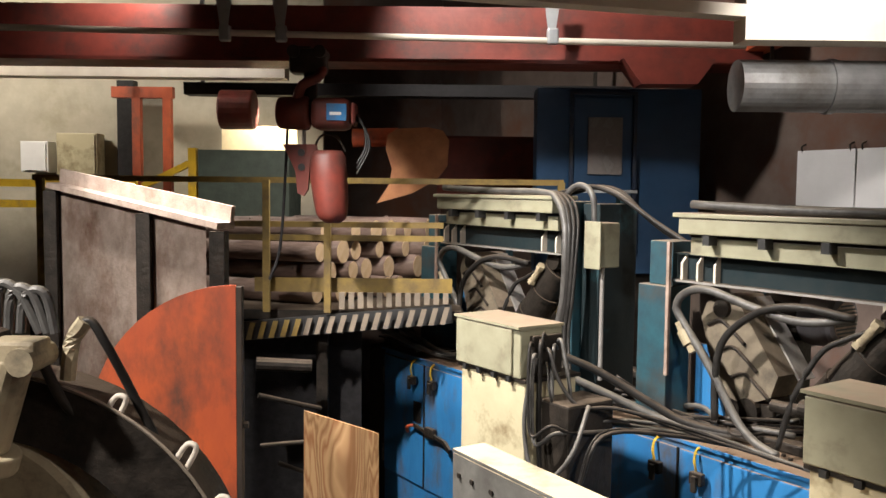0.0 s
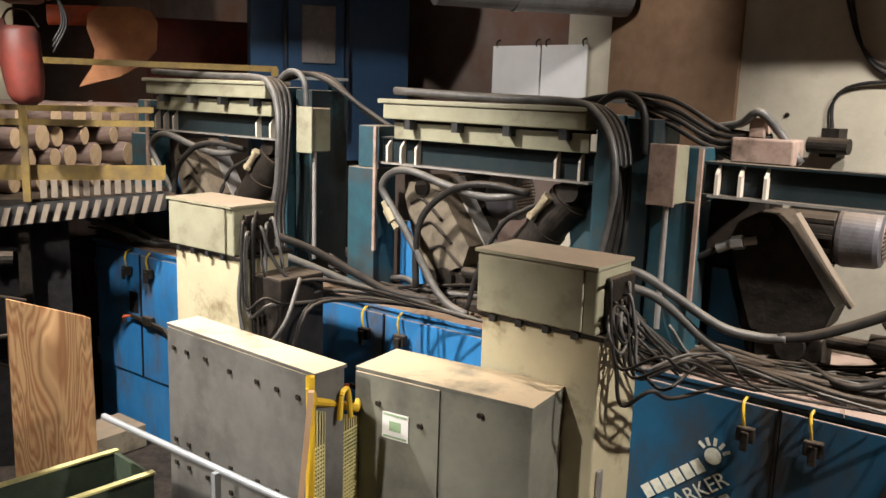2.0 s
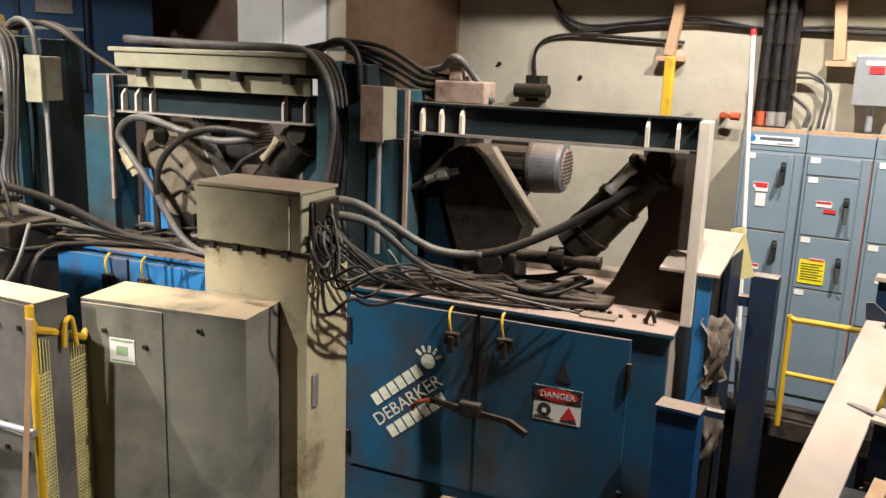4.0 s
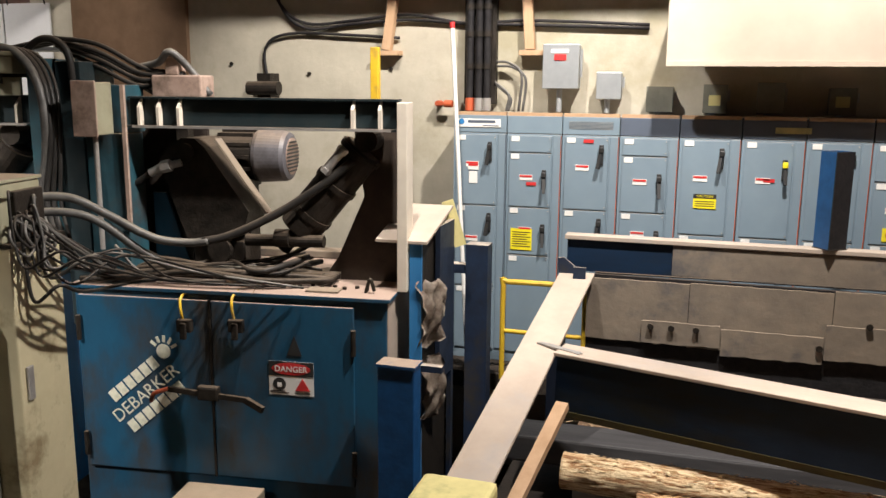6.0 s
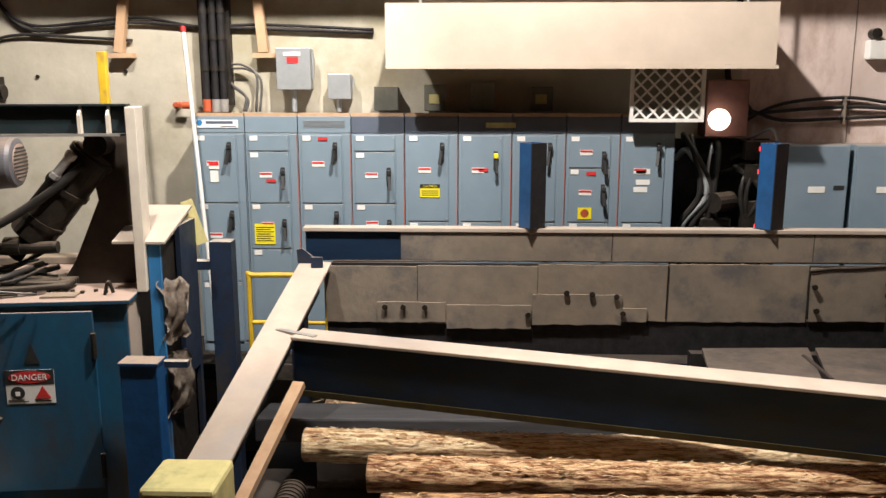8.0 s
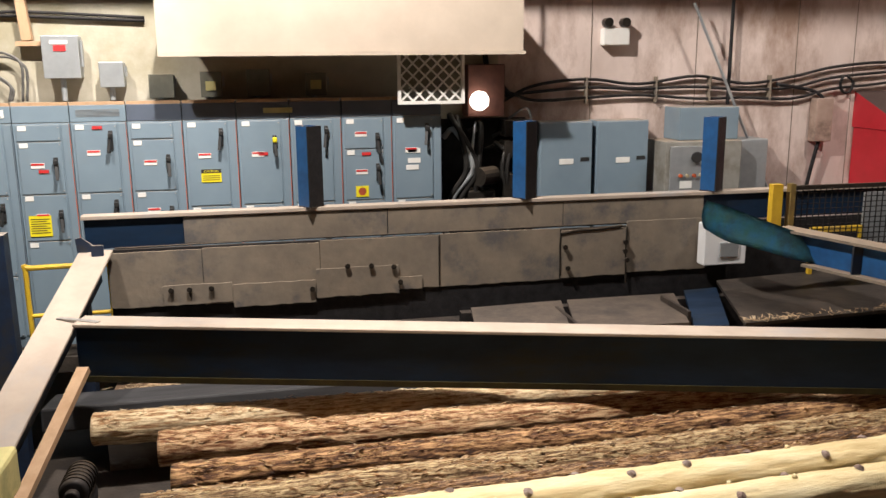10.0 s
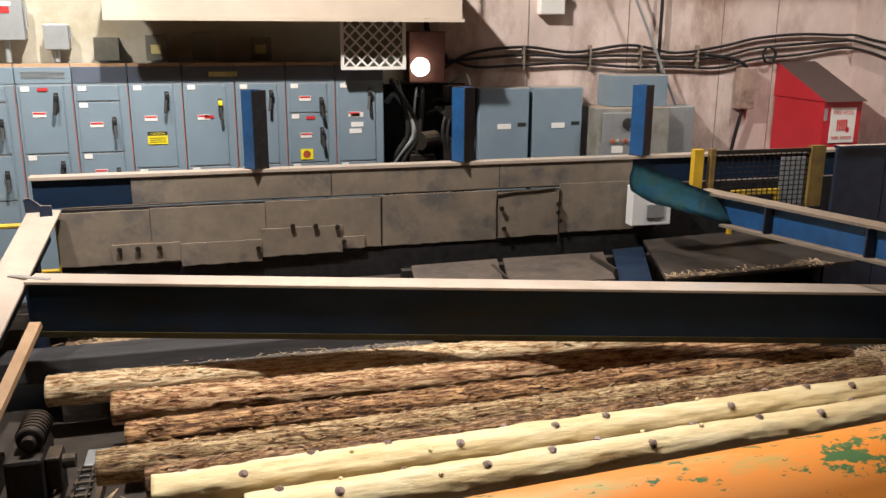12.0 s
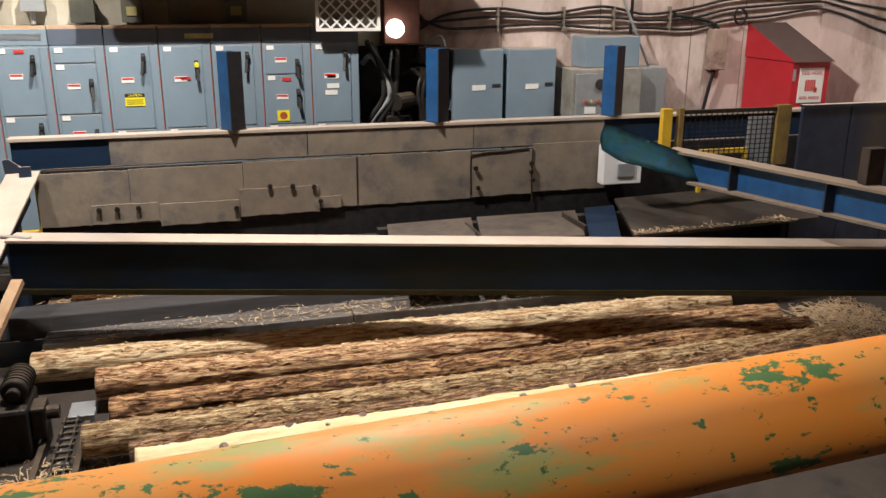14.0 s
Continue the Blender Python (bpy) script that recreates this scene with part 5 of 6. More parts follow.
    part("base_wedge", make(prism, [(o - 2.13, 1.7 + up), (o - 2.02, 1.7 + up), (o - 1.8, 1.031), (o - 2.13, 1.031)], Matrix.Translation((0, 0.62, 0)) @ pose(0, 0, 0, 90), 0.03), paint, t)
    arm_paint = DUSTYLITARM if tray else GREASE
    left_arm(t, o, up, arm_paint)
    right_arm(t, o, up, GREASE)
    part("crossbar", many((cyl, (o - 1.25, 0.42, 1.36), (o - 0.6, 0.42, 1.37), 0.05), (cyl, (o - 1.0, 0.42, 1.385), (o - 0.88, 0.42, 1.385), 0.075), (box, o - 1.4, o - 0.6, 0.36, 0.5, 1.031, 1.12, 0.02)), GREASE, t)
    part("rear_slab", make(box, o - 2.15, o, 1.36, 1.55, 1.031, 1.1, 0.01), DUSTPLATE, t)
    if dx > -5:
        big_motor(t, o, up)
        part("rear_panel", make(box, o - 2.5, o - 1.78, 0.92, 0.96, 1.031, 2.26 + up), GUSSET, t)
    # hoses lying on the top plate and over the frame
    rnd = random.Random(int(dx * 10))
    for k in range(12):
        y0, z0 = rnd.uniform(0.06, 0.5), rnd.uniform(1.05, 1.12)
        part("hose", make(tube, [(w + rnd.uniform(-.1, .3), y0 - 0.1, z0 + rnd.uniform(0, .25)), (w + rnd.uniform(.3, .6), y0 + rnd.uniform(-.1, .3), z0), (w + rnd.uniform(.8, 1.2), rnd.uniform(.05, .6), z0 + rnd.uniform(0, .08)), (w + rnd.uniform(1.3, 1.6), rnd.uniform(.1, .6), z0 + rnd.uniform(0, .1)), (rnd.uniform(-1.0, -0.6), y0 + 0.3, z0 + rnd.uniform(0, .2))], rnd.choice((0.009, 0.012, 0.016, 0.024))), DARKHOSE if k % 6 else HOSE, t, smooth=True)
    tagged(part("deck_debris", make(litter, 77, 160, w + 0.05, -0.9, 0.05, 0.8, 1.03, 0.22), BOARD, t), kind="stuff")
    if tray:
        z = 1.96 + up
        part("elbow_fitting", many((cyl, (o - 1.95, 0.2, z - 0.1), (o - 1.88, 0.2, z - 0.2), 0.055), (cyl, (o - 1.99, 0.2, z - 0.03), (o - 1.95, 0.2, z - 0.1), 0.042), (cyl, (o - 1.88, 0.2, z - 0.2), (o - 1.84, 0.2, z - 0.26), 0.04, None, 6)), BEIGE, t)
        part("curved_hose", make(tube, [(o - 1.0, 0.12, 1.08), (o - 1.2, 0.15, 1.12), (o - 1.42, 0.2, 1.25 + up), (o - 1.68, 0.2, 1.61 + up), (o - 1.92, 0.2, 1.89 + up), (o - 2.03, 0.2, 2.05 + up), (o - 1.93, 0.2, 2.18 + up), (o - 1.71, 0.2, 2.22 + up), (o - 1.35, 0.24, 2.13 + up), (o - 0.95, 0.28, 2.06 + up), (o - 0.6, 0.36, 2.12 + up)], 0.034, 10), HOSE, t, smooth=True)
        part("curved_hose", make(tube, [(o - 1.6, 0.18, 1.2), (o - 1.62, 0.2, 1.6 + up), (o - 1.55, 0.2, 1.85 + up), (o - 1.35, 0.2, 2.04 + up), (o - 1.15, 0.22, 2.14 + up), (o - 0.9, 0.25, 2.17 + up), (o - 0.55, 0.3, 2.13 + up)], 0.03, 10), DARKHOSE, t, smooth=True)
        part("curved_hose", make(tube, [(o - 1.05, 0.2, 1.1), (o - 0.95, 0.22, 1.5), (o - 0.8, 0.3, 1.85 + up), (o - 0.62, 0.34, 1.98 + up), (o - 0.5, 0.36, 2.04 + up)], 0.022, 8), DARKHOSE, t, smooth=True)
        for k in range(2):
            part("large_hose", make(tube, [(w - 0.35, -0.85, 1.62 - 0.1 * k), (w + 0.05, -0.55, 1.63 - 0.14 * k), (w + 0.45, -0.28, 1.5 - 0.16 * k), (w + 0.85, -0.05, 1.28 - 0.1 * k), (w + 1.15, 0.1, 1.14 - 0.03 * k), (w + 1.6, 0.3, 1.1)], 0.036, 10), HOSE if k else DARKHOSE, t, smooth=True)
    else:
        part("large_hose", make(tube, [(-2.75, -0.45, 1.7), (-2.54, -0.3, 1.76), (-2.35, -0.2, 1.74), (-2.16, -0.1, 1.62), (-1.84, 0.0, 1.43), (-1.61, 0.1, 1.38), (-1.45, 0.15, 1.39)], 0.033, 10), HOSE, t, smooth=True)
        part("large_hose", make(tube, [(-1.5, 0.14, 1.385), (-1.3, 0.2, 1.43), (-0.96, 0.3, 1.59), (-0.61, 0.35, 1.81), (-0.35, 0.4, 2.02)], 0.035, 10), DARKHOSE, t, smooth=True)
        part("large_hose", make(tube, [(-2.7, -0.45, 1.62), (-2.51, -0.3, 1.65), (-2.29, -0.2, 1.62), (-2.14, -0.1, 1.51), (-1.94, 0.0, 1.32), (-1.75, 0.1, 1.18)], 0.032, 10), HOSE, t, smooth=True)
        part("arm_hose", make(tube, [(-2.6, 0.35, 1.3), (-2.43, 0.4, 1.57), (-2.25, 0.4, 1.74), (-2.04, 0.4, 1.88)], 0.026, 8), DARKHOSE, t, smooth=True)
        part("arm_fitting", many((cyl, (-2.04, 0.4, 1.88), (-1.94, 0.4, 1.93), 0.036), (cyl, (-1.94, 0.4, 1.93), (-1.86, 0.4, 1.95), 0.05, None, 6), (cyl, (-1.86, 0.4, 1.95), (-1.78, 0.42, 1.97), 0.03)), STEEL, t)
        for k in range(5):
            part("low_hose", make(tube, [(-2.5 + 0.1 * k, 0.05 + 0.06 * k, 1.06), (-2.0, 0.08 + 0.07 * k, 1.1 + 0.02 * k), (-1.5, 0.05 + 0.09 * k, 1.16 - 0.01 * k), (-1.0, 0.12 + 0.09 * k, 1.1 + 0.03 * (k % 2)), (-0.5, 0.32 + 0.05 * k, 1.08)], 0.026, 8), GREASE, t, smooth=True)
        part("loose_plate", make(box, -0.66, -0.4, 0.1, 0.24, 1.034, 1.046), DUSTPLATE, t)
    part("eye_hook", make(tube, [(-0.2, 0.18, 1.03), (-0.16, 0.16, 1.14), (-0.13, 0.17, 1.05)], 0.014), GREASE, t)
    for k in range(7):
        part("bolt", make(cyl, (-0.75 + 0.09 * k, 0.25 + 0.05 * (k % 2), 1.03), (-0.75 + 0.09 * k, 0.25 + 0.05 * (k % 2), 1.05), 0.018, None, 8), GREASE, top)
    if tray:
        z = 2.66 + lift
        part("cable_tray", many((box, -1.55, 0.42, 0.1, 0.4, z, z + 0.13, 0.01), (box, -1.6, 0.44, 0.08, 0.42, z + 0.131, z + 0.17, 0.008)), OLIVE, t, "dusty olive-cream cable tray")
        part("tray_panel", make(box, -1.5, 0.4, 0.2, 0.23, z - 0.17, z - 0.03), OLIVE, t)
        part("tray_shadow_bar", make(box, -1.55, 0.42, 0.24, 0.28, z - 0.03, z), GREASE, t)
        for k in range(4):
            part("tray_clip", make(box, -1.3 + 0.5 * k, -1.24 + 0.5 * k, 0.09, 0.19, z - 0.08, z - 0.001), INK, t)
        part("rear_cover", make(box, -1.45, 0.48, 0.85, 1.2, z + 0.2, z + 0.23), GALV, t)
        part("cover_leg", make(box, -1.4, -1.34, 1.0, 1.06, 1.031, z + 0.2), TEAL, t)
        part("cover_leg", make(box, 0.38, 0.44, 1.0, 1.06, 1.031, z + 0.2), TEAL, t)
        col = part("tray_column", make(box, 0.46, 0.62, 0.2, 0.5, 1.031, z + 0.12, 0.01), TEAL, t)
        part("column_back", make(box, 0.64, 0.86, 0.3, 0.8, 0.6, z + 0.1, 0.01), FRAME, t)
        j = 0.13 if dx < -5 else 0.1
        jb = part("junction_box", make(box, 0.9 + j, 1.07 + j, -0.02, 0.22, 2.2 + lift, 2.6 + lift, 0.012), OLIVE, t)
        part("box_lid", make(box, 0.885 + j, 1.085 + j, -0.04, -0.021, 2.19 + lift, 2.61 + lift, 0.006), VALVE if dx > -5 else OLIVE, jb)
        part("box_conduit", make(cyl, (0.98 + j, 0.1, 1.3), (0.98 + j, 0.1, 2.2 + lift), 0.02), STEEL, jb)
        h = z - 2.66
        for k in range(4):
            e = 0.028 * k
            part("tray_hose", make(tube, [(-1.43, 0.12 + 0.06 * k, 2.9 + h), (-0.49, 0.13 + 0.06 * k, 2.87 + h + 0.01 * (k % 2)), (0.28, 0.12 + 0.05 * k, 2.86 + h), (0.5 + e, 0.1 + 0.04 * k, 2.78 + h), (0.66 + e, 0.05 + 0.03 * k, 2.58 + h), (0.73 + e, 0.02 * k, 2.3 + h), (0.71 + 1.5 * e, 0.0, 2.0), (0.68 + 2 * e, -0.05, 1.65), (0.84 + 2 * e, -0.15, 1.35 - 0.03 * k)], 0.034 - 0.006 * k, 10), HOSE if k == 0 else DARKHOSE, t, smooth=True)
        part("arch_hose", make(tube, [(0.36, 0.3, 2.72 + h), (0.42, 0.3, 2.85 + h), (0.56, 0.3, 2.93 + h), (0.7, 0.3, 2.9 + h), (0.78, 0.3, 2.78 + h), (0.8, 0.3, 2.5 + h)], 0.03, 10), HOSE if dx < -5 else DARKHOSE, t, smooth=True)
        for k in range(4):
            part("over_hose", make(tube, [(0.0, 0.5 + 0.07 * k, z + 0.18), (0.43, 0.56 + 0.05 * k, 2.92 + h), (0.72, 0.58 + 0.05 * k, 2.87 + h), (1.0, 0.6 + 0.04 * k, 2.74 + h - 0.02 * k), (1.25, 0.62 + 0.04 * k, 2.6 + h - 0.03 * k), (1.6, 0.66, 2.42 + h)], 0.024 - 0.004 * (k % 2), 8), HOSE if k == 1 else DARKHOSE, t, smooth=True)
    return t


d3 = debarker(0.0, False, label="blue steel debarker housing with lettered doors and a danger sign", paint=DEEPBLUE)
part("valve_block", many((box, -2.05, -1.62, 0.5, 0.75, 2.48, 2.66, 0.015), (box, -1.95, -1.84, 0.55, 0.7, 2.66, 2.8, 0.01)), VALVE, d3, "pinkish valve block")
part("valve_stand", make(box, -1.9, -1.8, 0.6, 0.7, 1.031, 2.478), GREASE, d3)
for k in range(4):
    part("valve_hose", make(tube, [(-2.9, 0.45 + 0.06 * k, 2.95 - 0.03 * k), (-2.5, 0.5, 2.9 - 0.06 * k), (-2.15, 0.55, 2.72 - 0.05 * k), (-1.95 + 0.05 * k, 0.6, 2.68)], 0.02), DARKHOSE, d3, smooth=True)
part("pale_hose", make(tube, [(-2.2, 0.6, 2.72), (-2.0, 0.55, 2.76), (-1.88, 0.52, 2.84), (-1.75, 0.6, 2.7), (-1.6, 0.62, 2.5)], 0.03), HOSE, d3, smooth=True)
d2 = debarker(-3.4, True, offset=0.4)
d1 = debarker(-6.9, True, 2.58, offset=0.4, lift=0.12, seam=-1.62)
part("side_box", make(box, -3.1, -2.63, 0.1, 0.9, -1.29, 0.97, 0.02), GREASE, d1)
part("top_loop", make(tube, [(-2.5, 0.1, 1.04), (-2.46, 0.1, 1.22), (-2.3, 0.12, 1.32), (-2.1, 0.14, 1.28), (-2.0, 0.15, 1.04)], 0.022), HOSE, d1, smooth=True)
part("end_plate", make(box, 0.001, 0.008, 0.04, 0.9, 0.3, 0.99), FLANGE, d3, "pale dusty end plate")
part("end_plate", make(box, 0.001, 0.008, 0.04, 0.9, -1.28, 0.295), BLUE, d3)
sign = part("danger_sign", make(box, -0.93, -0.57, -0.004, -0.001, 0.23, 0.5), WHITE, d3)
part("sign_band", make(box, -0.93, -0.57, -0.006, -0.004, 0.385, 0.5), INK, sign)
part("sign_oval", make(lambda bm: bmesh.ops.create_cone(bm, cap_ends=True, segments=28, radius1=1, radius2=1, depth=1, matrix=Matrix.Translation((-0.75, -0.0075, 0.443)) @ Matrix.Diagonal((0.155, 0.002, 0.048, 1)) @ pose(0, 0, 0, 90))), RED, sign)
words("sign_word", "DANGER", 0.066, pose(-0.75, -0.0105, 0.42, 90), WHITE, sign)
part("sign_ring", make(cyl, (-0.845, -0.007, 0.318), (-0.845, -0.005, 0.318), 0.052, None, 24), INK, sign)
part("sign_lock", make(box, -0.862, -0.828, -0.009, -0.007, 0.295, 0.33), WHITE, sign)
part("sign_triangle", make(prism, [(-0.06, -0.045), (0.06, -0.045), (0, 0.055)], Matrix.Translation((-0.66, -0.005, 0.315)) @ pose(0, 0, 0, 90), 0.003), RED, sign)
part("bar_text", many((box, -0.92, -0.77, -0.006, -0.0045, 0.245, 0.252), (box, -0.92, -0.8, -0.006, -0.0045, 0.257, 0.264), (box, -0.72, -0.6, -0.006, -0.0045, 0.245, 0.255)), INK, sign)
TANBOX = material("tan_step", (0.3, 0.25, 0.17), (0.22, 0.18, 0.12), 0.8, scale=5, bump=0.2, stain=(0.12, 0.1, 0.07), stain_scale=2.5, stain_amount=0.4, dust=0.8)
STENCIL = material("stencil_paint", (0.75, 0.74, 0.6), (0.55, 0.55, 0.45), 0.7, scale=18, bump=0)
stencil = Matrix.Translation((-1.95, -0.004, 0.13)) @ pose(0, 0, 0, 90) @ pose(0, 0, 0, 0, 0, 40)
words("stencil_word", "DEBARKER", 0.15, stencil @ Matrix.Translation((0, -0.01, 0)), STENCIL, d3)
for off, count in ((0.185, 6), (-0.1, 7)):
    for k in range(count):
        bar_part = part("stencil_bar", make(box, -0.036, 0.036, -0.05, 0.05, -0.001, 0.002), STENCIL, d3)
        bar_part.matrix_local = stencil @ Matrix.Translation((0.09 * (k - (count - 1) / 2), off, 0))
paw = many((cyl, (-1.8, -0.004, 0.52), (-1.8, -0.001, 0.52), 0.06, None, 16), *[(bar, (-1.8 + 0.075 * math.cos(a), -0.003, 0.52 + 0.075 * math.sin(a)), (-1.8 + 0.13 * math.cos(a), -0.003, 0.52 + 0.13 * math.sin(a)), 0.003, 0.024) for a in (0.5, 1.0, 1.5, 2.0, 2.5)])
part("emblem", paw, STENCIL, d3)
part("frost_decal", many(*[(bar, (-0.55 + 0.04 * i, -0.003, 0.05 + 0.1 * (i % 3)), (-0.47 + 0.04 * i, -0.003, 0.15 + 0.1 * (i % 3)), 0.003, 0.03) for i in range(6)]), STENCIL, d2)
part("warning_plate", make(box, -1.85, -1.68, -0.004, -0.001, 0.25, 0.5), GREASE, d1)


for dx, x0, x1, top in ((0.0, -1.60, -0.96, -0.52), (-6.9, -2.01, -1.46, -1.02)):
    solo("step_block", make(box, x0, x1, -0.75, -0.09, -1.29, top, 0.01), TANBOX, "low dusty tan step block before a debarker door", "step", "step blocks", m=row_pose(dx))

# outlet of the nearest debarker
outlet = thing("outlet_frame", "blue steel outlet frame with torn plastic curtain", "frame")
part("inner_plate", make(box, 0.18, 0.22, 4.42, 5.05, -1.3, 1.42), GREASE, outlet)
part("edge_strip", make(box, 0.13, 0.225, 4.385, 4.415, -1.3, 1.4), BLUE, outlet, "blue edge coloured brighter as the lit side")
part("outer_plate", make(box, 0.24, 0.28, 4.7, 5.1, 0.2, 1.5), NAVY, outlet)
part("outer_leg", make(box, 0.24, 0.28, 5.04, 5.1, -1.3, 0.199), NAVY, outlet)
part("shelf", make(lambda bm: prism(bm, [(4.36, 1.41), (5.05, 1.6), (5.05, 1.62), (4.36, 1.43)], Matrix(((0, 0, 1, -0.14), (1, 0, 0, 0), (0, 1, 0, 0), (0, 0, 0, 1))), 0.42)), FLANGE, outlet)
part("cross_tie", make(box, 0.2, 0.42, 4.3, 4.36, 0.42, 0.47), NAVY, outlet)


def crumpled(bm, z, seed):
    n = 14
    rows = [[bm.verts.new((0.2 + 0.1 * i / n + 0.05 * noise.noise(Vector((3.1 * i / n + seed, 5.0 * j / n, 0))) + 0.03 * noise.noise(Vector((8.0 * i / n, 11.0 * j / n, seed))) + 0.06 * math.sin(3.1 * j / n),
                           4.36 + 0.26 * i / n + 0.02 * noise.noise(Vector((4.0 * j / n, seed, 2))), z - 0.24 + 0.52 * j / n + 0.03 * noise.noise(Vector((6.0 * i / n, seed, 5))))) for i in range(n + 1)] for j in range(n + 1)]
    for u, v in zip(rows, rows[1:]):
        for i in range(n):
            bm.faces.new((u[i], u[i + 1], v[i + 1], v[i]))
    bmesh.ops.solidify(bm, geom=bm.faces[:], thickness=0.008)


for z in (0.82, 0.2):
    part("curtain", make(crumpled, z, 3 * z), CURTAIN, outlet, "dirty crumpled plastic curtain", smooth=True)
solo("leaning_tag", make(box, -0.05, 0.05, -0.004, 0.004, 0, 0.4), PALE_YELLOW, "pale yellow card leaning against the outlet shelf", "card", m=pose(0.33, 5.12, 1.27, 0, -17, 20))
stub = thing("stub_post", "short blue square post beside the debarker", "post")
part("tube", make(box, 0.08, 0.36, 3.82, 3.98, -1.3, 0.6, 0.006), BLUEPOST, stub)
part("cap", make(box, 0.07, 0.37, 3.81, 3.99, 0.601, 0.62), BLUEPOST, stub)


# control cabinets in front of the debarkers
def control_cabinet(dx, duct=True):
    t = thing("control_cabinet", "cream enclosure on a stained cream pedestal with cables", "control cabinet", row_pose(dx, -1.49), "control cabinets")
    part("pedestal", make(box, 0.02, 0.8, 0.05, 0.55, -1.29, 1.61, 0.01), CREAM, t)
    if duct:
        part("rear_duct", make(box, 0.82, 1.15, 0.15, 0.6, -1.29, 1.5, 0.02), GREASE, t)
    else:
        part("side_latch", make(box, 0.801, 0.82, 0.1, 0.16, 0.62, 0.84, 0.006), STEEL, t)
    part("flange", make(box, 0.0, 0.83, 0.03, 0.57, 1.611, 1.635), GREASE, t)
    e = part("enclosure", make(box, 0.0, 0.78, 0.02, 0.42, 1.636, 2.0, 0.012), OLIVE, t, "dusty olive-cream enclosure")
    part("cover", make(box, 0.01, 0.7, 0.0, 0.018, 1.65, 1.99, 0.006), OLIVE, e)
    part("lip", make(box, -0.01, 0.79, -0.01, 0.43, 2.001, 2.02), OLIVE, e)
    part("side_gland", make(box, 0.781, 0.83, 0.1, 0.38, 1.66, 1.95, 0.01), GREASE, e)
    for k in range(4):
        part("foot", make(box, 0.1 + 0.18 * k, 0.14 + 0.18 * k, 0.0, 0.03, 1.6, 1.64), INK, e)
    rnd = random.Random(int(dx * 7))
    for k in range(5 if duct else 4):
        z, y, out = rnd.uniform(1.7, 1.95), rnd.uniform(0.0, 0.3), rnd.uniform(0.1, 0.34)
        low = rnd.uniform(0.7, 1.35) if duct else rnd.uniform(1.25, 1.55)
        part("hanging_cable", make(tube, [(0.8, y + 0.1, z), (0.86, y, z + 0.02), (0.9, y - 0.04, 0.4 * z + 0.6 * low), (0.9 + 0.3 * out, y - 0.05, low), (0.92 + out, y, low + 0.1), (0.97 + out, y + 0.2, 1.3 + 0.2 * (low > 1.4)), (1.1 + out, 0.9, 1.25), (1.3 + out, 1.45, 1.12)], rnd.choice((0.009, 0.012, 0.016)), 7), DARKHOSE if k % 4 else HOSE, t, smooth=True)
    for k in range(0 if duct else 7):
        y, z = rnd.uniform(0.02, 0.36), rnd.uniform(1.5, 1.9)
        r0 = rnd.uniform(0.05, 0.13)
        part("coiled_cable", make(tube, [(0.84, y, z + r0), (0.9, y + r0, z), (0.92, y, z - r0), (0.9, y - r0, z), (0.86, y, z + 0.8 * r0), (0.95, y + 0.2, z - 0.1), (1.05, y + 0.5, 1.35)], rnd.choice((0.009, 0.012)), 7), DARKHOSE if k % 3 else HOSE, t, smooth=True)
    for k in range(3):
        z = rnd.uniform(1.68, 1.92)
        y = rnd.uniform(0.1, 0.38)
        low = rnd.uniform(1.35, 1.5)
        part("cable", make(tube, [(0.8, y, z), (0.86 + rnd.uniform(0, .05), y - 0.04, z + 0.02), (0.9 + rnd.uniform(0, .1), y - rnd.uniform(0, .12), 0.5 * (z + low)), (0.98 + rnd.uniform(0, .15), y + rnd.uniform(-.1, .1), low), (1.15 + rnd.uniform(0, .2), y + 0.3, low + rnd.uniform(-.05, .12)), (1.4 + rnd.uniform(0, .2), 0.9 + rnd.uniform(0, .3), 1.2 + rnd.uniform(0, .1)), (rnd.uniform(1.7, 2.2), 1.45, 1.1)], rnd.choice((0.008, 0.01, 0.015)), 7), DARKHOSE if k % 5 else HOSE, t, smooth=True)
    if not duct:
        return t
    part("loop_cable", make(tube, [(0.86, 0.1, 1.8), (0.86, 0.0, 1.4), (0.95, -0.02, 1.05), (1.1, 0.0, 0.98), (1.25, 0.1, 1.2), (1.2, 0.3, 1.5)], 0.016), HOSE, t, smooth=True)
    return t


control_cabinet(-2.79, False)
control_cabinet(-5.8)

# ---- grey cabinets, guard and boards in the foreground ----
g1 = thing("panel_box", "dark bolted steel panel box with a dusty cream top", "panel box", pose(-4.21, 1.16, 0, 0, 0, 5.2))
part("body", make(box, 0, 1.4, 0.012, 0.23, -1.29, 1.365, 0.004), PLATE, g1)
part("top_cover", make(box, -0.01, 1.41, 0.0, 0.24, 1.366, 1.385), PLATE, g1)
part("front_sheet", make(box, 0.0, 1.4, 0.0, 0.01, 0.55, 1.36), PLATE, g1)
part("lower_sheet", make(box, 0.0, 1.4, 0.0, 0.01, -1.28, 0.54), PLATE, g1)
for x in (0.08, 0.22, 0.42, 0.66, 0.92, 1.1, 1.28):
    for z in (1.24, 0.62, 0.46):
        part("bolt", make(cyl, (x, -0.014, z - 0.02 * (x > 0.5)), (x, 0.0, z - 0.02 * (x > 0.5)), 0.018, 0.012, 8), GREASE, g1)
g2 = thing("panel_box", "grey-green steel cabinet with a sticker and dusty top", "panel box", pose(-2.95, 1.70, 0, 0, 0, 13.7))
part("body", make(box, 0, 1.14, 0.0, 0.42, -1.29, 1.29, 0.006), GREYBOX, g2)
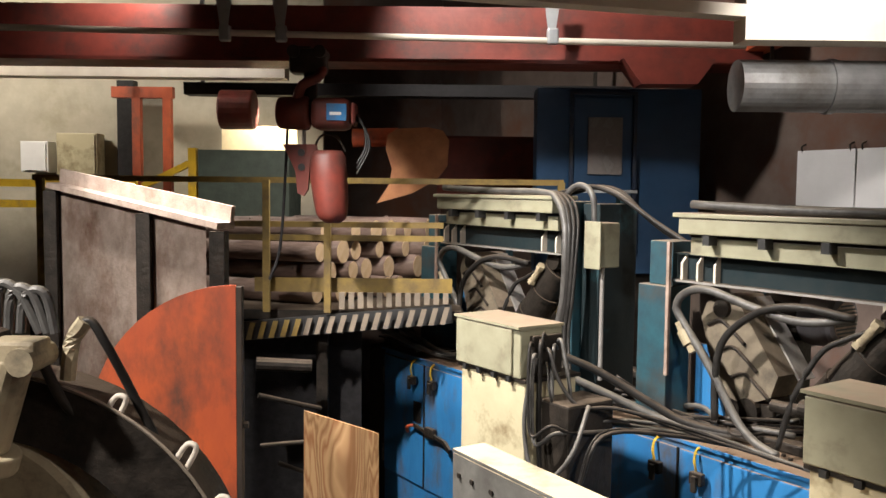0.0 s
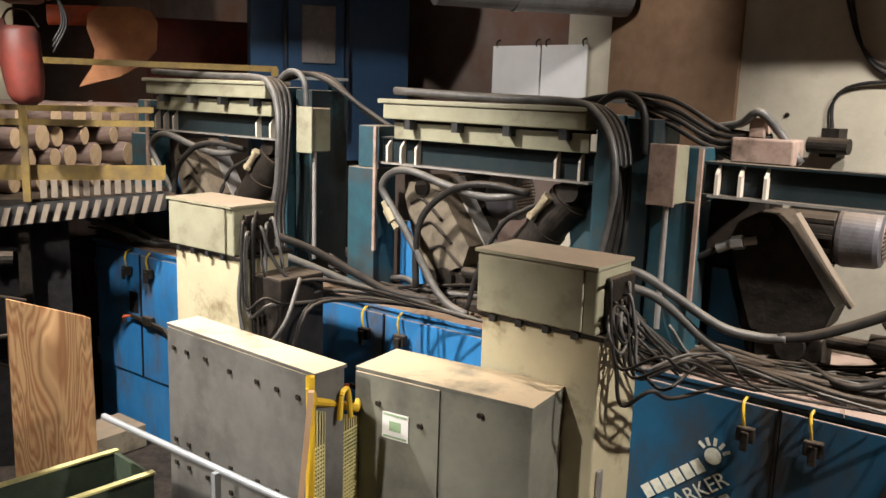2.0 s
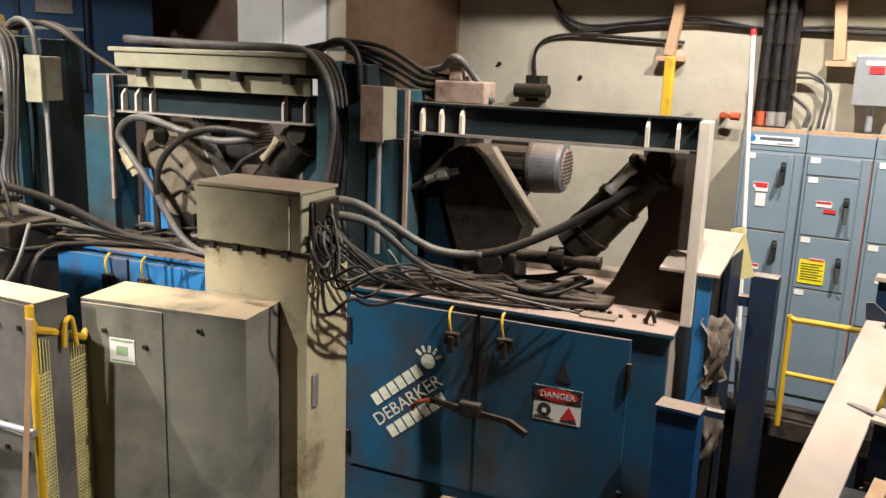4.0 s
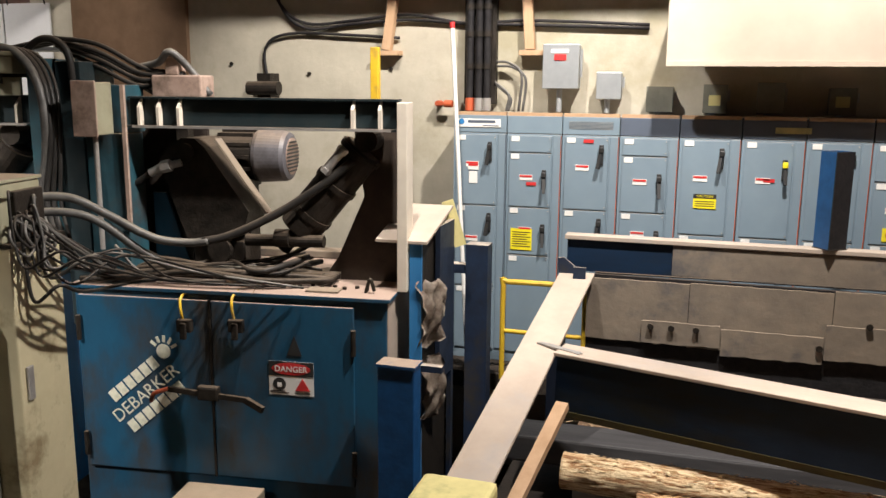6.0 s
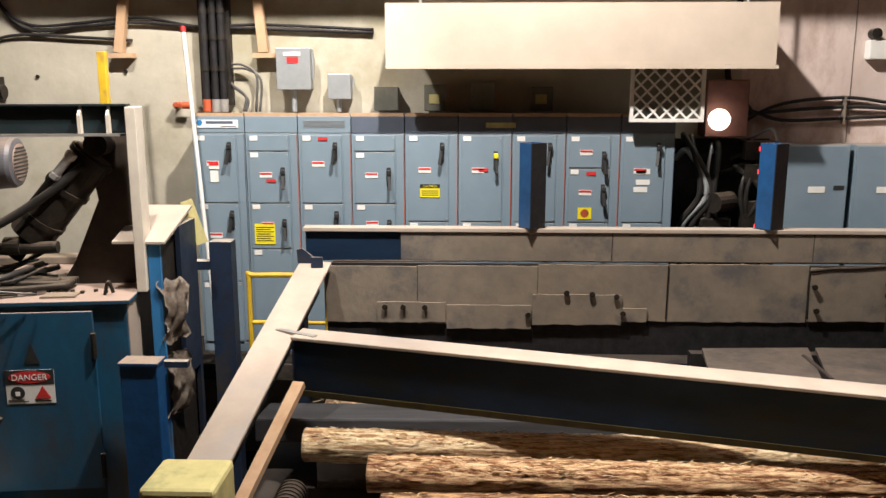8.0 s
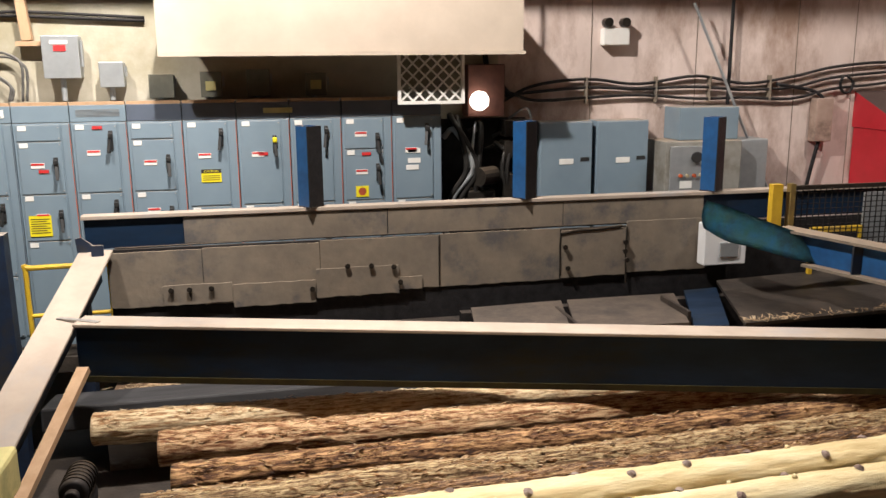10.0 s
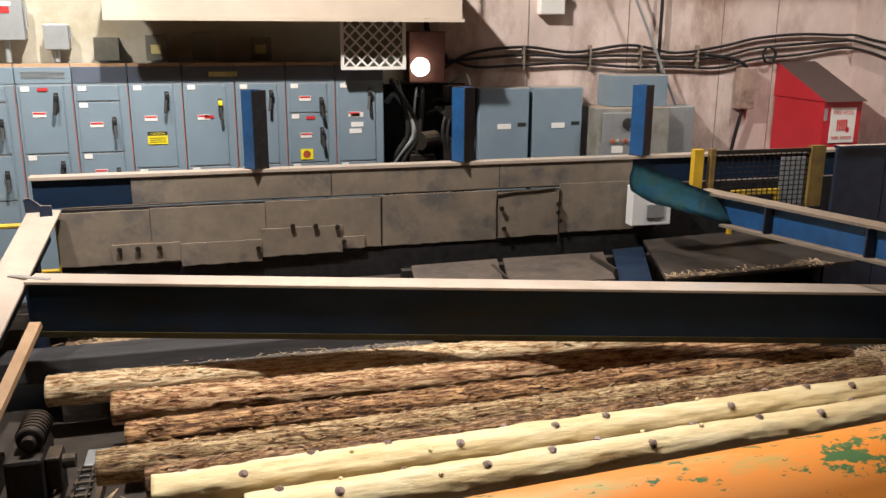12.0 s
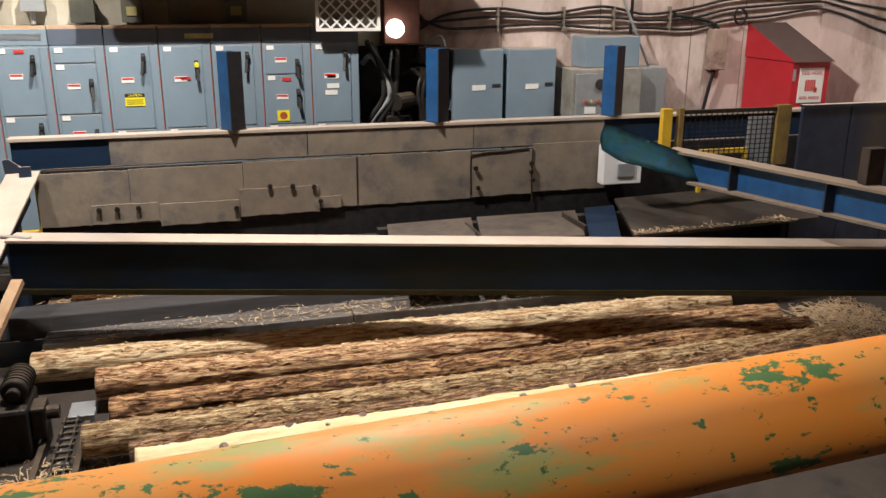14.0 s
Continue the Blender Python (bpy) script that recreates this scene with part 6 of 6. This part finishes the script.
part("top_cover", make(box, -0.005, 1.145, -0.006, 0.426, 1.291, 1.305), GREYBOX, g2)
part("door", make(box, 0.0, 0.58, -0.012, -0.001, -1.2, 1.28, 0.003), GREYBOX, g2)
stk = part("sticker", make(box, 0.2, 0.38, -0.016, -0.0125, 0.92, 1.08), WHITE, g2)
part("sticker_mark", many((box, 0.25, 0.33, -0.018, -0.016, 0.97, 1.03), (box, 0.21, 0.37, -0.018, -0.016, 1.06, 1.072), (box, 0.21, 0.37, -0.018, -0.016, 0.928, 0.94)), material("green_ink", (0.35, 0.5, 0.3), bump=0), stk)
for x, z in ((0.17, 1.12), (0.46, 1.05), (0.84, 1.2)):
    part("bolt", make(cyl, (x, -0.03, z), (x, -0.012, z), 0.016, None, 8), GREASE, g2)
guard = thing("mesh_guard", "yellow mesh guard with a sloping top frame", "guard", pose(-2.79, 1.25, 0, 0, 0, 107))
part("frame", make(tube, [(0, 0, -1.3), (0, 0, 1.18), (0.03, 0, 1.23), (0.44, 0, 1.06), (0.5, 0, 0.98), (0.5, 0, -1.3)], 0.025, 8, 3), YELLOW, guard)
part("mesh", many(*[(box, 0.025 + 0.024 * i, 0.033 + 0.024 * i, -0.005, 0.005, -0.4, 1.18 - 0.0098 * i) for i in range(19)], *[(box, 0.02, 0.49, -0.004, 0.004, -0.4 + 0.024 * j, -0.39 + 0.024 * j) for j in range(57)]), PALE_YELLOW, guard)
part("loop_handle", make(tube, [(0.2, -0.05, 1.08), (0.22, -0.05, 1.22), (0.28, -0.05, 1.23), (0.31, -0.05, 1.06)], 0.016), YELLOW, guard)
solo("timber_stick", make(bar, (-2.86, 1.02, -1.3), (-2.72, 1.2, 1.33), 0.04, 0.03), LUMBER, "thin brown timber leaning on the panel box", "stick")
solo("floor_pipe", many((cyl, (-4.7, 0.93, 0.66), (-2.75, 1.2, 0.64), 0.022), (box, -3.5, -3.46, 1.05, 1.09, -1.3, 0.64)), GALV, "pale steel pipe running along the panel box", "pipe")
FR = pose(0.39, -1.27, 0, 0, 0, 63)
ply = solo("plywood_sheet", make(prism, [(-1.06, -1.3), (-0.46, -1.3), (-0.48, 1.12), (-0.52, 1.14), (-1.05, 1.3)], Matrix.Translation((0, 6.42, 0)) @ pose(0, 0, 0, 90), 0.025), WOODLIGHT, "upright plywood offcut with strong grain", "plywood", m=FR)
yg = thing("angle_stand", "yellow angle-iron stand on the pit floor", "stand", FR)
part("top_bar", make(box, -1.75, -1.3, 5.6, 5.66, 0.78, 0.84), YELLOW, yg)
part("leg", make(box, -1.75, -1.69, 5.6, 5.66, -1.3, 0.779), YELLOW, yg)
bin_ = thing("green_trough", "dark green steel trough with pale rims", "trough", pose(-4.8, -1.2, 0, 0, 0, 3))
part("wall", many((box, 0.0, 0.03, 0.0, 2.3, -1.3, 0.29), (box, 0.5, 0.53, 0.0, 2.3, -1.3, 0.29), (box, 0.03, 0.5, 2.27, 2.3, -1.3, 0.29)), material("dark_green", (0.05, 0.07, 0.04), (0.03, 0.045, 0.03), 0.7), bin_)
part("rim", many((box, -0.01, 0.04, -0.01, 2.31, 0.291, 0.305), (box, 0.49, 0.54, -0.01, 2.31, 0.291, 0.305)), PALE_YELLOW, bin_)

# ---- end of the hall: infeed, hoist and booth ----
pw = thing("wear_wall", "weathered steel wall with an angle-iron top", "steel wall", FR)
c0, c1 = Vector((-2.83, 6.2, 2.97)), Vector((-1.33, 5.2, 2.73))
dd = (c1 - c0)


def sheet_between(bm, s0, s1, off=0.0):
    a, b = c0 + dd * s0, c0 + dd * s1
    n = Vector((dd.y, -dd.x, 0)).normalized() * -1
    vs = [a + n * off, b + n * off, Vector((b.x, b.y, -1.3)) + n * off, Vector((a.x, a.y, -1.3)) + n * off]
    f = bm.faces.new([bm.verts.new(v) for v in vs])
    bmesh.ops.solidify(bm, geom=[f], thickness=0.03)


for s0, s1 in ((0.0, 0.56), (0.6, 0.9)):
    part("plate", make(sheet_between, s0, s1), WEATHERED, pw)
part("angle_top", make(bar, c0 + Vector((0, 0, 0.03)), c1 + Vector((0, 0, 0.03)), 0.14, 0.04), WEATHERED, pw)
part("angle_leg", make(bar, c0 + Vector((0.03, 0.05, 0.1)), c1 + Vector((0.03, 0.05, 0.1)), 0.03, 0.1), WEATHERED, pw)
for s in (0.0, 0.58, 0.97):
    a = c0 + dd * s
    part("stiffener", make(box, a.x - 0.04, a.x + 0.05, a.y - 0.1, a.y + 0.02, -1.3, a.z - 0.01), GREASE, pw)
arc = [(-1.2, 1.0 - 1.6), (-1.2, 2.43)] + [(-1.2 - 0.86 * math.sin(a), 1.57 + 0.86 * math.cos(a)) for a in np.linspace(0.05, 1.75, 16)] + [(-2.0, 1.0), (-1.85, -0.6)]
gd = thing("guard_disc", "curved orange-painted steel guard plate, rusted", "guard plate", FR)
part("plate", make(prism, arc, Matrix.Translation((0, 4.92, 0)) @ pose(0, 0, 0, 90), 0.02), RUST, gd)
part("edge_angle", make(box, -1.199, -1.165, 4.9, 4.96, -0.6, 2.42, 0.004), GUSSET, gd, "dark rusty edge angle")
for z in (1.6, 1.0, 0.45):
    part("edge_bolt", make(cyl, (-1.164, 4.93, z), (-1.135, 4.93, z), 0.022, None, 6), GREASE, gd)
rot = thing("rotor_arm", "greasy rotor ring with a beige hydraulic cylinder", "machine arm", FR)
ring = [(-1.75 + 0.98 * math.cos(a), 1.42 + 0.88 * math.sin(a)) for a in np.linspace(0.1, 2.2, 18)] + [(-1.75 + 0.72 * math.cos(a), 1.42 + 0.64 * math.sin(a)) for a in np.linspace(2.2, 0.1, 18)]
part("ring", make(prism, ring, Matrix.Translation((0, 3.35, 0)) @ pose(0, 0, 0, 90), 0.25), GREASE, rot)
part("hub", make(cyl, (-1.85, 3.1, 1.5), (-1.85, 3.5, 1.5), 0.62, n=36, bevel=0.04), BEIGE, rot)
part("pedestal", make(box, -2.3, -1.4, 3.15, 3.55, -1.3, 1.3, 0.02), GREASE, rot)
part("cylinder", make(cyl, (-1.63, 3.0, 2.05), (-1.53, 3.0, 2.38), 0.075, n=20, bevel=0.01), BEIGE, rot)
part("flange", make(cyl, (-1.65, 3.0, 1.98), (-1.63, 3.0, 2.05), 0.12, n=20, bevel=0.01), BEIGE, rot)
part("head", many((box, -1.6, -1.42, 2.93, 3.07, 2.36, 2.45, 0.015), (cyl, (-1.46, 2.9, 2.38), (-1.46, 3.1, 2.38), 0.05)), BEIGE, rot)
part("cap", make(box, -1.95, -1.62, 3.0, 3.2, 2.3, 2.46, 0.03), GREASE, rot)
part("hose", make(tube, [(-1.37, 3.1, 2.3), (-1.36, 3.1, 2.42), (-1.3, 3.1, 2.5), (-1.24, 3.1, 2.42), (-1.15, 3.15, 2.2), (-1.02, 3.2, 1.9), (-0.95, 3.2, 1.8)], 0.017), DARKHOSE, rot, smooth=True)
part("hose_end", make(tube, [(-1.38, 3.1, 2.28), (-1.36, 3.1, 2.42), (-1.31, 3.1, 2.5)], 0.03), BEIGE, rot)
for k in range(3):
    part("back_hose", make(tube, [(-1.7 - 0.05 * k, 3.4, 2.4), (-1.68 - 0.05 * k, 3.4, 2.55 + 0.02 * k), (-1.6 - 0.05 * k, 3.4, 2.56), (-1.56 - 0.03 * k, 3.4, 2.4)], 0.02), HOSE, rot)
for px, pz in ((-1.28, 2.1), (-1.02, 1.92), (-0.9, 1.72)):
    part("pin", make(tube, [(px, 3.12, pz), (px + 0.06, 3.12, pz + 0.1), (px + 0.09, 3.12, pz + 0.115), (px + 0.105, 3.12, pz + 0.09), (px + 0.05, 3.12, pz - 0.01)], 0.011, 8), PAINTEDSTEEL, rot, "bent pale steel pin", smooth=True)
part("ring_edge", make(tube, [(-1.75 + 0.99 * math.cos(a), 3.1, 1.42 + 0.89 * math.sin(a)) for a in np.linspace(0.1, 2.2, 14)], 0.007, 6, 2), DUSTPLATE, rot, "worn pale rim")
for x, z, r in ((-1.62, 1.72, 0.05), (-1.95, 1.8, 0.03)):
    part("hub_cap", make(cyl, (x, 3.06, z), (x, 3.1, z), r, None, 18), BEIGE, rot)
part("side_link", make(tube, [(-1.45, 3.05, 2.36), (-1.4, 3.1, 2.2), (-1.3, 3.15, 2.05)], 0.02, 8), GREASE, rot, smooth=True)

deck = thing("infeed_deck", "raised steel infeed deck edged with hazard stripes", "deck", FR)
part("edge_beam", make(bar, (-2.6, 8.9, 1.44), (0.1, 9.0, 1.68), 0.05, 0.2), INK, deck)
for i in range(22):
    x = -2.55 + 0.12 * i
    part("stripe", make(prism, [(0, -0.09), (0.055, -0.09), (0.105, 0.09), (0.05, 0.09)], Matrix.Translation((x, 8.868, 1.445 + 0.0889 * (x + 2.6))) @ pose(0, 0, 0, 90), 0.006), DULLYELLOW if i < 9 else DUSTPLATE, deck)
for i in range(12):
    part("grating_bar", make(box, -1.1 + 0.1 * i, -1.04 + 0.1 * i, 8.95, 8.99, 1.72 + 0.006 * i, 1.9), DUSTPLATE, deck)
part("deck_plate", make(box, -2.6, 0.2, 9.02, 13.5, 1.6, 1.7), GREASE, deck)
part("kick_plate", make(box, -2.0, 0.1, 8.98, 9.01, 1.9, 2.05), DULLYELLOW, deck)
part("skirt", make(box, -4.6, -0.9, 9.4, 9.44, -1.3, 1.59), BLACK, deck)
for x in (-2.4, -1.3):
    part("leg", make(box, x - 0.06, x + 0.06, 9.1, 9.22, -1.3, 1.6), GREASE, deck)
for p, q, r in (((-1.75, 8.0, 1.02), (-1.2, 8.3, 0.82), 0.025), ((-1.75, 8.1, 0.5), (-1.25, 8.0, 0.58), 0.022), ((-1.6, 8.2, 0.3), (-1.1, 8.2, 0.12), 0.022), ((-1.9, 8.6, 1.2), (-1.35, 8.7, 1.16), 0.07)):
    part("brace_pipe", make(cyl, p, q, r, None, 12), GREASE, deck)
rail = thing("deck_railing", "dull yellow railing along the infeed deck", "railing", FR)
for z, x0, x1 in ((3.08, -4.3, 1.25), (2.62, -2.4, 0.0), (2.48, -2.4, 0.0)):
    part("rail", make(box, x0, x1, 8.9, 8.95, z - 0.03, z + 0.03), DULLYELLOW, rail)
for x in (-1.85, -1.21, 1.22, -4.2):
    part("post", make(box, x - 0.035, x + 0.035, 8.84, 8.899, 1.7, 3.08), DULLYELLOW, rail)
rnd = random.Random(5)
for i in range(24):
    r = rnd.uniform(0.105, 0.145)
    row, k = divmod(i, 6)
    x, y, z = -1.45 + 0.24 * k + 0.12 * (row % 2) + rnd.uniform(-.08, .08), 9.5 + 0.21 * k + 0.1 * (row % 2), 1.83 + 0.225 * row
    t = thing("raw_log", "bark-covered log with a pale sawn end on the infeed", "log", FR @ pose(x, y, z, 0, 0, 157 + rnd.uniform(-3, 3)), "raw logs")
    part("trunk", make(log_mesh, 3.6, r, i + 40, 14, 14), BARK, t, smooth=True)
    part("sawn_end", make(cyl, (-0.004, 0, 0), (0.004, 0, 0), r * 0.93, None, 18), LOGEND, t)

crane = thing("crane_girder", "dark red overhead crane girder with pale rods", "crane girder", FR)
part("girder", many((box, -9, 3.5, 9.5, 9.9, 4.42, 5.0), (box, -9, 3.5, 9.4, 10.0, 4.38, 4.419)), REDPAINT, crane)
part("end_plate", make(box, 3.3, 3.6, 9.2, 10.0, 4.55, 5.0, 0.02), RUST, crane)
part("hopper", make(prism, [(1.9, 4.42), (2.9, 4.42), (2.7, 4.15), (2.1, 4.15)], Matrix.Translation((0, 9.6, 0)) @ pose(0, 0, 0, 90), 0.4), REDPAINT, crane)
part("conductor_rod", make(cyl, (-9, 9.2, 4.74), (3.2, 9.2, 4.56), 0.035), PAINTEDSTEEL, crane)
for x in (-2.35, -1.75, 1.14):
    h = part("rod_hanger", many((box, x - 0.06, x + 0.06, 9.15, 9.25, 4.55, 4.72, 0.02), (prism, [(-0.1, 0.35), (0.08, 0.35), (0.03, 0.0), (-0.05, 0.0)], Matrix.Translation((x, 9.2, 4.7)) @ pose(0, 0, 0, 90), 0.02)), GALV, crane)
hoist = thing("chain_hoist", "red electric chain hoist with a chain bag", "hoist", FR)
def lathe(bm, rings, n=22, wrinkle=0.0, seed=0):
    """A round body about a plumb line, given as (x, y, z, radius) from top to bottom."""
    loops = []
    for x, y, z, r in rings:
        loops.append([bm.verts.new((x + r * k * math.cos(a), y + r * k * math.sin(a), z)) for a, k in ((2 * math.pi * i / n, 1 + wrinkle * noise.noise(Vector((3 * math.cos(2 * math.pi * i / n), 3 * math.sin(2 * math.pi * i / n) + seed, 9 * z)))) for i in range(n))])
    for u, v in zip(loops, loops[1:]):
        for i in range(n):
            bm.faces.new((u[i], u[(i + 1) % n], v[(i + 1) % n], v[i]))
    bm.faces.new(loops[0])
    bm.faces.new(loops[-1][::-1])


part("motor_body", make(lambda bm: (box(bm, -1.28, -0.9, 8.13, 8.47, 3.56, 3.86, 0.07),)), REDPAINT, hoist, smooth=True)
part("gear_drum", make(cyl, (-1.62, 8.3, 3.72), (-1.3, 8.3, 3.72), 0.15, 0.17, 24, 0.04), REDPAINT, hoist, smooth=True)
part("name_plate", make(box, -1.12, -0.93, 8.118, 8.13, 3.64, 3.8, 0.004), BLUE, hoist)
part("plate_text", make(box, -1.09, -0.98, 8.114, 8.117, 3.69, 3.72), WHITE, hoist)
part("end_cap", make(box, -0.899, -0.85, 8.17, 8.43, 3.6, 3.82, 0.03), REDPAINT, hoist)
part("lift_arm", make(tube, [(-1.42, 8.25, 3.85), (-1.36, 8.22, 3.98), (-1.22, 8.25, 4.06), (-1.18, 8.3, 4.15)], 0.05, 8), REDPAINT, hoist, smooth=True)
for k in range(3):
    part("control_wire", make(tube, [(-0.86, 8.25, 3.72 - 0.03 * k), (-0.78, 8.25, 3.6), (-0.76 + 0.02 * k, 8.25, 3.4), (-0.84, 8.25, 3.24 - 0.05 * k)], 0.011, 6), INK, hoist, smooth=True)
part("trolley", many((box, -1.5, -1.15, 8.25, 8.48, 4.1, 4.34, 0.03), (cyl, (-1.45, 8.2, 4.3), (-1.45, 8.52, 4.3), 0.06), (cyl, (-1.2, 8.2, 4.3), (-1.2, 8.52, 4.3), 0.06), (box, -1.36, -1.24, 8.27, 8.38, 3.84, 4.12, 0.02)), GREASE, hoist)
part("trolley_hanger", make(box, -1.42, -1.3, 8.3, 9.6, 4.3, 4.36), GREASE, hoist)
part("chain_bag", make(lathe, [(-1.12, 8.3, 3.36, 0.13), (-1.13, 8.3, 3.3, 0.17), (-1.12, 8.3, 3.1, 0.18), (-1.1, 8.3, 2.9, 0.17), (-1.09, 8.3, 2.76, 0.155), (-1.08, 8.3, 2.7, 0.13), (-1.08, 8.3, 2.66, 0.07)], 24, 0.12, 4), REDPAINT, hoist, smooth=True)
part("hook_block", make(prism, [(-1.56, 3.42), (-1.24, 3.42), (-1.22, 3.34), (-1.3, 3.2), (-1.32, 2.98), (-1.36, 2.92), (-1.42, 2.95), (-1.44, 3.16)], Matrix.Translation((0, 8.34, 0)) @ pose(0, 0, 0, 90), 0.08), REDPAINT, hoist)
part("pendant_cable", make(tube, [(-1.52, 8.3, 3.6), (-1.55, 8.3, 3.0), (-1.6, 8.3, 2.4), (-1.7, 8.3, 2.1)], 0.015), BLACK, hoist)
part("bag_ring", make(tube, [(-1.27, 8.3, 3.36), (-1.2, 8.3, 3.5), (-1.05, 8.3, 3.5), (-0.96, 8.3, 3.36)], 0.012, 6), GREASE, hoist)
for dz in (3.34, 3.2):
    part("hook_hole", make(cyl, (-1.38, 8.25, dz), (-1.38, 8.258, dz), 0.035, None, 14), INK, hoist)
part("chain", make(cyl, (-1.36, 8.3, 3.4), (-1.36, 8.3, 3.6), 0.02), STEEL, hoist)
solo("roof_beam", make(box, -9, -2.05, 11.0, 11.3, 4.4, 4.82), PAINTEDSTEEL, "pale painted roof beam lit by a lamp", "beam", m=FR)
solo("roof_beam", many((box, 2.5, 8.0, 7.2, 7.5, 4.27, 4.85), (box, 3.0, 3.1, 7.3, 7.4, 4.85, 7.0), (box, 6.0, 6.1, 7.3, 7.4, 4.85, 7.0)), PAINTEDSTEEL, "brightly lit cream roof beam", "beam", m=FR)
solo("roof_beam", many((bar, (-0.6, 7.0, 4.63), (2.48, 7.25, 4.5), 0.2, 0.1), (box, 0.5, 0.55, 7.0, 7.05, 4.6, 7.0)), PAINTEDSTEEL, "pale ceiling channel under the roof", "beam", m=FR)
ddt = thing("dark_duct", "dark duct under the crane girder", "duct", FR)
part("channel", make(box, -3.5, 2.6, 11.5, 11.8, 4.24, 4.4), BLACK, ddt)
for x in (-3.3, 2.0):
    part("hanger", make(box, x, x + 0.05, 11.6, 11.65, 4.401, 7.0), GREASE, ddt)
booth = thing("operator_booth", "dark blue sheet-steel operator booth with a door", "booth", FR)
part("wall", make(box, 1.11, 3.08, 10.3, 10.7, 2.0, 4.23, 0.01), BOOTH, booth)
part("base", make(box, 1.2, 3.0, 10.4, 10.7, -1.3, 1.999), GREASE, booth)
bd = part("door", make(box, 1.55, 2.25, 10.27, 10.299, 2.3, 4.12, 0.01), BOOTH, booth)
part("door_frame", many((box, 1.5, 1.54, 10.24, 10.299, 2.3, 4.15), (box, 2.26, 2.3, 10.24, 10.299, 2.3, 4.15), (box, 1.5, 2.3, 10.24, 10.299, 4.151, 4.18)), NAVY, booth)
part("window", make(box, 1.72, 2.13, 10.255, 10.269, 3.2, 3.88), material("dusty_glass", (0.22, 0.2, 0.19), (0.16, 0.15, 0.14), 0.25, bump=0.02), bd)
gb = thing("green_hopper", "dark green sheet-metal hopper under a lamp", "hopper", FR)
part("body", make(box, -3.17, -2.0, 11.0, 11.9, 2.3, 3.48), material("hopper_green", (0.06, 0.08, 0.06), (0.04, 0.05, 0.04), 0.6), gb)
part("lining", make(box, -3.1, -2.05, 11.91, 11.95, 3.2, 3.85), material("hopper_glow_cream", (0.8, 0.68, 0.45), (0.7, 0.58, 0.36), 0.8), gb)
part("reel", make(cyl, (-2.95, 11.3, 4.02), (-2.5, 11.3, 4.02), 0.26, n=24, bevel=0.03), REDPAINT, gb)
part("stand", make(box, -3.3, -3.2, 11.0, 11.1, 1.7, 3.5), YELLOW, gb)
part("brace", make(bar, (-3.3, 11.05, 3.3), (-3.9, 11.05, 3.0), 0.08, 0.08), YELLOW, gb)
op = thing("orange_machine", "orange-red pipe and hood of the infeed machine", "machine", FR)
part("pipe", make(cyl, (-1.2, 11.2, 3.66), (-0.6, 11.2, 3.68), 0.12, n=20), RUST, op)
part("hood", make(prism, [(-0.72, 3.68), (-0.6, 3.76), (-0.2, 3.78), (-0.02, 3.74), (0.06, 3.62), (0.04, 3.3), (-0.1, 3.12), (-0.4, 2.95), (-0.85, 2.82), (-0.7, 3.05), (-0.66, 3.25), (-0.74, 3.5)], Matrix.Translation((0, 11.3, 0)) @ pose(0, 0, 0, 90), 0.5), material("orange_tan", (0.45, 0.2, 0.08), (0.32, 0.13, 0.06), 0.7), op)
part("long_body", make(box, -0.1, 1.35, 11.5, 12.2, 2.9, 3.72, 0.03), REDPAINT, op)
for x, w_, z0, z1, mt, nm in ((-6.45, 0.42, 3.2, 3.67, SHEET, "pale wall cabinet"), (-5.9, 0.62, 3.15, 3.8, CREAM, "cream wall cabinet with vents")):
    t = thing("wall_cabinet", nm + " at the hall end", "cabinet", FR)
    part("body", make(box, x, x + w_, 13.0, 13.3, z0, z1, 0.01), mt, t)
    part("door", make(box, x + 0.03, x + w_ - 0.03, 12.975, 12.999, z0 + 0.03, z1 - 0.03), mt, t)
solo("cable_riser", make(box, -4.97, -4.72, 13.0, 13.2, 2.8, 4.6), BLACK, "black bundle of riser cables", "cable bundle", m=FR)
st_ = thing("orange_stand", "rusty orange steel stand at the hall end", "stand", FR)
for x in (-4.6, -4.15):
    part("post", make(box, x, x + 0.12, 12.6, 12.72, -1.3, 4.45), RUST, st_)
part("head", make(box, -4.9, -4.0, 12.6, 12.72, 4.3, 4.46), RUST, st_)
yr = thing("yellow_railing", "bright yellow railing at the hall end", "railing", FR)
for z in (2.98, 2.7):
    part("rail", make(box, -7.5, -4.2, 11.5, 11.56, z, z + 0.1), YELLOW, yr)
part("post", make(box, -4.25, -4.15, 11.5, 11.56, -1.3, 3.1), YELLOW, yr)
solo("end_panel", make(box, -9, -1.9, 13.4, 13.5, -1.3, 6.0), CONCRETE, "dusty cream end wall panel", "panel", kind="structure", m=FR)


# ---- what moves ----
def motions():
    drop = ((0.0, 1.0), (11.6, 1.0), (11.8, 0.93), (12.0, 0.7), (12.2, 0.33), (12.4, 0.07), (12.6, 0.0), (14.0, 0.0))
    for t, m in moving_logs:
        walk(t, [(s, Matrix.Translation((0, 0.04 * k, 0.24 * k)) @ m) for s, k in drop])
    walk(lift, [(s, Matrix.Translation((0, 0.04 * k, 0.24 * k))) for s, k in drop])
    walk(incoming, [(s, Matrix.Translation((x, 0, 0)) @ IN_POSE) for s, x in ((0.0, 0.0), (12.2, 0.0), (12.5, 0.38), (12.9, 1.34), (13.1, 1.79), (13.3, 2.3), (13.6, 3.05), (14.0, 4.03))])


motions()
